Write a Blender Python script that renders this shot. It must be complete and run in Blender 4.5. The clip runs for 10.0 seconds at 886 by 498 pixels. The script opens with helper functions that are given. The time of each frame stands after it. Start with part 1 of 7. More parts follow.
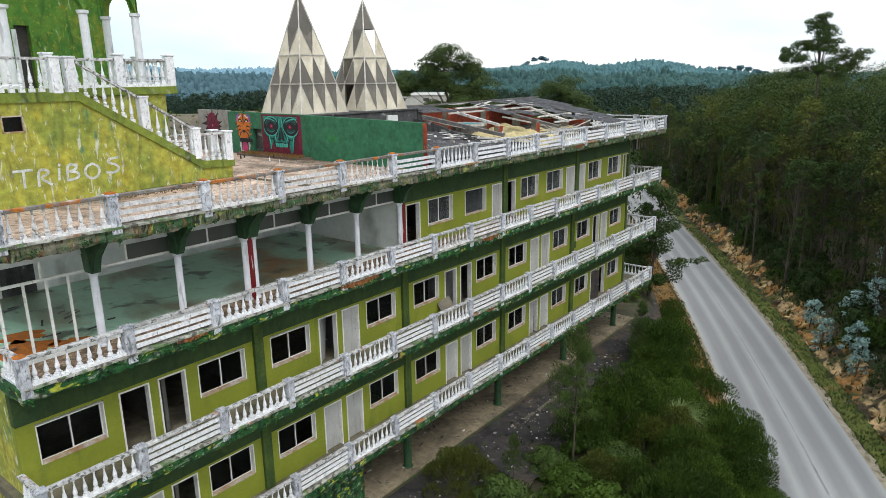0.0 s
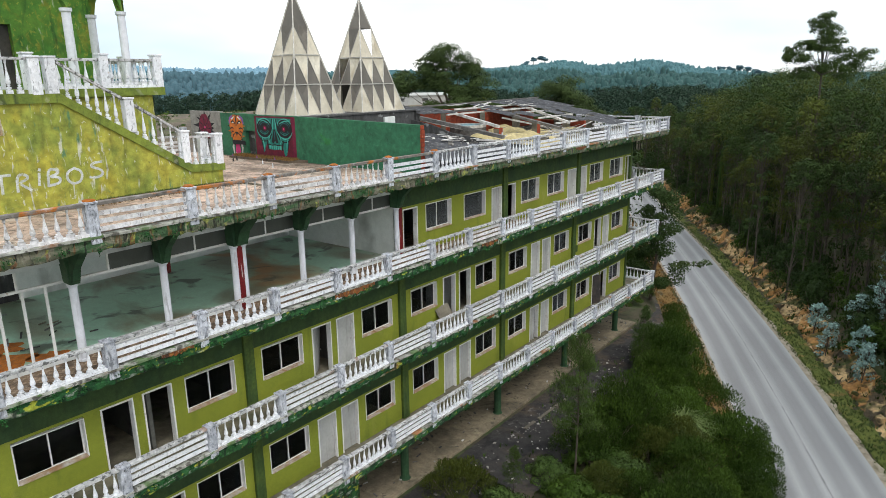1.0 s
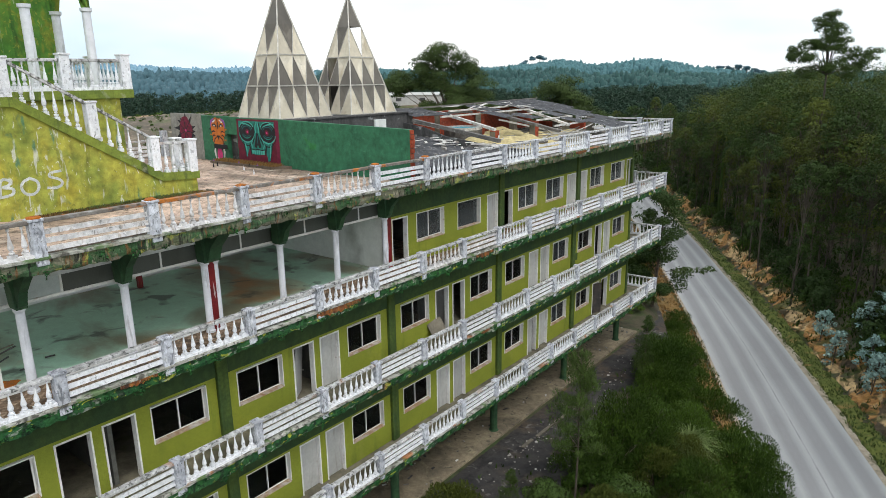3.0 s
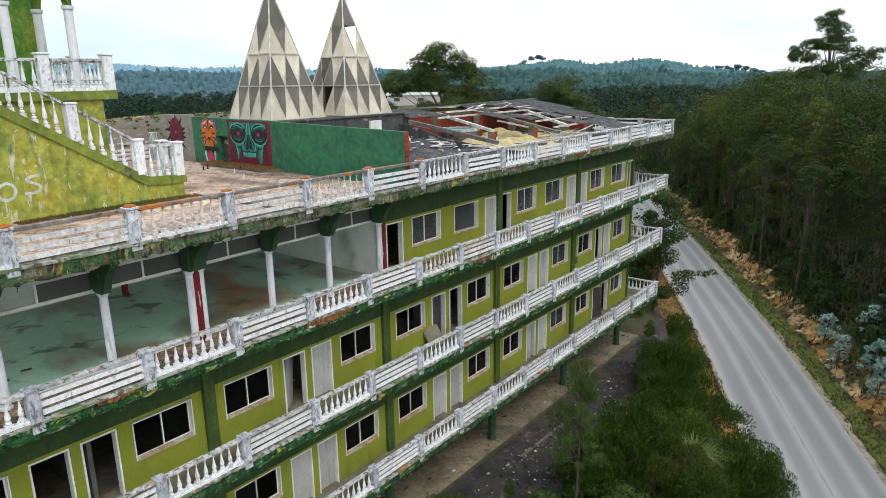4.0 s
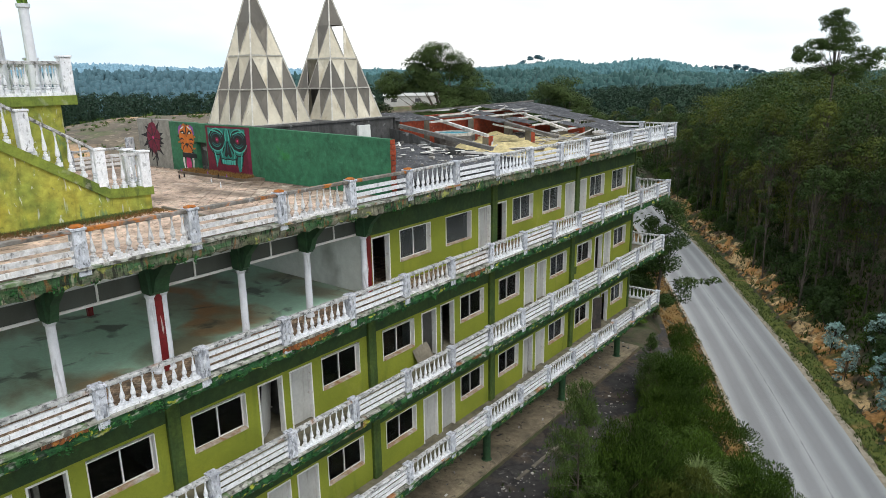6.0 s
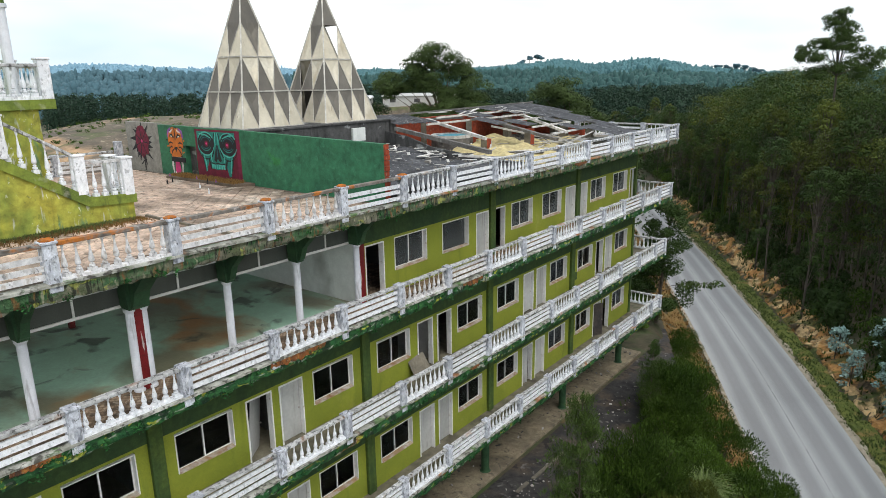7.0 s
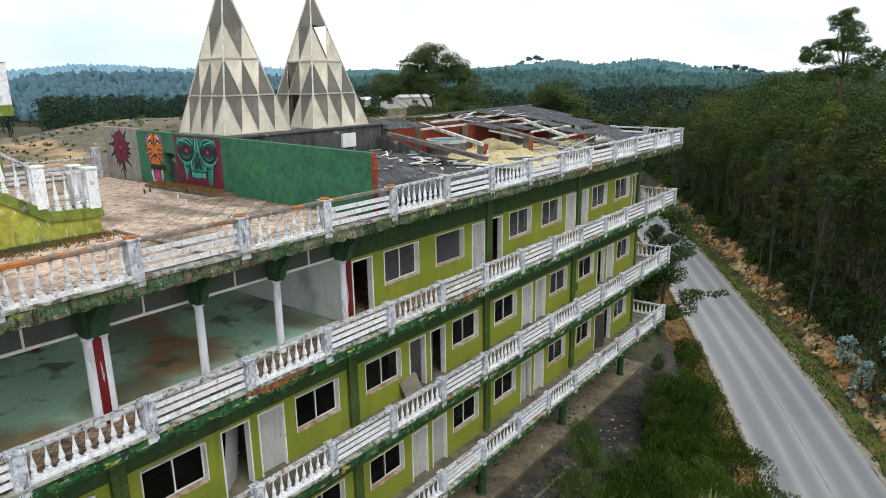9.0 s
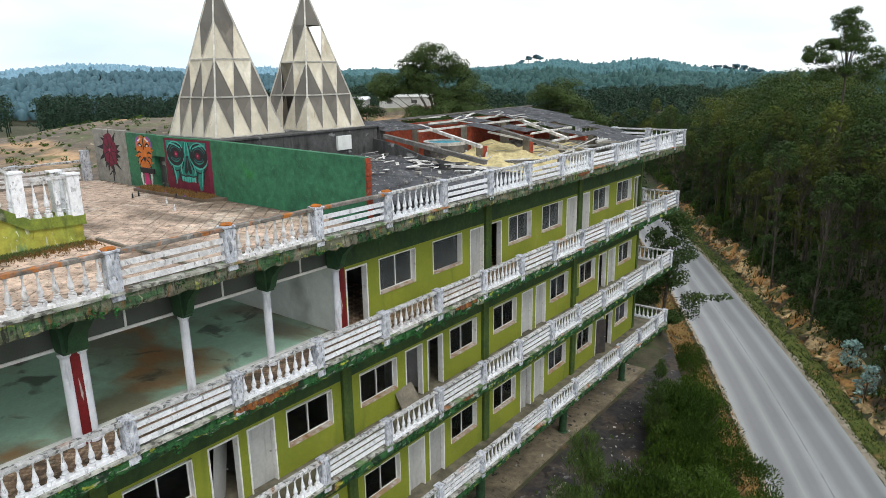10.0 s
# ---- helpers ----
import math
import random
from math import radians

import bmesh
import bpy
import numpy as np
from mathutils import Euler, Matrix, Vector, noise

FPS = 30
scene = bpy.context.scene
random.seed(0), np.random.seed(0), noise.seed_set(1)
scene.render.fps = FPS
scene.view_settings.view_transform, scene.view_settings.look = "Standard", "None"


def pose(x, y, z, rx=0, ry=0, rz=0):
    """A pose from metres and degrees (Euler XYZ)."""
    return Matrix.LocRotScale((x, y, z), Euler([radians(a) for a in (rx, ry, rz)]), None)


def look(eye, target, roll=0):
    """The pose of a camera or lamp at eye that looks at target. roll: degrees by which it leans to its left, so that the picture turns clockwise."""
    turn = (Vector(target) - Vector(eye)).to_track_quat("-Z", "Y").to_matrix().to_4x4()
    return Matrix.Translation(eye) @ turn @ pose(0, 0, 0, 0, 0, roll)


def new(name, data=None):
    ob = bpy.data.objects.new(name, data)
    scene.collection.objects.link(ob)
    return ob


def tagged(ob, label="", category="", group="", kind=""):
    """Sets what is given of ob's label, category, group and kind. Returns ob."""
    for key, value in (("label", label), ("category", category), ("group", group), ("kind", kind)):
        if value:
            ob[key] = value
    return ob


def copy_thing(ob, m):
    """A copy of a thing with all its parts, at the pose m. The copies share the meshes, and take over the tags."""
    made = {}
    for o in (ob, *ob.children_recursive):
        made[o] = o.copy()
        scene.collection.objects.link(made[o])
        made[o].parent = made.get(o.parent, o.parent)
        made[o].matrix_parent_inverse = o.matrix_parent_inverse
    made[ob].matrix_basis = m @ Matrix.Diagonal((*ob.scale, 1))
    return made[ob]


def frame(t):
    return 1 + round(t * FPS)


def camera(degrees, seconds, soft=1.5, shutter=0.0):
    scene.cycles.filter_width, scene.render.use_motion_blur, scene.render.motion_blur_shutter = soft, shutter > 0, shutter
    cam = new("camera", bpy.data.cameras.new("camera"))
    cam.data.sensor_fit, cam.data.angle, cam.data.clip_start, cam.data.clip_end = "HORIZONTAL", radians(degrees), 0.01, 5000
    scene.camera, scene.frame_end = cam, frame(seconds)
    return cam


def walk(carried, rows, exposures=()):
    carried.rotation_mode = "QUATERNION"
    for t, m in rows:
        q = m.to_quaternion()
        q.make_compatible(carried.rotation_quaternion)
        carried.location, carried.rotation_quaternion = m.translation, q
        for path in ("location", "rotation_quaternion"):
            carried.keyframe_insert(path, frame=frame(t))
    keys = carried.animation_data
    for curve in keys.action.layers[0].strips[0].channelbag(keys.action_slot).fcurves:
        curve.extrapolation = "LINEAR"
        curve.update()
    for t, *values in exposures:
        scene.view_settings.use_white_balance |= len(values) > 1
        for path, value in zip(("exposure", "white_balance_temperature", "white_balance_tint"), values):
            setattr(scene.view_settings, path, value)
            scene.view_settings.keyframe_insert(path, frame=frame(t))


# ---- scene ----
cam = camera(67.5, 10.0, 0.55)
PATH = [
    (0, (0.385, -0.28, 17.904), (-0.818, 1.238, 17.404), -0.8),
    (0.5, (0.11, 0.096, 17.917), (-1.092, 1.615, 17.416), -0.8),
    (1, (-0.151, 0.477, 17.927), (-1.352, 1.996, 17.427), -0.8),
    (1.5, (-0.389, 0.863, 17.957), (-1.589, 2.382, 17.456), -0.7),
    (2, (-0.623, 1.249, 17.978), (-1.821, 2.769, 17.477), -0.8),
    (2.5, (-0.819, 1.647, 17.99), (-2.017, 3.167, 17.488), -0.8),
    (4, (-1.437, 2.747, 18.012), (-2.633, 4.27, 17.509), -0.8),
    (4.5, (-1.637, 3.119, 18.017), (-2.832, 4.642, 17.515), -0.8),
    (5, (-1.833, 3.514, 18.049), (-3.027, 5.038, 17.546), -0.8),
    (5.5, (-2.019, 3.918, 18.08), (-3.213, 5.442, 17.577), -0.8),
    (7, (-2.664, 5.089, 18.19), (-3.857, 6.613, 17.686), -0.9),
    (7.5, (-2.859, 5.459, 18.211), (-4.052, 6.983, 17.707), -0.9),
    (8, (-3.044, 5.793, 18.22), (-4.237, 7.318, 17.717), -0.9),
    (8.5, (-3.244, 6.11, 18.224), (-4.436, 7.636, 17.722), -1.0),
    (9, (-3.428, 6.429, 18.272), (-4.62, 7.955, 17.77), -0.9),
    (9.5, (-3.621, 6.754, 18.322), (-4.812, 8.279, 17.818), -0.9),
    (10, (-3.823, 7.081, 18.337), (-5.014, 8.607, 17.833), -0.9),
]
walk(cam, [(t, look(eye, target, roll)) for t, eye, target, roll in PATH])

# ---------------------------------------------------------------- world and light
world = bpy.data.worlds.new("overcast_sky")
scene.world = world
world.use_nodes = True
wn, wl = world.node_tree.nodes, world.node_tree.links
wn.clear()
w_out = wn.new("ShaderNodeOutputWorld")
w_bg = wn.new("ShaderNodeBackground")
w_sky = wn.new("ShaderNodeTexSky")
w_sky.sky_type = "NISHITA"
w_sky.sun_disc = False
w_sky.sun_elevation = radians(52)
w_sky.sun_rotation = radians(115)
w_sky.air_density, w_sky.dust_density = 1.0, 4.0
w_gain = wn.new("ShaderNodeMix")
w_gain.data_type, w_gain.blend_type = "RGBA", "MULTIPLY"
w_gain.inputs[0].default_value = 1.0
w_gain.inputs[7].default_value = (0.1, 0.1, 0.1, 1)
w_mix = wn.new("ShaderNodeMix")
w_mix.data_type = "RGBA"
w_mix.inputs[0].default_value = 0.80
w_co = wn.new("ShaderNodeTexCoord")
w_map = wn.new("ShaderNodeMapping")
w_map.inputs["Scale"].default_value = (1.6, 1.6, 5.0)
w_cloud = wn.new("ShaderNodeTexNoise")
w_cloud.inputs["Scale"].default_value, w_cloud.inputs["Detail"].default_value = 1.0, 4.0
w_thin = wn.new("ShaderNodeMapRange")
w_thin.inputs[1].default_value, w_thin.inputs[2].default_value = 0.44, 0.66
w_veil = wn.new("ShaderNodeMix")
w_veil.data_type = "RGBA"
w_veil.inputs[6].default_value = (0.99, 1.0, 0.99, 1)
w_veil.inputs[7].default_value = (0.60, 0.76, 0.86, 1)
wl.new(w_co.outputs["Generated"], w_map.inputs["Vector"])
wl.new(w_map.outputs[0], w_cloud.inputs["Vector"])
wl.new(w_cloud.outputs[0], w_thin.inputs[0])
wl.new(w_thin.outputs[0], w_veil.inputs[0])
wl.new(w_veil.outputs[2], w_mix.inputs[7])
wl.new(w_sky.outputs[0], w_gain.inputs[6])
wl.new(w_gain.outputs[2], w_mix.inputs[6])
wl.new(w_mix.outputs[2], w_bg.inputs[0])
w_bg.inputs[1].default_value = 1.46
wl.new(w_bg.outputs[0], w_out.inputs[0])

sun_data = bpy.data.lights.new("sun", "SUN")
sun_data.energy, sun_data.angle, sun_data.color = 1.2, radians(25), (1.0, 0.985, 0.95)
sun = new("sun", sun_data)
sun.matrix_world = look((40, -20, 60), (0, 0, 0))
scene.view_settings.exposure = 0.0

# ---------------------------------------------------------------- materials
def mat(name, a, b, scale=2.0, rough=0.75, layers=(), bump=0.2, bscale=25.0, metal=0.0, rand=0.0, island=0.0, spec=0.4, check=None, grain_of=(0.80, 1.13), mottle=0.22):
    """A worn surface: two tones, then layers (colour, (sx, sy, sz), low, high, amount) of stain or wear."""
    m = bpy.data.materials.new(name)
    m.use_nodes = True
    n, l = m.node_tree.nodes, m.node_tree.links
    bsdf = n["Principled BSDF"]
    geo = n.new("ShaderNodeNewGeometry")

    def noise_at(vec, s, detail=5.0, dist=0.3):
        mp = n.new("ShaderNodeMapping")
        mp.inputs["Scale"].default_value = s if isinstance(s, tuple) else (s, s, s)
        l.new(geo.outputs["Position"], mp.inputs["Vector"])
        t = n.new("ShaderNodeTexNoise")
        t.inputs["Scale"].default_value, t.inputs["Detail"].default_value, t.inputs["Distortion"].default_value = 1.0, detail, dist
        l.new(mp.outputs[0], t.inputs["Vector"])
        return t.outputs[0]

    def spread(sock, lo, hi, amount=1.0):
        r = n.new("ShaderNodeMapRange")
        r.inputs[1].default_value, r.inputs[2].default_value, r.inputs[4].default_value = lo, hi, amount
        l.new(sock, r.inputs[0])
        return r.outputs[0]

    def blend(fac, c1, c2, mode="MIX"):
        x = n.new("ShaderNodeMix")
        x.data_type, x.blend_type = "RGBA", mode
        if isinstance(fac, float):
            x.inputs[0].default_value = fac
        else:
            l.new(fac, x.inputs[0])
        for i, c in ((6, c1), (7, c2)):
            if isinstance(c, tuple):
                x.inputs[i].default_value = (*c, 1)
            else:
                l.new(c, x.inputs[i])
        return x.outputs[2]

    col = blend(spread(noise_at(geo, scale), 0.35, 0.65), a, b)
    if check:
        for size, turn_by in ((check[0], 45), (check[0] * 0.41, 0)):
            mp = n.new("ShaderNodeMapping")
            mp.inputs["Rotation"].default_value = (0, 0, radians(turn_by))
            l.new(geo.outputs["Position"], mp.inputs["Vector"])
            ck = n.new("ShaderNodeTexChecker")
            ck.inputs["Scale"].default_value = 1 / size
            l.new(mp.outputs[0], ck.inputs["Vector"])
            col = blend(spread(ck.outputs[1], 0, 1, check[2]), col, check[1])
    for c, s, lo, hi, amount in layers:
        col = blend(spread(noise_at(geo, s, 6.0, 0.6), lo, hi, amount), col, c)
    fine = spread(noise_at(geo, bscale, 4.0), 0.25, 0.75)
    g = n.new("ShaderNodeMapRange")
    g.inputs[3].default_value, g.inputs[4].default_value = grain_of if bump else (0.86, 1.1)
    l.new(fine, g.inputs[0])
    grain = n.new("ShaderNodeCombineColor")
    for i in range(3):
        l.new(g.outputs[0], grain.inputs[i])
    col = blend(1.0, col, grain.outputs[0], "MULTIPLY")
    if bump:
        g2 = n.new("ShaderNodeMapRange")
        g2.inputs[3].default_value, g2.inputs[4].default_value = 1 - mottle, 1 + mottle * 0.7
        l.new(spread(noise_at(geo, bscale * 0.22, 6.0), 0.32, 0.68), g2.inputs[0])
        blotch = n.new("ShaderNodeCombineColor")
        for i in range(3):
            l.new(g2.outputs[0], blotch.inputs[i])
        col = blend(1.0, col, blotch.outputs[0], "MULTIPLY")
    for amount, node, out in ((rand, "ShaderNodeObjectInfo", "Random"), (island, "ShaderNodeNewGeometry", "Random Per Island")):
        if amount:
            o = n.new(node)
            r = n.new("ShaderNodeMapRange")
            r.inputs[3].default_value, r.inputs[4].default_value = 1 - amount, 1 + amount
            l.new(o.outputs[out], r.inputs[0])
            cc = n.new("ShaderNodeCombineColor")
            for i in range(3):
                l.new(r.outputs[0], cc.inputs[i])
            col = blend(1.0, col, cc.outputs[0], "MULTIPLY")
    l.new(col, bsdf.inputs["Base Color"])
    bsdf.inputs["Roughness"].default_value = rough
    bsdf.inputs["Metallic"].default_value = metal
    bsdf.inputs["Specular IOR Level"].default_value = spec
    if bump:
        bp = n.new("ShaderNodeBump")
        bp.inputs["Strength"].default_value, bp.inputs["Distance"].default_value = bump, 0.02
        l.new(fine, bp.inputs["Height"])
        l.new(bp.outputs[0], bsdf.inputs["Normal"])
    return m


def glass_mat(name, tint, rough, clear, ior=1.45):
    m = bpy.data.materials.new(name)
    m.use_nodes = True
    b = m.node_tree.nodes["Principled BSDF"]
    b.inputs["Base Color"].default_value = (*tint, 1)
    b.inputs["Transmission Weight"].default_value = clear
    b.inputs["Roughness"].default_value = rough
    b.inputs["IOR"].default_value = ior
    return m


M_LIME = mat("lime_green_render", (0.262, 0.296, 0.030), (0.216, 0.253, 0.026), 0.7, 0.85,
             [((0.06, 0.11, 0.02), (1.5, 1.5, 0.35), 0.60, 0.80, 0.55), ((0.36, 0.34, 0.12), (0.9, 0.9, 0.6), 0.62, 0.85, 0.5)], 0.15, 40, mottle=0.07)
M_BEAM = mat("dark_green_beam_paint", (0.044, 0.084, 0.022), (0.026, 0.060, 0.020), 1.2, 0.8,
             [((0.012, 0.02, 0.01), (3, 3, 0.5), 0.55, 0.8, 0.7), ((0.09, 0.13, 0.03), (2, 2, 1), 0.66, 0.8, 0.6)], 0.15, 30)
M_PILASTER = mat("green_pilaster_paint", (0.075, 0.115, 0.020), (0.045, 0.085, 0.020), 1.5, 0.85,
                 [((0.02, 0.05, 0.015), (4, 4, 0.4), 0.5, 0.75, 0.7)], 0.15, 40)
M_MOSS = mat("mossy_slab_edge", (0.016, 0.088, 0.028), (0.036, 0.135, 0.036), 2.2, 0.9,
             [((0.44, 0.47, 0.05), (2.4, 2.4, 5.0), 0.585, 0.64, 0.9), ((0.44, 0.45, 0.41), (3.5, 3.5, 8), 0.60, 0.67, 0.7),
              ((0.34, 0.115, 0.025), (0.45, 0.45, 1.2), 0.63, 0.70, 0.9), ((0.50, 0.50, 0.42), (1.6, 1.6, 5.0), 0.60, 0.67, 0.7), ((0.008, 0.022, 0.010), (5.0, 5.0, 3.0), 0.50, 0.60, 0.85)], 0.8, 20, mottle=0.32)
M_ROOFEDGE = mat("weathered_roof_edge", (0.21, 0.195, 0.15), (0.10, 0.12, 0.06), 2.0, 0.9,
                 [((0.03, 0.105, 0.036), (1.3, 1.3, 3.2), 0.47, 0.57, 0.85), ((0.25, 0.10, 0.035), (6, 6, 1.8), 0.57, 0.65, 0.7), ((0.42, 0.38, 0.27), (9, 9, 3.0), 0.60, 0.68, 0.6),
                  ((0.36, 0.38, 0.08), (3.2, 3.2, 4.4), 0.62, 0.67, 0.75), ((0.014, 0.016, 0.012), (10, 10, 2.6), 0.54, 0.62, 0.85)], 0.8, 20, mottle=0.32)
M_LEDGE = mat("pale_lichened_ledge", (0.48, 0.48, 0.44), (0.27, 0.27, 0.23), 3.5, 0.9,
              [((0.06, 0.055, 0.045), (6, 6, 6), 0.50, 0.60, 0.85), ((0.36, 0.13, 0.03), (0.7, 0.7, 0.7), 0.60, 0.67, 0.8), ((0.08, 0.17, 0.04), (2.2, 2.2, 2.2), 0.56, 0.64, 0.8)], 0.5, 26)
M_MOSAIC = mat("brown_patterned_balcony_tiles", (0.44, 0.33, 0.235), (0.34, 0.245, 0.17), 3.0, 0.8,
               [((0.07, 0.05, 0.035), (2.5, 2.5, 2.5), 0.50, 0.62, 0.8), ((0.40, 0.34, 0.27), (5, 5, 5), 0.62, 0.70, 0.6)], 0.4, 20, check=(0.23, (0.14, 0.085, 0.05), 0.6))
M_WHITE = mat("weathered_white_paint", (0.87, 0.88, 0.91), (0.77, 0.79, 0.83), 4.0, 0.8,
              [((0.10, 0.10, 0.10), (22, 22, 16), 0.655, 0.70, 0.7), ((0.32, 0.335, 0.36), (9, 9, 5), 0.57, 0.68, 0.65), ((0.09, 0.095, 0.09), (14, 14, 6), 0.64, 0.71, 0.7), ((0.42, 0.30, 0.18), (6, 6, 4), 0.68, 0.76, 0.5)], 0.3, 45, rand=0.08, grain_of=(0.90, 1.06), mottle=0.12)
M_OLDWHITE = mat("browned_peeling_white_paint", (0.78, 0.77, 0.78), (0.62, 0.61, 0.62), 4.0, 0.85,
                 [((0.36, 0.29, 0.22), (7, 7, 4), 0.57, 0.68, 0.6), ((0.14, 0.135, 0.13), (12, 12, 6), 0.60, 0.68, 0.75), ((0.82, 0.81, 0.80), (5, 5, 3), 0.58, 0.68, 0.6)], 0.35, 45, rand=0.12, grain_of=(0.88, 1.08), mottle=0.2)
M_POST = mat("lichened_white_post", (0.66, 0.68, 0.74), (0.42, 0.44, 0.50), 5.0, 0.85,
             [((0.13, 0.14, 0.16), (10, 10, 4.0), 0.52, 0.64, 0.75), ((0.74, 0.75, 0.78), (8, 8, 3.0), 0.57, 0.66, 0.7), ((0.05, 0.05, 0.05), (20, 20, 10), 0.62, 0.67, 0.8)], 0.4, 35, rand=0.15, mottle=0.25)
M_RAILTOP = mat("grimy_rail_top", (0.66, 0.66, 0.67), (0.40, 0.40, 0.40), 4.5, 0.85,
                [((0.07, 0.07, 0.065), (9, 9, 9), 0.53, 0.62, 0.85), ((0.74, 0.74, 0.76), (6, 6, 6), 0.57, 0.66, 0.7), ((0.40, 0.15, 0.03), (1.2, 1.2, 1.2), 0.63, 0.72, 0.6)], 0.4, 35, rand=0.1)
M_RUSTRAIL = mat("lichen_orange_rail_top", (0.16, 0.14, 0.12), (0.26, 0.24, 0.22), 3, 0.9,
                 [((0.50, 0.16, 0.015), (2.0, 2.0, 2.0), 0.50, 0.60, 0.9), ((0.04, 0.04, 0.035), (6, 6, 6), 0.55, 0.7, 0.8), ((0.55, 0.55, 0.55), (3, 3, 3), 0.6, 0.7, 0.7)], 0.4, 25)
M_ORANGE = mat("orange_lichen", (0.50, 0.15, 0.012), (0.38, 0.12, 0.02), 8, 0.95, [((0.16, 0.12, 0.08), (10, 10, 10), 0.55, 0.7, 0.8)], 0.5, 30)
M_RUST = mat("rust_brown_stain", (0.30, 0.105, 0.025), (0.15, 0.055, 0.022), 4.0, 0.9, [((0.45, 0.20, 0.04), (7, 7, 3), 0.56, 0.66, 0.8), ((0.03, 0.025, 0.018), (9, 9, 4), 0.55, 0.64, 0.8), ((0.40, 0.36, 0.26), (14, 14, 8), 0.64, 0.70, 0.6)], 0.6, 25)
M_FRAME = mat("white_window_frame", (0.84, 0.835, 0.81), (0.74, 0.73, 0.70), 2.0, 0.5, [((0.35, 0.22, 0.10), (6, 6, 6), 0.62, 0.75, 0.6)], 0.1, 40, grain_of=(0.94, 1.04), mottle=0.07)
M_SILL = mat("rusty_window_sill", (0.60, 0.55, 0.48), (0.42, 0.28, 0.15), 2.5, 0.6, [((0.33, 0.15, 0.05), (4, 4, 4), 0.5, 0.65, 0.7)], 0.2, 40)
M_DOOR = mat("grey_white_door_leaf", (0.50, 0.50, 0.48), (0.42, 0.42, 0.40), 1.2, 0.6, [((0.22, 0.20, 0.17), (5, 5, 0.6), 0.58, 0.75, 0.6)], 0.1, 40, rand=0.12, grain_of=(0.94, 1.04), mottle=0.07)
# Brown door leaf; also paints the dark behind stair window and pavilion doorway.
M_DARKDOOR_GLOOM = mat("dark_brown_door_leaf_and_gloom", (0.05, 0.045, 0.045), (0.09, 0.075, 0.065), 2, 0.5, (), 0.1, 30)
M_GLASS = glass_mat("window_glass", (0.50, 0.54, 0.56), 0.05, 1.0, 1.18)
# Third-floor glass: a grey body colour paints in the pale reflections.
M_GREYGLASS = glass_mat("grey_sheen_window_glass", (0.30, 0.33, 0.34), 0.15, 0.84)
M_DUSTPANE = mat("dusty_grey_pane", (0.105, 0.115, 0.104), (0.080, 0.088, 0.078), 0.8, 0.30, [((0.06, 0.065, 0.055), (1.5, 1.5, 0.6), 0.5, 0.7, 0.6)], 0.0, 30)
# Plaster toned dark so rooms behind the openings look unlit; blotches are stains.
M_ROOM = mat("darkened_stained_room_plaster", (0.14, 0.14, 0.125), (0.08, 0.08, 0.07), 0.6, 0.9, [((0.05, 0.05, 0.045), (1, 1, 0.4), 0.5, 0.75, 0.7)], 0.15, 20)
M_CONC = mat("bare_concrete", (0.22, 0.195, 0.15), (0.14, 0.125, 0.10), 0.8, 0.9, [((0.07, 0.065, 0.055), (0.6, 0.6, 0.6), 0.52, 0.7, 0.7)], 0.3, 14)
M_SLABFLOOR = mat("dusty_tan_concrete", (0.310, 0.256, 0.172), (0.210, 0.174, 0.122), 0.7, 0.9, [((0.10, 0.085, 0.06), (0.5, 0.5, 0.5), 0.50, 0.66, 0.7), ((0.36, 0.31, 0.20), (1.4, 1.4, 1.4), 0.58, 0.70, 0.6), ((0.06, 0.055, 0.045), (4, 4, 4), 0.60, 0.68, 0.7)], 0.3, 14)
M_BALFLOOR = mat("dirty_balcony_floor", (0.22, 0.20, 0.14), (0.15, 0.135, 0.10), 1.5, 0.9, [((0.06, 0.055, 0.04), (1, 1, 1), 0.52, 0.7, 0.7), ((0.08, 0.10, 0.03), (1.5, 1.5, 1.5), 0.6, 0.7, 0.6)], 0.3, 18)
M_HALLFLOOR = mat("teal_green_wet_hall_floor", (0.47, 0.71, 0.55), (0.38, 0.61, 0.47), 0.30, 0.30,
                  [((0.20, 0.135, 0.07), (0.22, 0.40, 0.4), 0.45, 0.61, 0.8), ((0.42, 0.17, 0.04), (0.35, 0.35, 0.35), 0.57, 0.68, 0.8), ((0.045, 0.045, 0.035), (0.9, 0.9, 0.9), 0.58, 0.66, 0.8)], 0.12, 14, grain_of=(0.9, 1.06), mottle=0.07)
M_HALLWALL = mat("faded_hall_wall", (0.76, 0.78, 0.76), (0.68, 0.70, 0.68), 0.6, 0.9, [((0.14, 0.14, 0.12), (0.7, 0.7, 0.3), 0.56, 0.75, 0.6)], 0.1, 20, grain_of=(0.94, 1.04), mottle=0.07)
M_RED = mat("dark_red_paint", (0.20, 0.012, 0.014), (0.15, 0.010, 0.012), 1.5, 0.45, [((0.05, 0.02, 0.02), (6, 6, 0.6), 0.6, 0.7, 0.7), ((0.60, 0.57, 0.54), (10, 10, 1.6), 0.63, 0.68, 0.85), ((0.30, 0.11, 0.03), (5, 5, 1.2), 0.62, 0.72, 0.7)], 0.1, 30)
M_COLW = mat("white_column_paint", (0.78, 0.79, 0.84), (0.68, 0.70, 0.75), 1.5, 0.6, [((0.25, 0.25, 0.26), (6, 6, 1.0), 0.6, 0.75, 0.6)], 0.12, 30, grain_of=(0.94, 1.04), mottle=0.07)
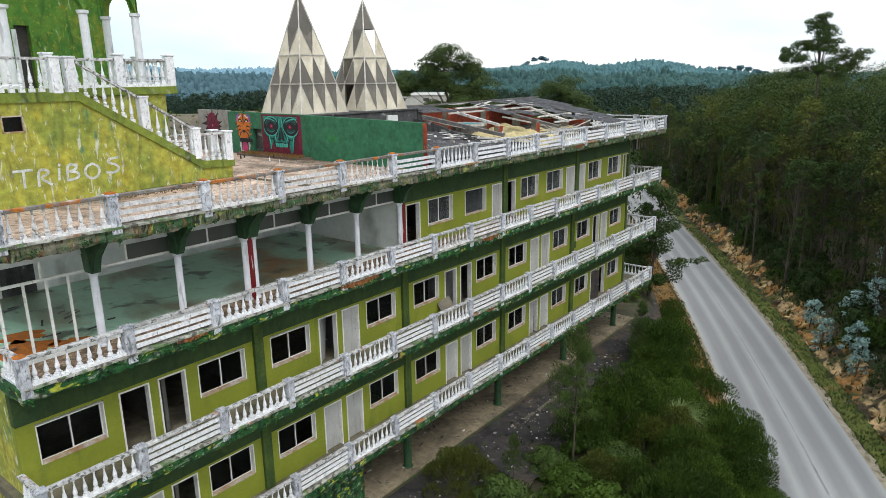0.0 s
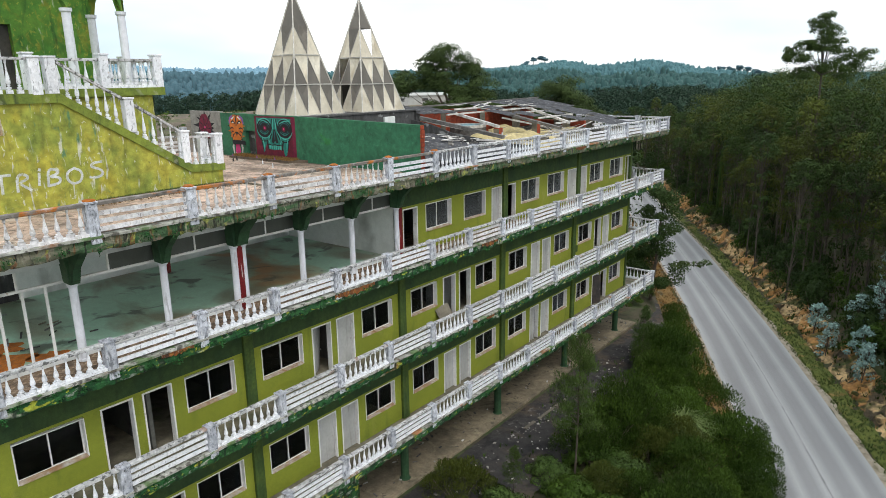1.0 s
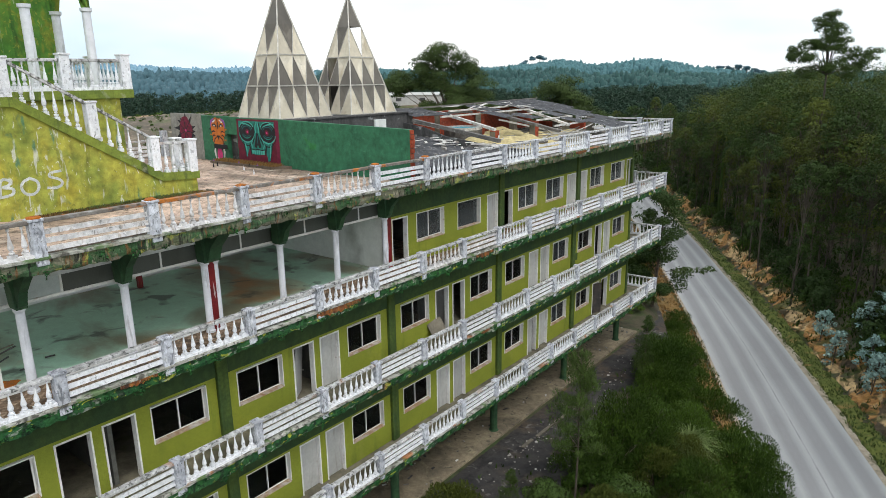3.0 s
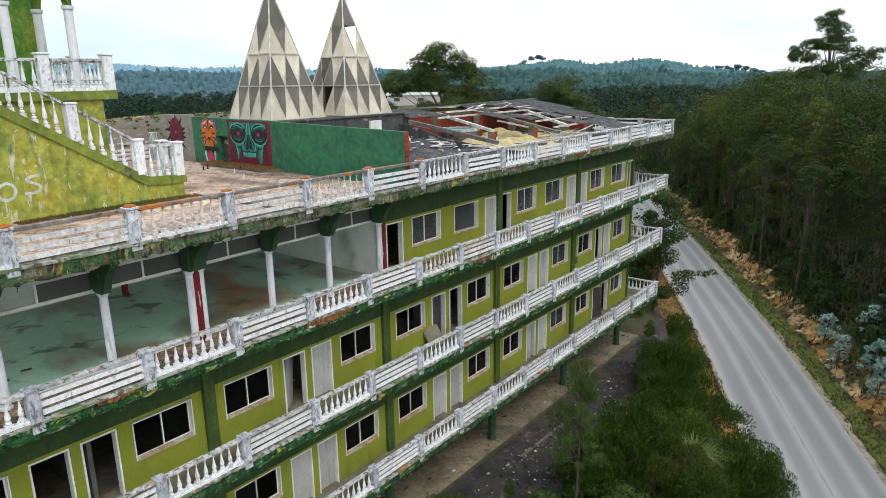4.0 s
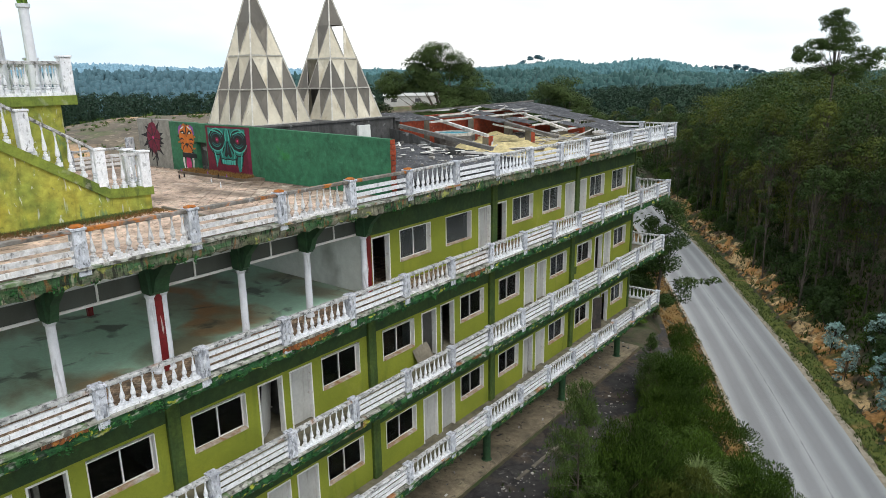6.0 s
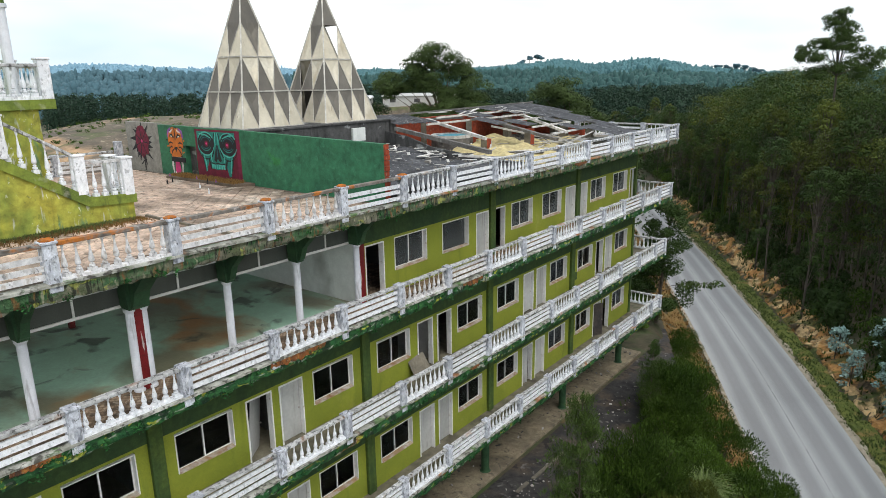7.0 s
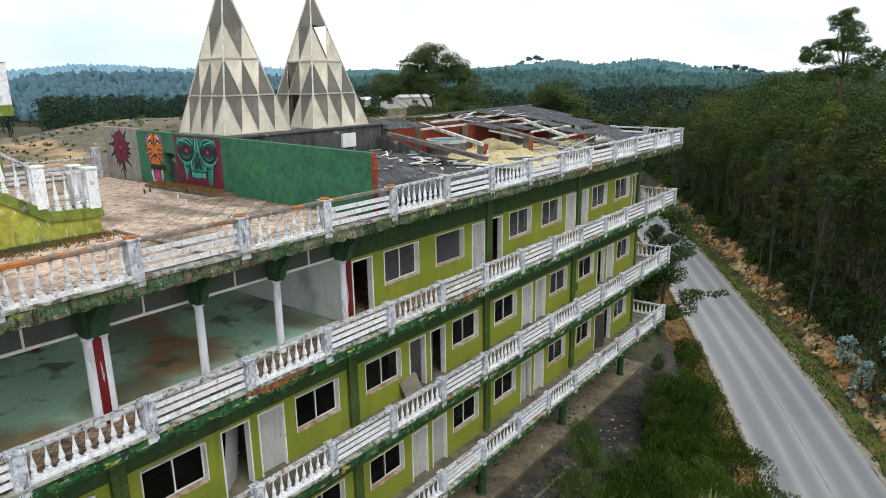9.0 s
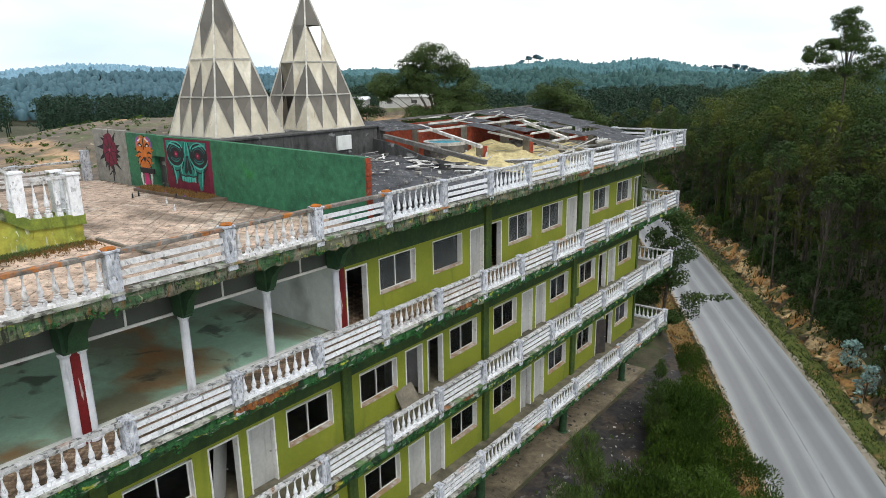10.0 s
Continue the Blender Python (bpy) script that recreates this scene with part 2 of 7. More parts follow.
M_CAPITAL = mat("dark_green_bracket", (0.036, 0.095, 0.040), (0.022, 0.066, 0.030), 2, 0.7, [((0.08, 0.12, 0.06), (4, 4, 1), 0.6, 0.7, 0.6)], 0.2, 25)
M_TILE = mat("pink_tan_terrace_tile", (0.64, 0.475, 0.375), (0.50, 0.365, 0.28), 0.45, 0.75,
             [((0.13, 0.10, 0.075), (0.16, 0.5, 0.4), 0.54, 0.66, 0.75), ((0.16, 0.112, 0.078), (0.35, 0.35, 0.35), 0.50, 0.62, 0.70), ((0.64, 0.55, 0.46), (0.9, 0.9, 0.9), 0.55, 0.68, 0.7), ((0.10, 0.075, 0.05), (3.5, 3.5, 3.5), 0.56, 0.66, 0.7), ((0.07, 0.055, 0.04), (13, 13, 13), 0.61, 0.65, 0.7)], 0.25, 22, rand=0.16, island=0.10, mottle=0.32)
M_GROUT = mat("dirty_terrace_joint", (0.16, 0.12, 0.09), (0.10, 0.08, 0.06), 1.2, 0.95, (), 0.3, 20)
M_STAIRWALL = mat("stained_yellow_green_render", (0.44, 0.41, 0.065), (0.34, 0.36, 0.060), 0.9, 0.85,
                  [((0.13, 0.21, 0.035), (0.7, 0.7, 0.5), 0.50, 0.64, 0.8), ((0.46, 0.40, 0.05), (1.5, 1.5, 0.9), 0.56, 0.68, 0.7), ((0.62, 0.63, 0.54), (6.0, 6.0, 1.4), 0.62, 0.67, 0.8), ((0.05, 0.20, 0.13), (3.0, 3.0, 1.1), 0.62, 0.69, 0.75), ((0.20, 0.27, 0.05), (1.1, 1.1, 0.8), 0.54, 0.66, 0.7),
                   ((0.07, 0.08, 0.02), (2.4, 2.4, 0.35), 0.58, 0.72, 0.65), ((0.62, 0.63, 0.50), (10, 10, 5), 0.66, 0.69, 0.8), ((0.14, 0.16, 0.03), (9, 9, 6), 0.62, 0.70, 0.5)], 0.25, 20, grain_of=(0.90, 1.07), mottle=0.32)
M_COPING = mat("green_stair_coping", (0.22, 0.27, 0.04), (0.14, 0.20, 0.035), 1.5, 0.85, [((0.03, 0.045, 0.02), (3, 3, 0.6), 0.56, 0.7, 0.8), ((0.42, 0.42, 0.32), (2, 2, 2), 0.62, 0.72, 0.6)], 0.3, 20)
M_PAVGREEN = mat("moss_green_pavilion_wall", (0.075, 0.210, 0.033), (0.125, 0.260, 0.038), 1.6, 0.85,
                 [((0.24, 0.25, 0.030), (2.2, 2.2, 1.6), 0.54, 0.64, 0.75), ((0.55, 0.58, 0.48), (4.5, 4.5, 0.9), 0.64, 0.70, 0.8), ((0.015, 0.06, 0.02), (2.5, 2.5, 0.6), 0.56, 0.70, 0.6), ((0.34, 0.36, 0.06), (9, 9, 7), 0.60, 0.64, 0.6)], 0.25, 20, grain_of=(0.9, 1.07))
M_GREENWALL = mat("emerald_green_wall_paint", (0.028, 0.140, 0.072), (0.038, 0.180, 0.090), 1.2, 0.75, [((0.016, 0.085, 0.045), (2.2, 2.2, 2.0), 0.52, 0.68, 0.6), ((0.06, 0.22, 0.12), (6, 6, 6), 0.58, 0.70, 0.6), ((0.03, 0.22, 0.04), (1.2, 1.2, 1.2), 0.66, 0.74, 0.6)], 0.2, 25)
# Black stained parapet; the hall doorway's painted gloom uses it too.
M_DARKWALL_GLOOM = mat("black_stained_wall_and_gloom", (0.055, 0.055, 0.055), (0.09, 0.09, 0.09), 1.5, 0.9, [((0.36, 0.37, 0.37), (1.3, 1.3, 1.8), 0.60, 0.66, 0.75), ((0.02, 0.02, 0.02), (4, 4, 0.6), 0.5, 0.7, 0.7)], 0.25, 25)
M_BRICK = mat("orange_red_brick", (0.34, 0.060, 0.024), (0.22, 0.040, 0.018), 4, 0.9, [((0.30, 0.22, 0.18), (9, 9, 9), 0.62, 0.72, 0.6)], 0.4, 30, rand=0.15)
M_PANEL_L = mat("cream_translucent_panel", (0.62, 0.565, 0.45), (0.54, 0.49, 0.385), 0.8, 0.45, [((0.36, 0.29, 0.18), (2, 2, 0.6), 0.54, 0.72, 0.7), ((0.74, 0.70, 0.60), (1.2, 1.2, 0.8), 0.55, 0.70, 0.7), ((0.20, 0.15, 0.09), (9, 9, 2), 0.66, 0.72, 0.6)], 0.08, 12, rand=0.12, grain_of=(0.94, 1.04), mottle=0.10)
M_PANEL_D = mat("grey_brown_panel", (0.155, 0.140, 0.118), (0.120, 0.108, 0.092), 1.0, 0.5, [((0.26, 0.23, 0.18), (2, 2, 0.6), 0.62, 0.75, 0.5)], 0.08, 12, rand=0.12, grain_of=(0.94, 1.04), mottle=0.07)
M_PYRBAR = mat("dull_aluminium_bar", (0.58, 0.555, 0.50), (0.44, 0.42, 0.38), 3, 0.5, (), 0.05, 20, metal=0.2)
M_SHEET = mat("dark_grey_corrugated_sheet", (0.092, 0.094, 0.104), (0.062, 0.064, 0.072), 1.2, 0.85, [((0.40, 0.40, 0.40), (9, 9, 9), 0.63, 0.67, 0.7), ((0.24, 0.24, 0.24), (3, 3, 3), 0.57, 0.68, 0.6), ((0.025, 0.025, 0.025), (1.5, 1.5, 1.5), 0.52, 0.66, 0.7)], 0.2, 20, rand=0.12)
M_RAFTER = mat("bleached_roof_timber", (0.66, 0.645, 0.62), (0.50, 0.48, 0.45), 2.0, 0.85, [((0.15, 0.13, 0.11), (4, 4, 4), 0.55, 0.7, 0.7)], 0.3, 22, rand=0.22)
M_GREYWOOD = mat("grey_rotten_timber", (0.17, 0.16, 0.15), (0.10, 0.093, 0.088), 2.5, 0.9, [((0.36, 0.35, 0.33), (4, 4, 4), 0.58, 0.7, 0.6)], 0.3, 22, rand=0.2)
M_FOAM = mat("yellowed_insulation_foam", (0.62, 0.52, 0.27), (0.50, 0.42, 0.22), 1.5, 0.95, [((0.28, 0.22, 0.12), (2.5, 2.5, 2.5), 0.55, 0.7, 0.6)], 0.5, 14)
M_RUBBLE = mat("pale_rubble", (0.40, 0.38, 0.35), (0.20, 0.18, 0.16), 3, 0.95, (), 0.4, 18, rand=0.3, island=0.4)
M_ASPHALT = mat("worn_grey_asphalt", (0.420, 0.427, 0.436), (0.395, 0.402, 0.411), 0.15, 0.9, [((0.30, 0.305, 0.312), (0.12, 0.12, 0.12), 0.55, 0.75, 0.35), ((0.50, 0.50, 0.50), (5, 5, 5), 0.62, 0.72, 0.35)], 0.25, 60, mottle=0.05)
M_TRACKS = [mat("tyre_darkened_asphalt", tuple(v * k for v in (0.420, 0.427, 0.436)), tuple(v * k for v in (0.395, 0.402, 0.411)), 0.15, 0.9, [(tuple(0.8 * k * v for v in (0.42, 0.427, 0.436)), (0.15, 0.15, 0.15), 0.52, 0.72, 0.5)], 0.25, 60, mottle=0.05) for k in (0.95, 0.90, 0.85, 0.80, 0.75, 0.70)]
M_SEAM = mat("dark_bitumen_seam", (0.26, 0.263, 0.268), (0.33, 0.333, 0.338), 1.5, 0.9, [((0.40, 0.405, 0.41), (0.8, 0.8, 0.8), 0.45, 0.6, 0.9)], 0.2, 40)
M_GRAVEL = mat("pale_roadside_gravel", (0.46, 0.40, 0.31), (0.33, 0.28, 0.21), 2.0, 0.95, [((0.12, 0.11, 0.05), (1.5, 1.5, 1.5), 0.56, 0.68, 0.7)], 0.5, 30)
M_OLDASPH = mat("black_old_asphalt_yard", (0.030, 0.029, 0.030), (0.054, 0.050, 0.047), 0.8, 0.9, [((0.085, 0.064, 0.046), (0.5, 0.5, 0.5), 0.52, 0.64, 0.8), ((0.20, 0.19, 0.18), (2.4, 2.4, 2.4), 0.62, 0.68, 0.6), ((0.018, 0.017, 0.017), (1.5, 1.5, 1.5), 0.55, 0.63, 0.8)], 0.5, 20)
M_BARK = mat("grey_brown_bark", (0.125, 0.100, 0.080), (0.075, 0.060, 0.048), 2.5, 0.95, [((0.22, 0.19, 0.15), (3, 3, 0.5), 0.55, 0.7, 0.6)], 0.5, 20, rand=0.25)
M_EUCBARK = mat("pale_peeling_bark", (0.105, 0.088, 0.072), (0.062, 0.052, 0.042), 1.5, 0.95, [((0.20, 0.175, 0.145), (3, 3, 0.4), 0.57, 0.7, 0.6), ((0.06, 0.048, 0.038), (2, 2, 0.5), 0.55, 0.68, 0.7)], 0.4, 18, rand=0.3)
M_CURTAIN = mat("grey_net_curtain", (0.27, 0.27, 0.28), (0.20, 0.20, 0.21), 2.0, 0.95, [((0.10, 0.10, 0.10), (2, 8, 0.6), 0.55, 0.7, 0.6)], 0.1, 30, rand=0.3)
M_MURAL = {k: mat("mural_paint_" + k, c, tuple(v * 0.8 for v in c), 3.0, 0.7, (), 0.1, 25) for k, c in (
    ("teal", (0.016, 0.215, 0.175)), ("black", (0.012, 0.012, 0.015)), ("crimson", (0.20, 0.012, 0.05)), ("orange", (0.62, 0.17, 0.02)), ("white", (0.72, 0.72, 0.70)),
    ("pink", (0.70, 0.05, 0.22)), ("grey", (0.30, 0.29, 0.26)), ("wine", (0.16, 0.008, 0.03)), ("aqua", (0.09, 0.50, 0.42)), ("violet", (0.28, 0.10, 0.38)), ("blue", (0.012, 0.13, 0.15)))}
M_BLUEPANEL = mat("faded_blue_panel", (0.04, 0.34, 0.46), (0.03, 0.26, 0.36), 2, 0.6, (), 0.1, 20)
M_SPRAY = mat("faded_white_spray_paint", (0.66, 0.68, 0.66), (0.52, 0.55, 0.52), 6, 0.8, [((0.40, 0.38, 0.08), (9, 9, 9), 0.60, 0.7, 0.8)], 0.1, 30)


def leaf_mat(name, a, b, island=0.45, scale=0.25, rand=0.18):
    return mat(name, a, b, scale, 0.62, (), 0.0, 6.0, 0.0, rand, island, 0.12)


M_LEAF_EUC = leaf_mat("eucalyptus_leaf", (0.046, 0.080, 0.016), (0.030, 0.054, 0.013), 0.11, 0.12)
M_LEAF_OLIVE = leaf_mat("olive_green_leaf", (0.086, 0.104, 0.018), (0.056, 0.074, 0.015), 0.11, 0.12)
M_LEAF_DARK = leaf_mat("dark_oak_leaf", (0.036, 0.064, 0.016), (0.024, 0.044, 0.013), 0.11)
M_LEAF_BROAD = leaf_mat("broad_tree_leaf", (0.052, 0.080, 0.022), (0.036, 0.058, 0.017), 0.13)
M_LEAF_BUSH = leaf_mat("shrub_leaf", (0.060, 0.106, 0.014), (0.026, 0.052, 0.008), 0.45)
M_LEAF_PINE = leaf_mat("pine_needle", (0.072, 0.112, 0.026), (0.046, 0.080, 0.020))
M_LEAF_BLUE = leaf_mat("glaucous_young_eucalyptus_leaf", (0.36, 0.50, 0.46), (0.24, 0.37, 0.34))
M_LEAF_MOSS = leaf_mat("hanging_moss", (0.030, 0.120, 0.030), (0.018, 0.070, 0.022), 0.55, 1.2)
M_LEAF_GRASS = leaf_mat("pampas_grass_blade", (0.135, 0.175, 0.060), (0.085, 0.125, 0.040))
M_LEAF_DRY = leaf_mat("dry_weed", (0.26, 0.145, 0.050), (0.17, 0.105, 0.04))
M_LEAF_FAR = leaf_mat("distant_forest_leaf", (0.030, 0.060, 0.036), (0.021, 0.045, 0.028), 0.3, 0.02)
# Distance haze is mixed into these leaf colours, stronger for the farther hills.
M_LEAF_HAZE = leaf_mat("hazed_hill_forest", (0.046, 0.106, 0.100), (0.038, 0.090, 0.087), 0.12, 0.02)
M_LEAF_HAZE_RIDGE = leaf_mat("hazed_ridge_forest", (0.082, 0.178, 0.194), (0.072, 0.160, 0.176), 0.08, 0.02)
M_LEAF_HAZE_FARRIDGE = leaf_mat("hazed_far_ridge_forest", (0.200, 0.340, 0.430), (0.175, 0.305, 0.390), 0.05, 0.02)
M_LEAF_HAZE_LEFTHILL = leaf_mat("hazed_left_hill_forest", (0.094, 0.182, 0.218), (0.080, 0.160, 0.194), 0.07, 0.02)

M_GROUND = mat("forest_ground", (0.098, 0.080, 0.054), (0.060, 0.060, 0.030), 0.25, 0.95,
               [((0.045, 0.080, 0.020), (0.35, 0.35, 0.35), 0.48, 0.62, 0.7), ((0.16, 0.10, 0.05), (0.8, 0.8, 0.8), 0.58, 0.7, 0.6), ((0.025, 0.022, 0.016), (2, 2, 2), 0.55, 0.7, 0.5)], 0.5, 8)


M_EARTH = mat("bare_brown_earth", (0.165, 0.130, 0.092), (0.105, 0.088, 0.066), 0.12, 0.95,
              [((0.52, 0.33, 0.18), (0.05, 0.05, 0.25), 0.48, 0.60, 0.85), ((0.090, 0.110, 0.040), (0.14, 0.14, 0.14), 0.56, 0.63, 0.8), ((0.10, 0.085, 0.065), (0.6, 0.6, 0.6), 0.55, 0.68, 0.6), ((0.40, 0.33, 0.24), (0.9, 0.9, 0.9), 0.60, 0.68, 0.6)], 0.6, 3)
M_BANK = mat("orange_clay_bank", (0.135, 0.098, 0.058), (0.085, 0.068, 0.042), 0.8, 0.95,
             [((0.48, 0.245, 0.080), (0.32, 0.32, 0.8), 0.45, 0.53, 0.9), ((0.70, 0.49, 0.25), (0.40, 0.40, 0.9), 0.53, 0.59, 0.9), ((0.062, 0.088, 0.020), (0.5, 0.5, 0.5), 0.54, 0.61, 0.85), ((0.035, 0.028, 0.020), (2.2, 2.2, 2.2), 0.57, 0.65, 0.7)], 0.9, 9, mottle=0.4)
M_VERGE_DRY = mat("rusty_dry_grass_verge", (0.230, 0.130, 0.038), (0.165, 0.105, 0.034), 0.7, 0.95,
                  [((0.085, 0.105, 0.024), (0.5, 0.5, 0.5), 0.55, 0.66, 0.75), ((0.31, 0.22, 0.10), (1.8, 1.8, 1.8), 0.58, 0.68, 0.7)], 0.8, 14, mottle=0.35)
M_VERGE = mat("dry_grass_verge", (0.150, 0.165, 0.034), (0.105, 0.135, 0.026), 0.9, 0.95,
              [((0.30, 0.19, 0.07), (0.9, 0.9, 0.9), 0.56, 0.68, 0.75), ((0.065, 0.105, 0.018), (0.6, 0.6, 0.6), 0.52, 0.66, 0.6)], 0.7, 14)

# ---------------------------------------------------------------- mesh helpers
def link(name, me, material, parent=None, label="", category="", group="", kind=""):
    if material is not None and not me.materials:
        me.materials.append(material)
    ob = new(name, me)
    if parent is not None:
        ob.parent = parent
    return tagged(ob, label, category, group, kind)


def part(name, bm, material, parent=None, label="", category="", group="", kind="", smooth=False):
    me = bpy.data.meshes.new(name)
    bmesh.ops.recalc_face_normals(bm, faces=bm.faces)
    bm.to_mesh(me)
    bm.free()
    if smooth:
        me.polygons.foreach_set("use_smooth", [True] * len(me.polygons))
    return link(name, me, material, parent, label, category, group, kind)


def thing(name, label, category, group="", kind="", at=(0, 0, 0)):
    e = new(name)
    e.empty_display_size = 0.1
    e.location = at
    return tagged(e, label, category, group, kind)


def box(bm, x0, x1, y0, y1, z0, z1, bevel=0.0, m=None):
    vs = [bm.verts.new(m @ Vector(c) if m else c) for c in ((x0, y0, z0), (x1, y0, z0), (x1, y1, z0), (x0, y1, z0), (x0, y0, z1), (x1, y0, z1), (x1, y1, z1), (x0, y1, z1))]
    fs = [bm.faces.new([vs[i] for i in f]) for f in ((0, 3, 2, 1), (4, 5, 6, 7), (0, 1, 5, 4), (1, 2, 6, 5), (2, 3, 7, 6), (3, 0, 4, 7))]
    if bevel:
        es = list({e for f in fs for e in f.edges})
        bmesh.ops.bevel(bm, geom=es, offset=bevel, segments=1, affect="EDGES")


def boxes(*rows, bevel=0.0):
    bm = bmesh.new()
    for r in rows:
        box(bm, *r, bevel=bevel)
    return bm


def prism(bm, pts, axis, a, b):
    """A polygon pts, given in the two other axes, drawn out along axis from a to b."""
    def at(p, v):
        return {"x": (v, p[0], p[1]), "y": (p[0], v, p[1]), "z": (p[0], p[1], v)}[axis]
    v0, v1 = [bm.verts.new(at(p, a)) for p in pts], [bm.verts.new(at(p, b)) for p in pts]
    n = len(pts)
    bm.faces.new(v0), bm.faces.new(v1[::-1])
    for i in range(n):
        bm.faces.new((v0[i], v0[(i + 1) % n], v1[(i + 1) % n], v1[i]))


def lathe(bm, profile, seg=10, at=(0, 0, 0)):
    rings = []
    for z, r in profile:
        rings.append([bm.verts.new((at[0] + r * math.cos(2 * math.pi * i / seg), at[1] + r * math.sin(2 * math.pi * i / seg), at[2] + z)) for i in range(seg)])
    for a, b in zip(rings, rings[1:]):
        for i in range(seg):
            bm.faces.new((a[i], a[(i + 1) % seg], b[(i + 1) % seg], b[i]))
    bm.faces.new(rings[0][::-1]), bm.faces.new(rings[-1])


def beam(bm, p, q, w, h):
    """A square bar from p to q."""
    p, q = Vector(p), Vector(q)
    d = (q - p).normalized()
    s = d.cross(Vector((0, 0, 1)))
    s = s.normalized() if s.length > 1e-4 else Vector((1, 0, 0))
    u = s.cross(d)
    vs = [bm.verts.new(c + s * (sx * w / 2) + u * (sz * h / 2)) for c in (p, q) for sx, sz in ((-1, -1), (1, -1), (1, 1), (-1, 1))]
    for f in ((0, 1, 2, 3), (7, 6, 5, 4), (0, 4, 5, 1), (1, 5, 6, 2), (2, 6, 7, 3), (3, 7, 4, 0)):
        bm.faces.new([vs[i] for i in f])


def wall_panels(bm, x0, x1, y0, y1, z0, z1, holes):
    """One wall that runs along y, with openings (ya, yb, za, zb) through it."""
    ys = sorted({y0, y1, *(h[0] for h in holes), *(h[1] for h in holes)})
    zs = sorted({z0, z1, *(h[2] for h in holes), *(h[3] for h in holes)})
    seen = {}

    def at(x, i, j):
        if (x, i, j) not in seen:
            seen[x, i, j] = bm.verts.new((x, ys[i], zs[j]))
        return seen[x, i, j]

    def solid(i, j):
        if not (0 <= i < len(ys) - 1 and 0 <= j < len(zs) - 1):
            return False
        y, z = (ys[i] + ys[i + 1]) / 2, (zs[j] + zs[j + 1]) / 2
        return not any(a < y < b and c < z < d for a, b, c, d in holes)

    for i in range(len(ys) - 1):
        for j in range(len(zs) - 1):
            if solid(i, j):
                for x in (x0, x1):
                    bm.faces.new((at(x, i, j), at(x, i + 1, j), at(x, i + 1, j + 1), at(x, i, j + 1)))
                for ok, p, q in ((solid(i - 1, j), (i, j), (i, j + 1)), (solid(i + 1, j), (i + 1, j), (i + 1, j + 1)), (solid(i, j - 1), (i, j), (i + 1, j)), (solid(i, j + 1), (i, j + 1), (i + 1, j + 1))):
                    if not ok:
                        bm.faces.new((at(x0, *p), at(x0, *q), at(x1, *q), at(x1, *p)))


def quads(name, v, material, smooth=False):
    """A mesh of separate quads from an array (n, 4, 3)."""
    n = len(v)
    me = bpy.data.meshes.new(name)
    me.vertices.add(4 * n), me.loops.add(4 * n), me.polygons.add(n)
    me.vertices.foreach_set("co", np.asarray(v, dtype=np.float32).ravel())
    me.loops.foreach_set("vertex_index", np.arange(4 * n, dtype=np.int32))
    me.polygons.foreach_set("loop_start", np.arange(0, 4 * n, 4, dtype=np.int32))
    me.update(calc_edges=True)
    me.materials.append(material)
    return me


def grid_mesh(name, co, material, smooth=True):
    """A mesh from an array (rows, columns, 3)."""
    r, c = co.shape[:2]
    i = np.arange(r * c).reshape(r, c)
    f = np.stack([i[:-1, :-1], i[1:, :-1], i[1:, 1:], i[:-1, 1:]], -1).reshape(-1, 4)
    me = bpy.data.meshes.new(name)
    me.vertices.add(r * c), me.loops.add(f.size), me.polygons.add(len(f))
    me.vertices.foreach_set("co", co.astype(np.float32).ravel())
    me.loops.foreach_set("vertex_index", f.astype(np.int32).ravel())
    me.polygons.foreach_set("loop_start", np.arange(0, f.size, 4, dtype=np.int32))
    me.polygons.foreach_set("use_smooth", np.full(len(f), smooth))
    me.update(calc_edges=True)
    me.materials.append(material)
    return me


rng = np.random.default_rng(7)


def leaves(rng, centre, radius, n, size, flat=0.6, shell=0.35, loose=0.55, up=0.25):
    """n leaf sprays, as bent quads, in an ellipsoid round centre, most of them near its skin."""
    d = rng.normal(size=(n, 3))
    d /= np.linalg.norm(d, axis=1)[:, None]
    r = (shell + (1 - shell) * rng.random(n)) ** 0.6
    p = np.asarray(centre) + d * r[:, None] * np.asarray(radius)
    out = d + loose * rng.normal(size=(n, 3)) + np.array((0, 0, up))
    a = np.cross(out, rng.normal(size=(n, 3)))
    a /= np.linalg.norm(a, axis=1)[:, None]
    b = np.cross(out, a)
    b /= np.linalg.norm(b, axis=1)[:, None]
    s = size * (0.6 + 0.8 * rng.random(n))[:, None]
    a, b = a * s, b * s * flat
    return np.stack([p - a, p - b * 0.9, p + a, p + b], 1)


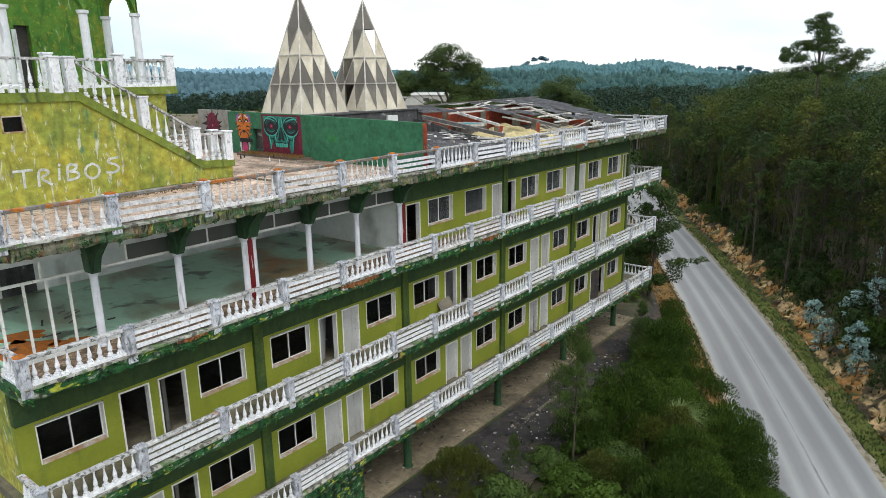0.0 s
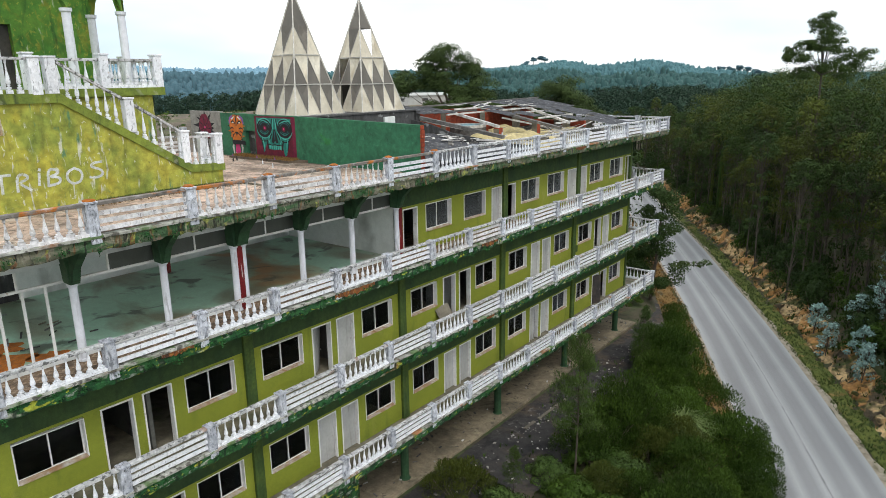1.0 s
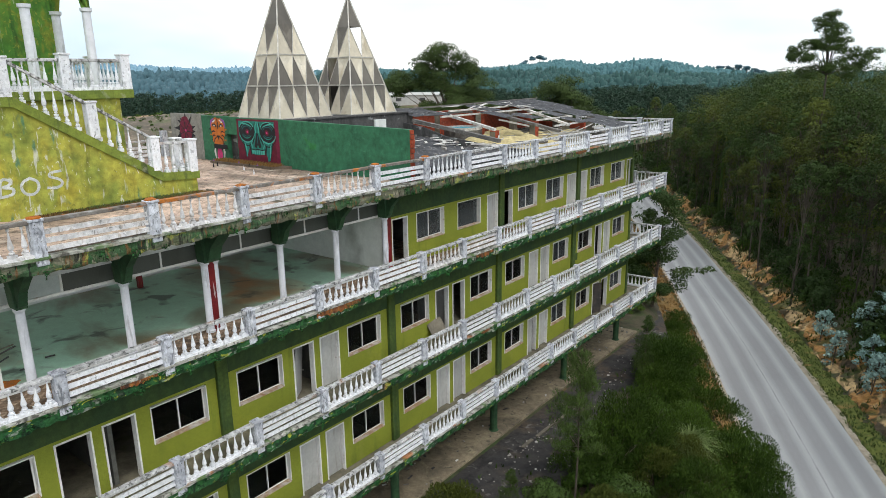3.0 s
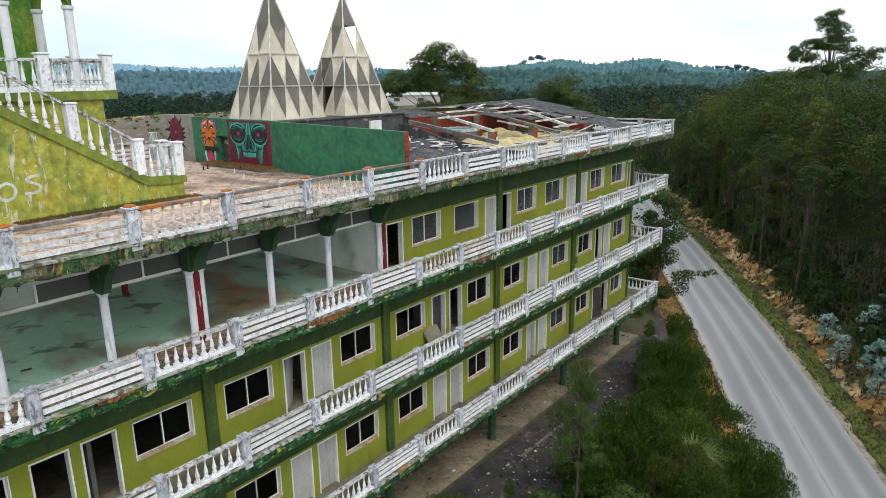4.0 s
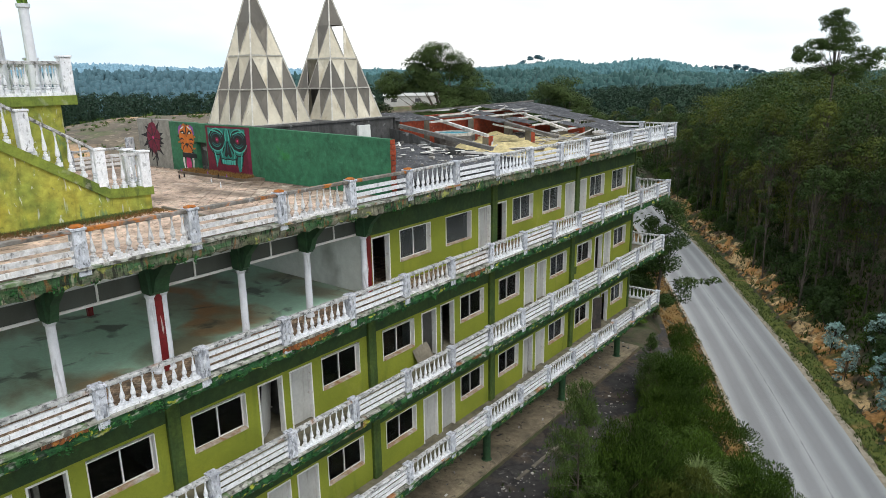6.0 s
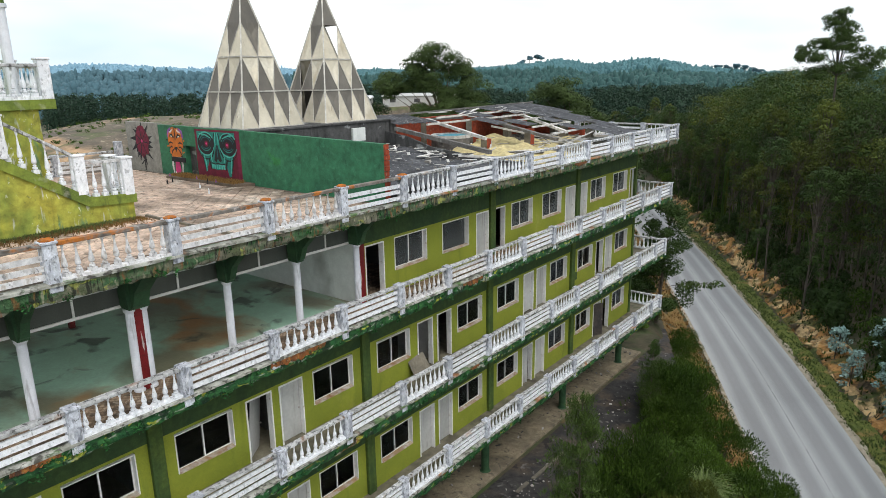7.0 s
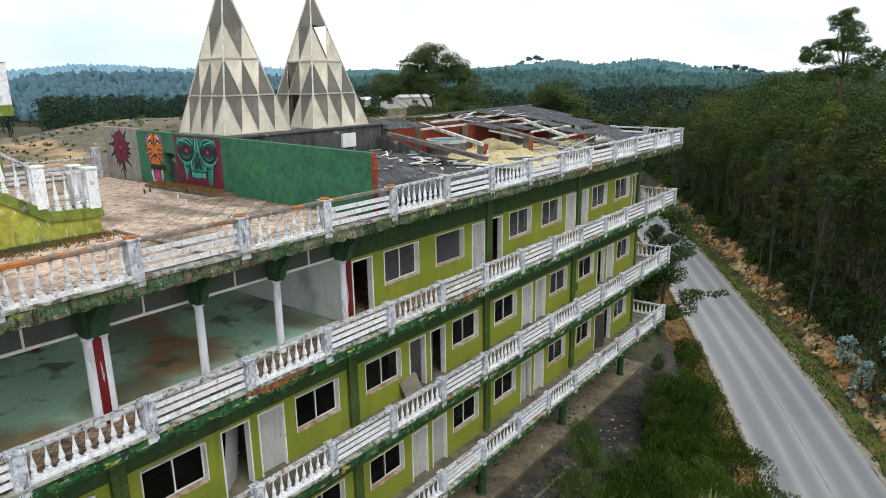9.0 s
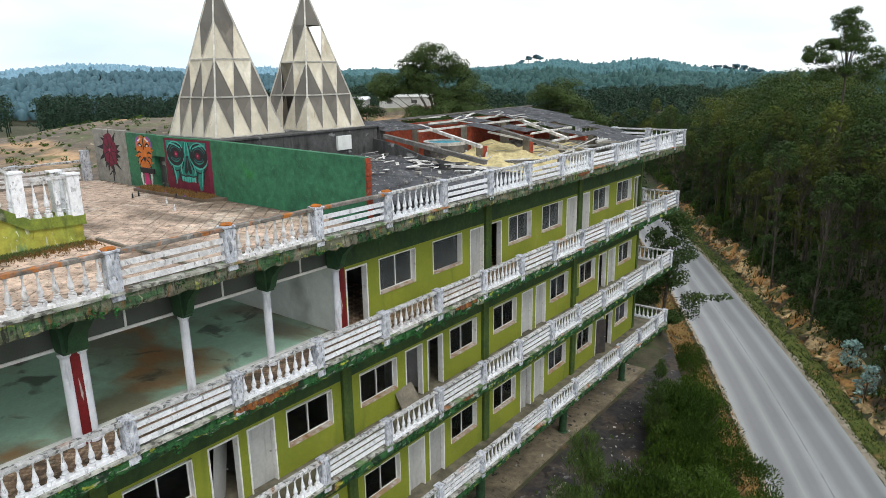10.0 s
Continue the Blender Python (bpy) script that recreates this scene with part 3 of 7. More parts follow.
def puffs(g, centre, radius, n, size, flat=0.55, upright=0.0):
    """n leaf sprays on the upper skin of a rounded clump; upright turns them into rising sprigs."""
    d = g.normal(size=(n, 3))
    d[:, 2] = np.abs(d[:, 2]) * 1.15 - 0.35
    d /= np.linalg.norm(d, axis=1)[:, None]
    p = np.asarray(centre) + d * (0.62 + 0.38 * g.random(n) ** 0.6)[:, None] * np.asarray(radius)
    out = d + 0.17 * g.normal(size=(n, 3)) + np.array((0, 0, 0.20))
    if upright:
        a = 0.7 * d + 0.35 * g.normal(size=(n, 3)) + np.array((0, 0, upright))
    else:
        a = np.cross(out, g.normal(size=(n, 3)))
    a /= np.linalg.norm(a, axis=1)[:, None]
    b = np.cross(out, a)
    b /= np.maximum(np.linalg.norm(b, axis=1), 1e-6)[:, None]
    s = size * (0.6 + 0.8 * g.random(n))[:, None]
    a, b = a * s, b * s * flat
    return np.stack([p - a, p - b * 0.9, p + a, p + b], 1)


# ---------------------------------------------------------------- ground and road
def smooth_step(a, b, v):
    t = np.clip((v - a) / (b - a), 0, 1)
    return t * t * (3 - 2 * t)


def road_x(y):
    return np.interp(y, (-400, 0, 40, 48.5, 57.3, 65.8, 84.5, 100, 160, 300, 700), (200, 14.0, -4.6, -8.7, -13.1, -17.6, -27.9, -36.9, -72, -195, -600))


def road_z(y):
    return -3.8 + 0.0 * np.asarray(y, float)


def wobble(x, y, s):
    return np.sin(x / s + 1.3 * np.sin(y / (1.7 * s))) * np.cos(y / s * 0.9 + 0.7 * np.sin(x / (2.1 * s)))


def ground_z(x, y):
    x, y = np.asarray(x, float), np.asarray(y, float)
    u = (road_x(y) - x) * 0.894
    far = np.hypot(x, y)
    ang = np.degrees(np.arctan2(-x, np.maximum(y, 1)))
    z = road_z(y) - 0.06 + 0.3 * smooth_step(3.6, 5.2, u) + 3.3 * smooth_step(4.8, 8.4, u) + 7.5 * smooth_step(20, 52, u) * (1 - 0.8 * smooth_step(150, 270, far))
    z = z + 1.9 * smooth_step(4.7, 8.5, -u) + 3.0 * smooth_step(9, 60, -u)
    z = z + 0.12 * wobble(x, y, 1.7) * smooth_step(4.0, 7, np.abs(u))
    hill = np.interp(ang, (-30, 0, 13, 17.7, 21.3, 25.6, 28, 35, 42, 55, 66, 71, 85), (6, 6, 7, 12, 20, 15, 23, 17, 16, 20, 25, 17, 14))
    z = z + (hill + 3 * wobble(x, y, 110)) * smooth_step(330, 900, far) - 15 * smooth_step(1000, 1300, far)
    z = z + 3.0 * wobble(x, y, 55) * smooth_step(90, 220, far)
    crest = np.interp(ang, (43, 52, 60, 64, 67.3, 71.3, 80), (0, 4.6, 5.4, 4.7, 3.2, 2.2, 1.5))
    bank = smooth_step(100, 138, far) * smooth_step(180, 148, far) * (x < -45)
    z = z + bank * crest * (1 + 0.10 * wobble(x, y, 9) + 0.12 * wobble(x, y, 31))
    pad = smooth_step(-15.2, -16.6, x) * smooth_step(-46, -40, x) * smooth_step(-1, 3, y) * smooth_step(52, 47, y)
    return z * (1 - pad) + 0.22 * pad


def spaced(lo, hi, centre, fine, grow):
    out, step, v = [centre], fine, centre
    while v < hi:
        v += step
        out.append(v)
        step *= 1.0 if v < centre + 45 else grow
    step, v = fine, centre
    while v > lo:
        v -= step
        out.insert(0, v)
        step *= 1.0 if v > centre - 45 else grow
    return np.array(out)


gx, gy = spaced(-1900, 1500, -12, 0.9, 1.045), spaced(-500, 2100, 34, 0.9, 1.045)
GX, GY = np.meshgrid(gx, gy)
ground_mesh = grid_mesh("ground", np.stack([GX, GY, ground_z(GX, GY)], -1), M_GROUND)
ground_mesh.materials.append(M_EARTH)
cx, cy = (GX[:-1, :-1] + GX[1:, 1:]) / 2, (GY[:-1, :-1] + GY[1:, 1:]) / 2
bare = (cx < -39) & (cy / np.maximum(-cx, 1) < 0.92) & (np.hypot(cx, cy) < 172 + 10 * wobble(cx, cy, 12))
ground_mesh.polygons.foreach_set("material_index", bare.astype(np.int32).ravel())
link("ground", ground_mesh, None, None,
     "brown and green forest ground with leaf litter, running out to wooded hills", "ground", kind="structure")


def strip(name, offs, lift, material, parent=None, label="", category="", kind="", ys=None, jitter=0.0):
    """A band along the road between sideways offsets, in metres from its middle line."""
    ys = np.arange(-60, 175, 1.0) if ys is None else ys
    dx = np.gradient(road_x(ys), ys)
    nx, ny = 1 / np.hypot(1, dx), -dx / np.hypot(1, dx)
    rows = []
    for k, o in enumerate(offs):
        oo = o + (jitter * (rng.random(len(ys)) - 0.5) if k in (0, len(offs) - 1) else 0)
        rows.append(np.stack([road_x(ys) + nx * oo, ys + ny * oo, road_z(ys) + lift - 0.012 * np.abs(o)], -1))
    return link(name, grid_mesh(name, np.stack(rows), material), None, parent, label, category, kind=kind)


road = strip("road", (-3.12, -1.6, 0, 1.6, 3.12), 0.10, M_ASPHALT, None, "worn grey two-lane asphalt road beside the forest", "road", "structure")
for o, w in ((-2.15, 0.42), (-0.72, 0.36), (0.95, 0.42), (2.35, 0.36)):
    for i in range(6):
        h = w * (1.72 - 0.20 * i)
        strip("wheel_track", (o - h, o, o + h), 0.103 + 0.003 * i, M_TRACKS[i], road, "darker tyre-polished band")
strip("tar_seam", (0.02, 0.06, 0.10), 0.124, M_SEAM, road, "dark bitumen seam along the middle", jitter=0.05)
strip("gravel_shoulder", (3.06, 3.3, 3.65), 0.085, M_GRAVEL, None, "pale gravel shoulder along the road edge", "verge", "structure", jitter=0.35)
strip("gravel_shoulder", (-3.4, -3.2, -3.06), 0.085, M_GRAVEL, None, "narrow pale gravel shoulder along the road edge", "verge", "structure", jitter=0.08)

# ---------------------------------------------------------------- hotel: levels, slabs, facade
FLOORS = (3.40, 7.12, 10.72, 14.25)
RAIL_TOPS = (4.20, 7.93, 11.50, 15.10)
Y_LEFT = (4.75, 4.75, 4.85, 4.85)
Y_RIGHT = (46.05, 46.25, 46.60, 47.00)
PITCH = (2.632, 2.64, 2.632, 2.682)
XW, XR, XE = -18.07, -16.82, -16.74
XBACK, Y0, Y1 = -37.5, 4.95, 44.0

hotel = thing("hotel_building", "abandoned four-storey hotel with lime green facade and mossy balconies", "building")

for k, f in enumerate(FLOORS):
    part("floor_slab", boxes((XBACK, XE, Y_LEFT[k], Y_RIGHT[k], f - 0.32, f - 0.01)), (M_BALFLOOR, M_BALFLOOR, M_MOSAIC, M_GROUT)[k], hotel)


def ragged_edge(k):
    """The mossy front of a slab, with a ragged, dripping lower edge."""
    f, ya, yb = FLOORS[k], Y_LEFT[k], Y_RIGHT[k]
    path = [(x, ya, 0, -1) for x in np.arange(XW - 0.1, XE, 0.15)] + [(XE, y, 1, 0) for y in np.arange(ya, yb, 0.15)] + [(x, yb, 0, 1) for x in np.arange(XE, XW - 4, -0.15)]
    rows = []
    for z, out in ((f + 0.015, -0.03), (f + 0.015, 0.03), (f - 0.05, 0.045), (f - 0.15, 0.03), (f - 0.25, 0.04), (f - 0.36, 0.02), (f - 0.37, -0.03)):
        r = []
        for x, y, nx, ny in path:
            j = out + (0.018 * (random.random() - 0.5) if out > 0 else 0)
            dz = (random.random() - 0.5) * (0.09 if z < f - 0.3 else 0.03 if z < f else 0.0)
            r.append((x + nx * j, y + ny * j, z + dz))
        rows.append(r)
    return grid_mesh("slab_edge", np.array(rows), M_ROOFEDGE if k == 3 else M_MOSS, False)


for k in range(4):
    link("slab_edge", ragged_edge(k), None, hotel, "moss-grown slab edge with rust and lichen" if k < 3 else "weathered roof edge with brown drip stains")

for k in range(4):
    f, ya, yb = FLOORS[k], Y_LEFT[k], Y_RIGHT[k]
    ys = np.arange(ya, yb + 0.1, 0.2)
    rows = [[(XR - 0.12 if c == 0 else XE + c + 0.02 * (random.random() - 0.5), y, f + h + 0.008 * (random.random() - 0.5)) for y in ys] for c, h in ((0, 0.022), (0.02, 0.024), (0.075, 0.012), (0.08, -0.045), (0.03, -0.06))]
    link("ledge", grid_mesh("ledge", np.array(rows), M_LEDGE, False), None, hotel, "pale lichened ledge outside the railing")
    g = np.random.default_rng(700 + k)
    v = []
    y = ya
    while y < yb:
        y += g.uniform(0.05, 0.9) if k < 3 else g.uniform(0.1, 1.6)
        w, h = g.uniform(0.06, 0.30), g.uniform(0.05, 0.20)
        v.append(leaves(g, (XE + 0.05, min(y, yb), f - g.uniform(0.05, 0.34) - h * 0.4), (0.04, w, h), int(26 + 90 * w), 0.032, 0.55, 0.1))
    link("hanging_moss", quads("hanging_moss", np.concatenate(v), M_LEAF_MOSS), None, hotel, "tufts of green moss hanging from the slab edge")

# long rust stains on the slab edges, each with its own ragged outline
for k, ya, yb, drop in ((2, 15.3, 17.3, 0.26), (2, 24.2, 25.5, 0.22), (2, 8.9, 9.9, 0.16), (1, 24.6, 25.3, 0.16), (3, 33.0, 34.2, 0.18)):
    f, rr = FLOORS[k], random.Random(int(ya * 10))
    ys = np.linspace(ya, yb, 22)
    rows = [[(XE + 0.052 + 0.008 * rr.random(), y, f - 0.02 - 0.04 * rr.random()) for y in ys],
            [(XE + 0.062, y, f - 0.06 - (drop * (0.45 + 0.55 * rr.random())) * math.sin(math.pi * (0.06 + 0.88 * (y - ya) / (yb - ya))) ** 0.6) for y in ys],
            [(XE + 0.02, y, f - 0.09 - 0.5 * drop) for y in ys]]
    link("rust_stain", grid_mesh("rust_stain", np.array(rows), M_RUST, False), None, hotel, "rust-brown stain running down the slab edge")

# openings of each storey: (from, to) along the facade
UNITS = (5.42, 13.07, 20.85, 28.63, 36.42)
WIN, DOOR = [], []                       # (storey, from, to, state)
for storey in (0, 1):
    states = (("open", "ajar"), ("fallen", "shut"), ("open", "open"), ("shut", "shut"), ("ajar", "shut")) if storey else (("shut", "open"), ("shut", "shut"), ("shut", "shut"), ("boards", "shut"), ("dark", "open"))
    for u, (s1, s2) in zip(UNITS, states):
        WIN.append((storey, u, u + 1.80)), WIN.append((storey, u + 4.80, u + 6.58))
        DOOR.append((storey, u + 2.24, u + 3.18, s1)), DOOR.append((storey, u + 3.45, u + 4.38, s2))
for a, b in ((21.96, 23.78), (24.73, 26.49), (29.74, 31.57), (32.50, 34.38), (37.68, 39.53), (40.55, 42.54)):
    WIN.append((2, a, b))
for a, b, s in ((20.47, 21.42, "open"), (27.01, 27.92, "shut"), (28.31, 29.21, "open"), (34.83, 35.87, "shut"), (36.28, 37.27, "shut"), (42.95, 43.85, "ajar")):
    DOOR.append((2, a, b, s))
SILL, HEAD = (4.27, 7.92, 11.50), (5.42, 9.12, 12.70)

for k in range(3):
    ya = Y0 if k < 2 else 20.15
    top = FLOORS[k + 1] - 0.32
    holes = [(a, b, SILL[k], HEAD[k]) for s, a, b in WIN if s == k] + [(a, b, FLOORS[k], HEAD[k]) for s, a, b, _ in DOOR if s == k]
    bm = bmesh.new()
    wall_panels(bm, XW - 0.22, XW, ya, Y1, FLOORS[k], HEAD[k] + 0.10, holes)
    part("front_wall", bm, M_LIME, hotel)
    part("head_beam", boxes((XW - 0.22, XW + 0.035, ya, Y1 + 0.03, HEAD[k] + 0.10, top)), M_BEAM, hotel, "dark green painted beam under the slab")
    # end walls, back wall and the walls between the rooms
    part("end_wall", boxes((XBACK, XW - 0.22, Y1 - 0.25, Y1, FLOORS[k], top)), M_LIME, hotel)
    part("end_wall", boxes((XBACK, XW - 0.22 if k < 2 else XW - 5.8, Y0, Y0 + 0.25, FLOORS[k], top)), M_STAIRWALL, hotel)
    part("back_wall", boxes((XBACK, XBACK + 0.25, Y0 + 0.25, Y1 - 0.25, FLOORS[k], top)), M_LIME, hotel)
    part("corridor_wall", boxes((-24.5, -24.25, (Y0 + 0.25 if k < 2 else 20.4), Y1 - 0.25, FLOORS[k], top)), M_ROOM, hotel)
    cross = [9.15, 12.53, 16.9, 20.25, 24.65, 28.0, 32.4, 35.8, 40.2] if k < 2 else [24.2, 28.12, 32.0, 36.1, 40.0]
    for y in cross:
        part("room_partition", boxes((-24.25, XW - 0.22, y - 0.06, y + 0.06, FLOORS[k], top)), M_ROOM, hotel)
for k, ys in ((0, (12.53, 20.25, 28.0, 35.85)), (1, (12.53, 20.22, 27.95, 35.75)), (2, (28.12, 36.08))):
    for y in ys:
        part("pilaster", boxes((XW - 0.02, XW + 0.13, y - 0.19, y + 0.19, FLOORS[k], FLOORS[k + 1] - 0.33), bevel=0.012), M_PILASTER, hotel)
for y, k in ((Y1, 0), (Y1, 1), (Y1, 2)):
    part("corner_pilaster", boxes((XW - 0.1, XW + 0.06, y - 0.22, y + 0.02, FLOORS[k], FLOORS[k + 1] - 0.33), bevel=0.012), M_PILASTER, hotel)


# windows and doors
def make_window(width, height, glass, sashes=True):
    t = 0.032
    bm = boxes((-0.21, 0.022, 0, width, 0, t), (-0.21, 0.022, 0, width, height - t, height), (-0.21, 0.022, 0, t, t, height - t), (-0.21, 0.022, width - t, width, t, height - t), bevel=0.006)
    w = part("window", bm, M_FRAME, hotel)
    for i, (a, b, dx) in enumerate(((t, width * 0.5 + 0.02, -0.15), (width * 0.5 - 0.02, width - t, -0.185)) if sashes else ()):
        bm = boxes((dx, dx + 0.03, a, b, t, t + 0.045), (dx, dx + 0.03, a, b, height - t - 0.045, height - t), (dx, dx + 0.03, a, a + 0.04, t + 0.045, height - t - 0.045), (dx, dx + 0.03, b - 0.04, b, t + 0.045, height - t - 0.045))
        sash = part("sash", bm, M_FRAME, w)
        part("pane", boxes((dx + 0.01, dx + 0.018, a + 0.04, b - 0.04, t + 0.045, height - t - 0.045)), glass, w)
    if not sashes:
        part("pane", boxes((-0.20, -0.192, t, width - t, t, height - t)), glass, w)
    bm = bmesh.new()
    prism(bm, ((-0.115, 0.033), (0.05, 0.0), (0.05, 0.03), (-0.115, 0.06)), "y", 0.033, width - 0.033)
    part("sill", bm, M_SILL, w, "rust-streaked sill")
    return w


def curtain(y0, y1, z0, z1):
    ys = np.linspace(y0, y1, 28)
    zs = np.linspace(z0, z1, 4)
    Y, Z = np.meshgrid(ys, zs)
    X = XW - 0.30 + 0.035 * np.sin(Y * 26 + 2 * np.sin(Y * 5)) + 0.01 * np.sin(Z * 9)
    return grid_mesh("curtain", np.stack([X, Y, Z], -1), M_CURTAIN)


base_windows = {}
for i, (s, a, b) in enumerate(w for w in WIN if (w[0] == 2 and w[1] > 28) or w[1] > 33):
    half = (a + b) / 2
    for y0, y1 in (((a - 0.1, b + 0.1),), ((a - 0.1, half - 0.05),), ((half - 0.3, b + 0.1),))[(0 if s == 2 and a > 24 else i) % 3]:
        link("curtain", curtain(y0, y1, SILL[s] + 0.03, HEAD[s] - 0.02), None, hotel, "hanging grey net curtain")
for s, a, b in WIN:
    key = (s == 2, round(b - a, 2)) if (s, a) != (2, 24.73) else "no sashes"
    m = Matrix.Translation((XW, a, SILL[s]))
    if key not in base_windows:
        base_windows[key] = make_window(b - a, HEAD[s] - SILL[s], M_GREYGLASS if s == 2 else M_GLASS, key != "no sashes")
        base_windows[key].matrix_basis = m
    else:
        copy_thing(base_windows[key], m)

for s, a, b, state in DOOR:
    h, w = HEAD[s] - FLOORS[s], b - a
    bm = boxes((-0.21, 0.025, 0, 0.05, 0, h), (-0.21, 0.025, w - 0.05, w, 0, h), (-0.21, 0.025, 0.05, w - 0.05, h - 0.05, h), bevel=0.006)
    d = part("door", bm, M_FRAME, hotel)
    d.matrix_basis = Matrix.Translation((XW, a, FLOORS[s]))
    if state == "boards":
        bm = bmesh.new()
        for i in range(4):
            beam(bm, (-0.16 + 0.03 * i, 0.1 + 0.13 * i, 0.02), (-0.20, 0.28 + 0.16 * i, h - 0.2), 0.11, 0.025)
        part("loose_board", bm, M_DOOR, d, "leaning broken boards")
        continue
    lw = w - 0.11
    bm = boxes((-0.02, 0.02, 0, lw, 0.01, h - 0.08), bevel=0.004)
    leaf = part("door_leaf", bm, M_DARKDOOR_GLOOM if state == "dark" else M_DOOR, d)
    turn = {"shut": (0, 0, 0), "open": (0, 0, 96), "ajar": (0, 0, 62), "dark": (0, 0, -28), "fallen": (-16, 0, 34)}[state]
    leaf.matrix_basis = pose(-0.15, 0.055, 0.0 if state != "fallen" else 0.0, *turn)
    bm = bmesh.new()
    lathe(bm, ((0, 0.012), (0.05, 0.012), (0.055, 0.028), (0.085, 0.028)), 8)
    kn = part("door_handle", bm, M_PYRBAR, d)
    kn.matrix_basis = leaf.matrix_basis @ pose(0.015, lw - 0.09, h * 0.48, 0, 90, 0)

# grey panel that has dropped against the balcony railing
bm = bmesh.new()
box(bm, -0.42, 0.42, -0.02, 0.02, 0.0, 0.9, 0.004)
panel = part("fallen_panel", bm, M_CONC, hotel, "grey door panel leaning on the railing")
panel.matrix_basis = pose(-17.55, 22.85, FLOORS[1] + 0.05, 40, 0, -100)

# small grey box fixed to the wall
part("meter_box", boxes((XW, XW + 0.09, 35.98, 36.28, 7.55, 7.95), bevel=0.01), M_PILASTER, hotel)

# ground storey: posts, floor, dark inner wall, closed block
for y in (12.72, 20.2, 27.77, 35.3, 42.8):
    bm = bmesh.new()
    lathe(bm, ((0, 0.26), (0.12, 0.26), (0.16, 0.19), (2.7, 0.19), (2.86, 0.26)), 14, (-18.12, y, 0.22))
    part("ground_column", bm, M_CAPITAL, hotel, smooth=False)
part("ground_slab", boxes((XBACK, -17.52, 3.5, 45.2, 0.02, 0.34), bevel=0.02), M_SLABFLOOR, hotel, "stained concrete floor under the building")
for i in range(90):
    bm = bmesh.new()
    x, y, a, L = random.uniform(-20.5, -17.7), random.uniform(17.2, 45), random.uniform(0, 3.1), random.uniform(0.05, 0.3)
    beam(bm, (x, y, 0.36), (x + L * math.cos(a), y + L * math.sin(a), 0.36 + random.uniform(0, 0.05)), random.uniform(0.02, 0.12), 0.025)
    part("floor_litter", bm, random.choice((M_RUBBLE, M_GREYWOOD, M_DARKWALL_GLOOM, M_RAFTER)), hotel)
part("ground_wall", boxes((-26.2, -26.0, Y0, Y1, 0.34, 3.08)), M_CONC, hotel)
part("ground_block", boxes((-25.9, -17.75, 4.9, 17.0, 0.34, 3.07)), M_MOSS, hotel, "moss-stained ground floor block")
for k in range(3):
    part("soffit", boxes((XW - 0.05, XE - 0.08, Y_LEFT[k] + 0.1, Y_RIGHT[k] - 0.1, FLOORS[k] - 0.335, FLOORS[k] - 0.322)), M_BEAM, hotel)

# ---------------------------------------------------------------- open hall on the third floor
F3 = FLOORS[2]
part("hall_floor", boxes((-25.1, -18.28, 5.0, 20.3, F3 - 0.008, F3 + 0.012)), M_HALLFLOOR, hotel, "teal painted hall floor with rust stains and puddles")
part("hall_back_wall", boxes((-25.3, -25.1, 5.0, 20.3, F3, 13.93)), M_HALLWALL, hotel)
part("hall_side_wall", boxes((-25.1, XW - 0.05, 20.15, 20.35, F3, 13.93)), M_HALLWALL, hotel, "pale bare hall partition")
part("hall_ceiling", boxes((-25.1, -18.4, 5.0, 20.15, 13.85, 13.93)), M_HALLWALL, hotel)
part("red_pier", boxes((XW - 0.30, XW + 0.02, 20.18, 20.44, F3, 13.0)), M_RED, hotel, "dark red painted pier")
part("green_pier", boxes((XW - 0.28, XW + 0.015, 20.352, 20.47, F3, 12.9)), M_LIME, hotel)
part("hall_beam", boxes((-18.45, -18.12, 5.0, 20.2, 13.42, 13.93)), M_HALLWALL, hotel)
glazing = part("glazing_transom", boxes((-18.34, -18.26, 5.0, 20.15, 12.86, 12.93)), M_FRAME, hotel, "white aluminium transom of the missing glazing")
for y in (6.26, 8.55, 11.19, 13.82, 16.38, 18.95):
    part("glazing_bar", boxes((-18.33, -18.27, y - 0.025, y + 0.025, 12.93, 13.42)), M_FRAME, glazing)
for ya, yb in ((8.575, 11.165), (11.215, 13.795), (13.845, 16.355), (16.405, 18.925), (18.975, 20.12)):
    part("dusty_pane", boxes((-18.304, -18.296, ya, yb, 12.93, 13.42)), M_DUSTPANE, glazing, "grey pane dulled with dust")
part("back_pier", boxes((-24.0, -23.85, 13.22, 13.38, F3, 13.85)), M_RED, hotel, "dark red pier at the back of the hall")
for y in (5.2, 5.8, 6.35, 6.9):
    part("glazing_bar", boxes((-18.33, -18.27, y - 0.03, y + 0.03, F3, 12.86)), M_FRAME, glazing)
part("threshold", boxes((-18.36, -18.24, 5.0, 20.15, F3, F3 + 0.10)), M_HALLWALL, hotel)
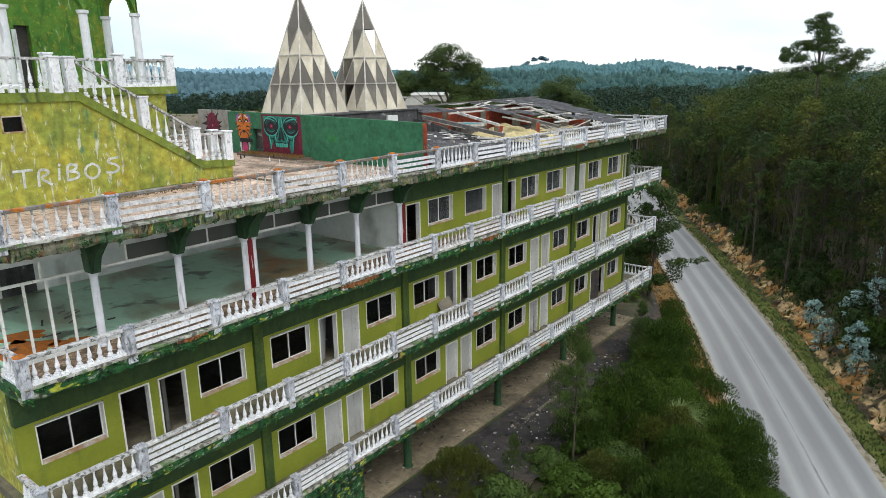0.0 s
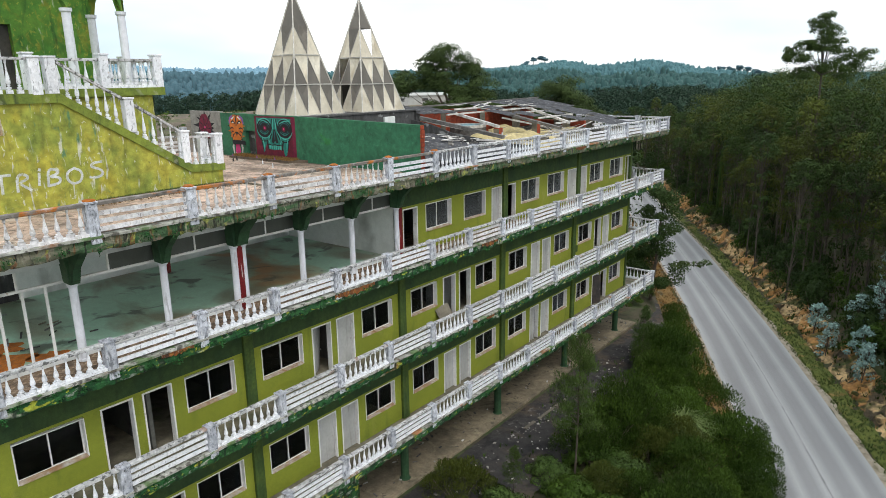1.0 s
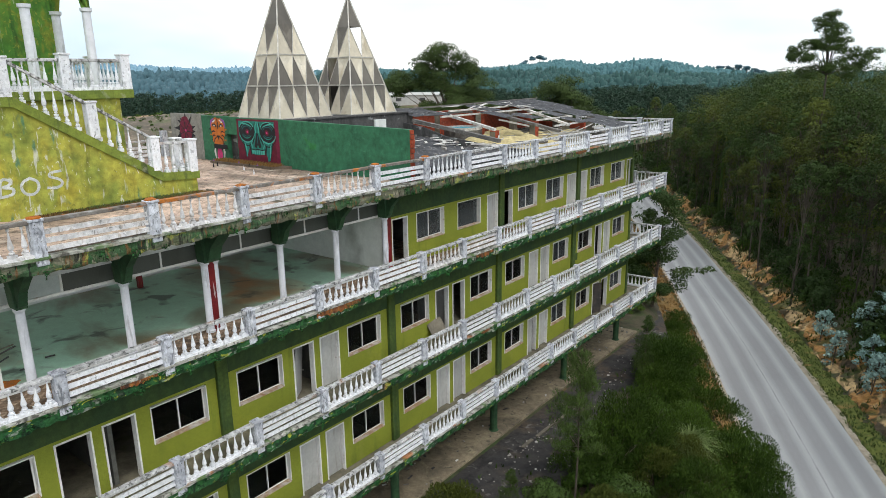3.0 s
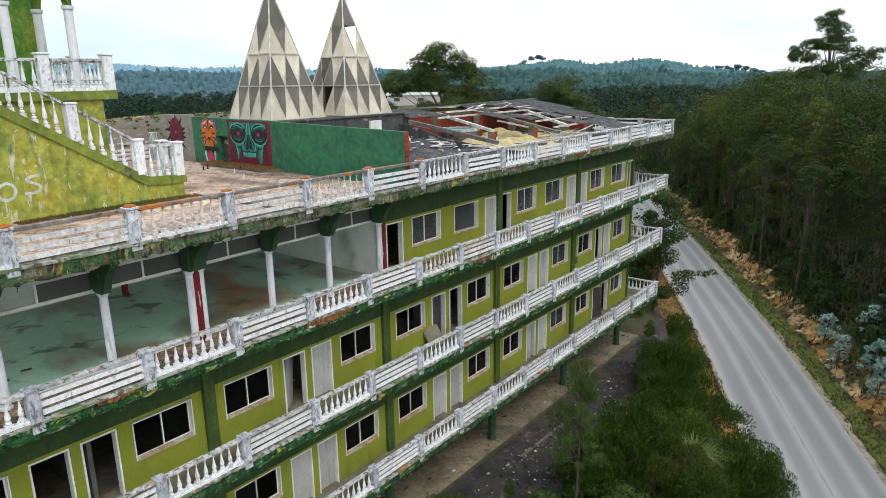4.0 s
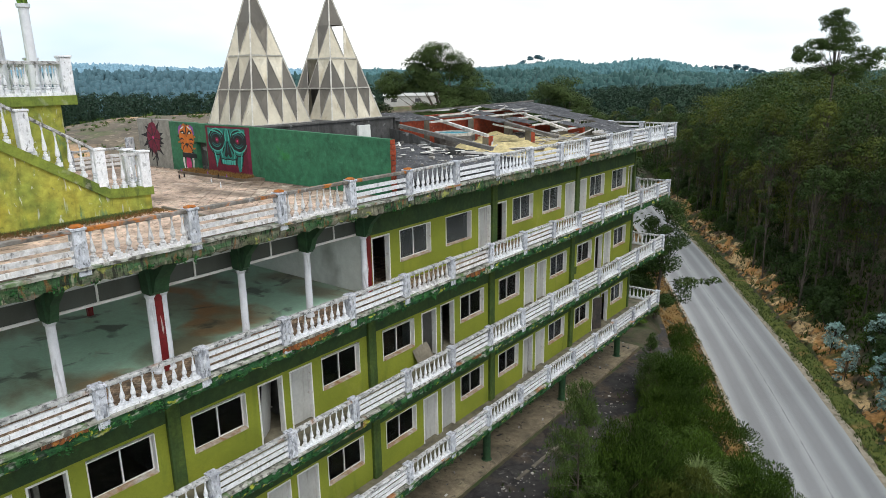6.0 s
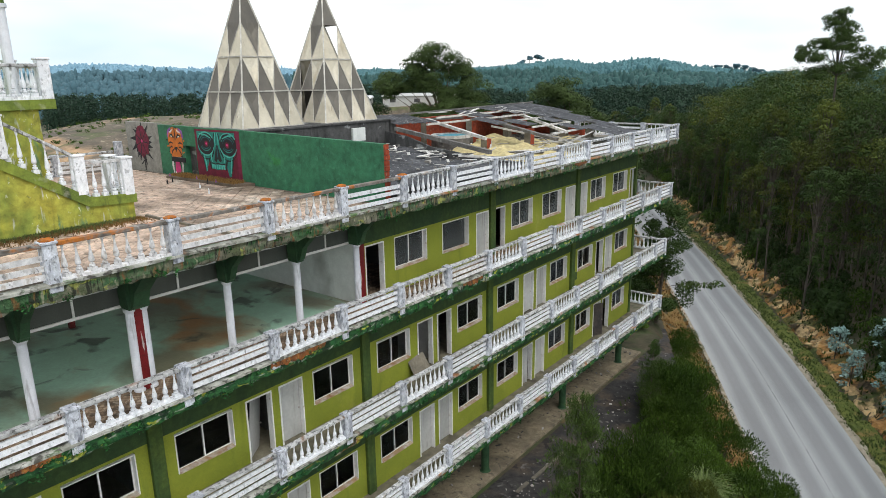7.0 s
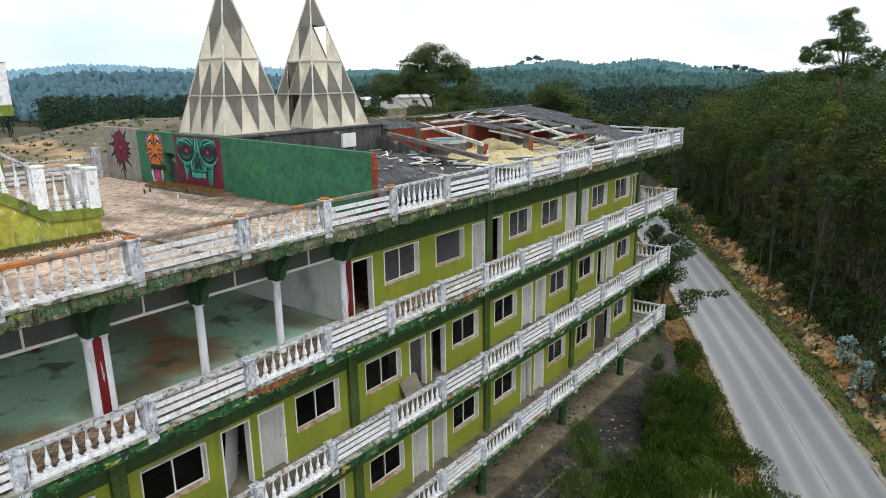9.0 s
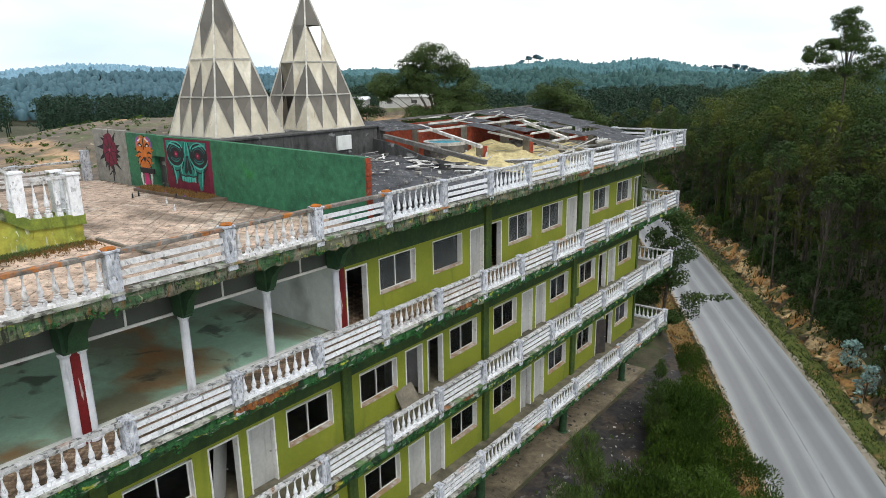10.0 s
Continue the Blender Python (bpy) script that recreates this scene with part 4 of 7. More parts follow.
for y, pair in ((7.45, 0), (9.95, 0), (12.50, 1), (15.07, 0), (17.50, 0), (20.02, 0)):
    for dy in ((0,) if not pair else (-0.165, 0.165)):
        bm = bmesh.new()
        lathe(bm, ((0, 0.14), (0.06, 0.14), (0.08, 0.112), (2.05, 0.105), (2.10, 0.14), (2.16, 0.14)), 16, (-18.0, y + dy, F3))
        part("hall_column", bm, M_COLW, hotel, smooth=False)
    if pair:
        part("red_pier", boxes((-18.10, -17.91, y - 0.10, y + 0.10, F3, 12.88)), M_RED, hotel, "peeling dark red pier between white columns")
    w = 0.12 if not pair else 0.25
    bm = bmesh.new()
    prism(bm, ((y - w, 12.88), (y + w, 12.88), (y + w + 0.02, 12.96), (y + w + 0.025, 13.10), (y + w + 0.04, 13.35), (y + w + 0.08, 13.62), (y + w + 0.17, 13.93), (y - w - 0.17, 13.93), (y - w - 0.08, 13.62), (y - w - 0.04, 13.35), (y - w - 0.025, 13.10), (y - w - 0.02, 12.96)), "x", -18.2, -17.8)
    prism(bm, ((-17.8, 12.92), (-17.70, 12.98), (-17.55, 13.35), (-16.95, 13.92), (-17.8, 13.92)), "y", y - w * 0.8, y + w * 0.8)
    part("column_bracket", bm, M_CAPITAL, hotel, "dark green bracket capital")


# doorway as a painted-dark sheet, boarding and litter at the hall's near end
part("dark_doorway", boxes((-25.1, -25.07, 7.35, 8.45, F3 + 0.012, 13.3)), M_DARKWALL_GLOOM, hotel, "black sheet painting the unlit doorway in the hall's back wall")
for cx, cy, r in ((-19.6, 5.9, 0.75), (-20.6, 6.3, 0.5), (-19.0, 6.9, 0.4)):
    bm = bmesh.new()
    rr = random.Random(int(cx * 10))
    prism(bm, [(cx + r * rr.uniform(0.6, 1.3) * math.cos(a), cy + 1.2 * r * rr.uniform(0.6, 1.3) * math.sin(a)) for a in np.linspace(0, 6.28, 18)[:-1]], "z", F3 + 0.012, F3 + 0.016)
    part("rust_puddle", bm, M_ORANGE, hotel, "rust-orange stain on the hall floor")
for i in range(16):
    bm = bmesh.new()
    x, y, a = random.uniform(-23.6, -19.5), random.uniform(5.3, 8.6), random.uniform(0, 3.1)
    L = random.uniform(0.2, 0.6)
    beam(bm, (x, y, F3 + 0.04), (x + L * math.cos(a), y + L * math.sin(a), F3 + 0.05 + random.uniform(0, 0.12)), 0.05, 0.03)
    part("floor_litter", bm, random.choice((M_DARKWALL_GLOOM, M_CONC, M_GREYWOOD)), hotel)


# ---------------------------------------------------------------- balcony railings
def baluster_mesh(height, r, material=None):
    h = height
    bm = bmesh.new()
    box(bm, -r, r, -r, r, 0, 0.07)
    lathe(bm, ((0.07, r * 0.50), (0.09, r * 0.88), (0.115, r * 0.88), (0.128, r * 0.32), (0.145, r * 0.72), (0.160, r * 0.32), (0.185, r * 0.80), (0.225, r * 0.86), (0.27, r * 0.76), (h * 0.62, r * 0.42), (h - 0.085, r * 0.20), (h - 0.07, r * 0.42), (h - 0.03, r * 0.42), (h, r * 0.66)), 10)
    me = bpy.data.meshes.new("baluster")
    bmesh.ops.recalc_face_normals(bm, faces=bm.faces)
    bm.to_mesh(me)
    bm.free()
    me.materials.append(material or M_WHITE)
    return me


def post_mesh(height, w=0.135, material=None):
    bm = bmesh.new()
    box(bm, -w, w, -w, w, 0, height - 0.06, 0.015)
    box(bm, -w * 1.18, w * 1.18, -w * 1.18, w * 1.18, height - 0.06, height, 0.012)
    me = bpy.data.meshes.new("post")
    bm.to_mesh(me)
    bm.free()
    me.materials.append(material or M_POST)
    return me


BAL = baluster_mesh(0.62, 0.072)
BAL_OLD = baluster_mesh(0.62, 0.072, M_OLDWHITE)
POST = post_mesh(1.06)


def rail_bay(parent, p, q, floor, top, kind, rails=None, old=False):
    """One bay of railing between two posts at p and q (x, y)."""
    p, q = Vector(p), Vector(q)
    d = (q - p).normalized()
    a, b = p + d * 0.13, q - d * 0.13
    bm = bmesh.new()
    beam(bm, (*a, top - 0.045), (*b, top - 0.045 + random.uniform(-0.012, 0.012)), 0.17, 0.09)
    bmesh.ops.bevel(bm, geom=bm.edges[:], offset=0.012, segments=1, affect="EDGES")
    part("top_rail", bm, rails or M_RAILTOP, parent)
    if kind == "slats":
        for z in (0.10, 0.30, 0.50):
            bm = bmesh.new()
            beam(bm, (*a, floor + z + 0.05), (*b, floor + z + 0.05 + random.uniform(-0.012, 0.012)), 0.055, 0.115)
            part("slat", bm, M_OLDWHITE if old else M_WHITE, parent)
    else:
        bm = bmesh.new()
        beam(bm, (*a, floor + 0.045), (*b, floor + 0.045), 0.18, 0.09)
        part("bottom_rail", bm, M_OLDWHITE if old else M_WHITE, parent)
        n = max(1, round((b - a).length / 0.272))
        for i in range(n):
            c = a + (b - a) * ((i + 0.5) / n)
            o = link("baluster", BAL_OLD if old else BAL, None, parent)
            o.location = (*c, floor + 0.088)
            o.rotation_euler = (random.uniform(-0.02, 0.02), random.uniform(-0.02, 0.02), random.uniform(0, 3))
            o.scale = (1, 1, (top - floor - 0.175) / 0.62)


def post_at(parent, x, y, top, mesh=None, drop=1.06, lichen=False):
    o = link("post", mesh or POST, None, parent)
    o.location = (x, y, top + 0.03 - drop)
    o.rotation_euler = (random.uniform(-0.012, 0.012), random.uniform(-0.012, 0.012), 0)
    if lichen:
        bm = bmesh.new()
        lathe(bm, ((0, 0.15), (0.03, 0.145), (0.05, 0.09), (0.058, 0.03)), 9)
        for v in bm.verts:
            v.co += Vector((random.uniform(-0.02, 0.02), random.uniform(-0.02, 0.02), random.uniform(-0.008, 0.008)))
        cap = part("lichen_cap", bm, M_ORANGE, o, "orange lichen on the post top")
        cap.location = (0, 0, drop)


for k in range(4):
    f, t = FLOORS[k], RAIL_TOPS[k]
    rail = thing("balcony_railing", ("weathered white balustrade of the first balcony", "weathered white balustrade of the second balcony", "weathered white balustrade of the hall balcony, rust-stained", "peeling roof terrace balustrade with orange lichen caps")[k], "railing", "balcony railings")
    tops = M_RUSTRAIL if k == 3 else M_RAILTOP
    ys = [Y_LEFT[k] + 0.13 + PITCH[k] * i for i in range(16)] + [Y_RIGHT[k] - 0.15]
    if k == 3:
        ys[0] = 4.98
    for i, y in enumerate(ys):
        post_at(rail, XR, y, t, lichen=(k == 3 and i < 7) or (k == 2 and i == 0))
    for i, (ya, yb) in enumerate(zip(ys, ys[1:])):
        rail_bay(rail, (XR, ya), (XR, yb), f, t, "slats" if i % 2 else "balusters", tops if i < 6 else M_RAILTOP, old=(k == 3 and i < 5) or (k == 2 and i in (6, 7)))
    # ends, back to the wall at the near side and on round the far end
    rail_bay(rail, (XR, ys[0]), (XW - 0.1, ys[0]), f, t, "balusters")
    xs = (XR, -18.95, -21.1, -23.6)
    for i, (xa, xb) in enumerate(zip(xs, xs[1:])):
        rail_bay(rail, (xa, ys[-1]), (xb, ys[-1]), f, t, "slats" if i % 2 else "balusters")
        post_at(rail, xb, ys[-1], t)

# ---------------------------------------------------------------- roof terrace: tiles come last; stair, pavilion, walls
F4 = FLOORS[3]
XS, XT = -21.75, -22.92
stair = thing("rooftop_staircase", "stained yellow-green rooftop staircase with white balustrade and spray paint", "staircase")

bm = bmesh.new()

hole = (7.12, 7.72, 16.50, 17.0)
# the side wall in pieces round its small window
prism(bm, [(2.6, F4), (hole[0], F4), (hole[0], 17.36), (2.6, 17.36)], "x", XS - 0.2, XS)
prism(bm, [(hole[0], F4), (hole[1], F4), (hole[1], hole[2]), (hole[0], hole[2])], "x", XS - 0.2, XS)
prism(bm, [(hole[0], hole[3]), (hole[1], hole[3]), (hole[1], 17.36), (hole[0], 17.36)], "x", XS - 0.2, XS)
prism(bm, [(hole[1], F4), (14.70, F4), (14.70, 14.74), (13.42, 14.80), (9.35, 17.36), (hole[1], 17.36)], "x", XS - 0.2, XS)
box(bm, XT, XS - 0.2, 14.5, 14.70, F4, 14.74)
part("side_wall", bm, M_STAIRWALL, stair)
part("window_frame", boxes((XS - 0.08, XS + 0.02, hole[0], hole[1], hole[2], hole[2] + 0.04), (XS - 0.08, XS + 0.02, hole[0], hole[1], hole[3] - 0.04, hole[3]), (XS - 0.08, XS + 0.02, hole[1] - 0.04, hole[1], hole[2], hole[3]), (XS - 0.08, XS + 0.02, hole[0], hole[0] + 0.04, hole[2], hole[3])), M_SILL, stair, "rusty frame of a small window")
# Dark board added behind the pane in place of an unlit inside.
part("dark_room", boxes((XS - 0.30, XS - 0.205, hole[0] - 0.1, hole[1] + 0.1, hole[2] - 0.1, hole[3] + 0.1)), M_DARKDOOR_GLOOM, stair)
part("pane", boxes((XS - 0.06, XS - 0.05, hole[0] + 0.04, hole[1] - 0.04, hole[2] + 0.04, hole[3] - 0.04)), M_GLASS, stair)
bm = bmesh.new()
prism(bm, [(2.6, 17.36), (9.35, 17.36), (13.42, 14.80), (14.78, 14.74), (14.78, 15.0), (13.49, 15.06), (9.39, 17.63), (2.6, 17.63)], "x", XS - 0.26, XS + 0.07)
part("coping", bm, M_COPING, stair, "green sloping coping")
part("coping", boxes((XT, XS - 0.27, 14.46, 14.78, 14.74, 15.0)), M_COPING, stair)
part("landing", boxes((XT, XS - 0.26, 13.45, 14.46, F4, 14.80)), M_CONC, stair)
n = 15
for i in range(n):
    y1 = 13.45 - (13.45 - 9.35) * i / n
    part("step", boxes((XT, XS - 0.27, y1 - 0.29, y1, F4, 14.80 + (17.60 - 14.80) * (i + 1) / n)), M_CONC, stair)
SP = post_mesh(1.12, 0.15, M_WHITE)
for y, z in ((14.60, 15.0), (13.30, 15.18), (11.47, 16.36), (9.25, 17.62), (8.80, 17.62), (6.6, 17.62), (4.4, 17.62)):
    post_at(stair, XS - 0.08, y, z + 1.06, SP, 1.12)
rails = [((14.60, 15.0), (13.30, 15.02)), ((13.30, 15.18), (11.47, 16.32)), ((11.47, 16.32), (9.25, 17.66)), ((8.80, 17.63), (6.6, 17.63)), ((6.6, 17.63), (4.4, 17.63))]
for (ya, za), (yb, zb) in rails:
    bm = bmesh.new()
    beam(bm, (XS - 0.08, ya, za + 1.0), (XS - 0.08, yb, zb + 1.0), 0.15, 0.075)
    part("top_rail", bm, M_RAILTOP, stair)
    m = max(3, round(abs(ya - yb) / 0.285))
    for i in range(m):
        t = (i + 0.5) / m
        if abs(ya - yb) > 0.5 and 0.07 < t < 0.93:
            o = link("baluster", BAL, None, stair)
            o.location = (XS - 0.08, ya + (yb - ya) * t, za + (zb - za) * t + 0.02)
            o.scale = (1, 1, 0.96 / 0.62)
post_at(stair, XT + 0.2, 14.60, 16.06, SP, 1.12)
rail_bay(stair, (XS - 0.08, 14.60), (XT + 0.2, 14.60), 15.02, 16.05, "balusters")

# spray-painted word
def stroke(bm, pts, w, lift):
    """One sprayed line as a ribbon with rounded joints."""
    for _ in range(2 if len(pts) > 2 else 0):
        cut = [pts[0]]
        for a, b in zip(pts, pts[1:]):
            cut += [(0.75 * a[0] + 0.25 * b[0], 0.75 * a[1] + 0.25 * b[1]), (0.25 * a[0] + 0.75 * b[0], 0.25 * a[1] + 0.75 * b[1])]
        pts = cut + [pts[-1]]
    for k, (a, b) in enumerate(zip(pts, pts[1:])):
        a, b = Vector(a), Vector(b)
        d = (b - a).normalized() * w * 0.35
        beam(bm, (XS + lift + 0.0003 * k, *(a - d)), (XS + lift + 0.0003 * k, *(b + d)), 0.003, w)


WORD = {"T": [[(0, 0.62), (0.42, 0.62)], [(0.22, 0.62), (0.20, 0)]],
        "R": [[(0, 0), (0.02, 0.60), (0.24, 0.58), (0.27, 0.42), (0.03, 0.30), (0.30, 0)]],
        "I": [[(0.05, 0.08), (0.08, 0.5)], [(0.09, 0.62), (0.10, 0.66)]],
        "B": [[(0, 0), (0.03, 0.62), (0.24, 0.58), (0.25, 0.40), (0.03, 0.33), (0.30, 0.28), (0.28, 0.05), (0, 0)]],
        "O": [[(0.22, 0.60), (0.05, 0.50), (0.0, 0.25), (0.10, 0.03), (0.28, 0.02), (0.40, 0.22), (0.38, 0.48), (0.22, 0.60)]],
        "S": [[(0.34, 0.62), (0.10, 0.60), (0.05, 0.45), (0.30, 0.33), (0.36, 0.15), (0.22, 0.02), (0.0, 0.06)]]}
y = 7.22
for ch, dy, dz in (("T", 0.62, 0.0), ("R", 0.52, 0.0), ("I", 0.30, 0.05), ("B", 0.52, 0.06), ("O", 0.68, 0.02), ("S", 0.6, 0.12)):
    bm = bmesh.new()
    for k, line in enumerate(WORD[ch]):
        stroke(bm, [(y + p * 1.18, 14.88 + dz + q * 0.80) for p, q in line], 0.075, 0.004 + 0.012 * k)
    part("graffiti_letter", bm, M_SPRAY, stair, "white sprayed letter " + ch)
    y += dy * 1.03

terrace = thing("upper_terrace", "raised green terrace with white balustrade beside the stair", "terrace")
part("terrace_slab", boxes((-32.0, XT, 2.6, 13.46, 17.47, 17.74), bevel=0.01), M_COPING, terrace)
part("terrace_wall", boxes((-31.8, XT - 0.12, 12.8, 13.02, F4, 17.47), (XT - 0.3, XT - 0.12, 2.6, 12.8, F4, 17.47)), M_STAIRWALL, terrace)
for y in (13.30, 11.42, 9.15, 6.9, 4.6):
    post_at(terrace, XT - 0.16, y, 18.73, SP, 1.02)
for ya, yb in ((13.30, 11.42), (11.42, 9.15)):
    rail_bay(terrace, (XT - 0.16, ya), (XT - 0.16, yb), 17.74, 18.70, "balusters")
for xa, xb in ((XT - 0.16, -25.3), (-25.3, -27.6)):
    rail_bay(terrace, (xa, 13.30), (xb, 13.30), 17.74, 18.70, "balusters")
    post_at(terrace, xb, 13.30, 18.73, SP, 1.02)

pavilion = thing("rooftop_pavilion", "green arched pavilion with slim white columns on the terrace", "pavilion")
for x, y, r in ((-24.6, 8.55, 0.24), (-24.6, 11.18, 0.155), (-26.5, 12.88, 0.155), (-24.6, 13.05, 0.145)):
    bm = bmesh.new()
    lathe(bm, ((0, r * 1.35), (0.10, r * 1.35), (0.14, r), (2.48, r * 0.94), (2.52, r * 1.25), (2.62, r * 1.3)), 16, (x, y, 17.74))
    part("column", bm, M_COLW, pavilion)


def arch_span(bm, p, q, z, rise, depth, top):
    """A wall over a half-round opening between p and q."""
    p, q = Vector(p), Vector(q)
    d, side = q - p, Vector((-(q - p).y, (q - p).x)).normalized() * depth / 2
    n = 12
    for i in range(n):
        t0, t1 = i / n, (i + 1) / n
        za, zb = (z + rise * math.sqrt(max(0, 1 - (2 * t - 1) ** 2)) for t in (t0, t1))
        a, b = p + d * t0, p + d * t1
        vs = [bm.verts.new((*c, zz)) for c, zz in ((a - side, za), (b - side, zb), (b - side, top), (a - side, top), (a + side, za), (b + side, zb), (b + side, top), (a + side, top))]
        for f in ((0, 1, 2, 3), (7, 6, 5, 4), (0, 4, 5, 1), (3, 2, 6, 7)):
            bm.faces.new([vs[j] for j in f])


for p, q in (((-24.6, 8.55), (-24.6, 11.18)), ((-24.6, 11.18), (-24.6, 13.05)), ((-24.6, 13.05), (-26.5, 12.88))):
    bm = bmesh.new()
    arch_span(bm, p, q, 20.36, 0.75, 0.30, 22.0)
    bmesh.ops.remove_doubles(bm, verts=bm.verts[:], dist=0.0005)
    part("arch", bm, M_PAVGREEN, pavilion)
bm = bmesh.new()
wall_panels(bm, -26.75, -26.5, 6.0, 12.75, 17.74, 22.0, [(9.62, 10.12, 17.74, 19.9)])
part("inner_wall", bm, M_PAVGREEN, pavilion)
# Added dark box closes the opening, its colour standing for indoor shade.
part("dark_niche", boxes((-27.1, -26.755, 9.4, 10.3, 17.74, 20.2)), M_DARKDOOR_GLOOM, pavilion, "dark box standing in for the unlit room behind the doorway")
part("door_post", boxes((-26.6, -26.44, 9.52, 9.66, 17.74, 19.75)), M_COLW, pavilion)
part("roof", boxes((-30.0, -26.4, 6.0, 13.3, 22.0, 22.25), bevel=0.03), M_PAVGREEN, pavilion)

# wall along the terrace, with murals
YM = 20.45
mural_wall = thing("terrace_wall_with_murals", "green terrace wall with painted murals and a dark doorway", "wall")
bm = bmesh.new()
prism(bm, ((-24.45, F4), (-17.0, F4), (-17.0, 16.16), (-24.45, 16.31)), "y", YM, YM + 0.2)
part("green_wall", bm, M_GREENWALL, mural_wall)
brick_end = part("brick_end", boxes((-17.0, -16.985, YM + 0.006, YM + 0.194, F4 + 0.02, 16.13)), M_GROUT, mural_wall, "broken wall end of bare orange brick")
bm = bmesh.new()
box(bm, -0.06, 0.06, -0.095, 0.095, 0.0, 0.155, 0.008)
brick_mesh = bpy.data.meshes.new("brick")
bm.to_mesh(brick_mesh)
bm.free()
brick_mesh.materials.append(M_BRICK)
for i in range(11):
    o = link("brick", brick_mesh, None, brick_end)
    o.location = (-16.99 + random.uniform(-0.03, 0.035), YM + 0.1, F4 + 0.03 + 0.171 * i)
    o.rotation_euler = (0, 0, random.uniform(-0.08, 0.08))
bm = boxes((-27.5, -24.45, YM, YM + 0.2, F4, 16.32), (-28.25, -27.5, YM, YM + 0.2, 15.55, 16.34), (-30.25, -28.25, YM, YM + 0.2, F4, 16.36))
part("painted_wall", bm, M_GREENWALL, mural_wall)
part("grey_wall", boxes((-33.0, -30.25, YM, YM + 0.2, F4, 16.42)), M_MURAL["grey"], mural_wall)
part("door_leaf", boxes((-29.3, -28.28, YM - 0.06, YM - 0.02, F4 + 0.6, 15.05)), M_MURAL["black"], mural_wall)


def flat(name, pts, material, d=0.006, label=""):
    bm = bmesh.new()
    prism(bm, pts, "y", YM - d, YM - 0.001)
    return part(name, bm, material, mural_wall, label)


def blob(cx, cz, rx, rz, n=14, j=0.12, seed=1):
    r = random.Random(seed)
    return [(cx + rx * math.cos(a) * (1 + r.uniform(-j, j)), cz + rz * math.sin(a) * (1 + r.uniform(-j, j))) for a in (2 * math.pi * i / n for i in range(n))]


flat("mural_ground", [(-27.45, F4 + 0.05), (-24.5, F4 + 0.05), (-24.5, 16.28), (-27.45, 16.28)], M_MURAL["wine"], 0.005, "dark crimson mural ground")
flat("mural_edge", [(-24.68, F4 + 0.05), (-24.46, F4 + 0.05), (-24.46, 16.28), (-24.68, 16.28)], M_MURAL["crimson"], 0.007)
flat("mural_shape", [(-27.3, 16.2), (-24.75, 16.2), (-24.8, 15.6), (-25.0, 15.1), (-25.15, 14.5), (-25.3, 14.45), (-25.45, 15.0), (-25.7, 14.75), (-26.05, 14.7), (-26.4, 14.75), (-26.6, 15.0), (-26.85, 14.55), (-27.0, 15.1), (-27.3, 15.5)], M_MURAL["teal"], 0.009, "large teal painted shape")
def mline(pts, w, colour, d=0.0125):
    """A painted line with tapered ends."""
    n = len(pts)
    left, right = [], []
    for i, (x, z) in enumerate(pts):
        a, b = pts[max(0, i - 1)], pts[min(n - 1, i + 1)]
        L = math.hypot(b[0] - a[0], b[1] - a[1])
        h = w * (0.25 + 0.75 * math.sin(math.pi * (i + 0.5) / n)) / 2
        nx, nz = -(b[1] - a[1]) / L * h, (b[0] - a[0]) / L * h
        left.append((x + nx, z + nz)), right.append((x - nx, z - nz))
    flat("mural_shape", left + right[::-1], M_MURAL[colour], d)


def ring(cx, cz, rx, rz, a0, a1, w, colour, d=0.0125, n=9):
    mline([(cx + rx * math.cos(radians(a0 + (a1 - a0) * i / (n - 1))), cz + rz * math.sin(radians(a0 + (a1 - a0) * i / (n - 1)))) for i in range(n)], w, colour, d)


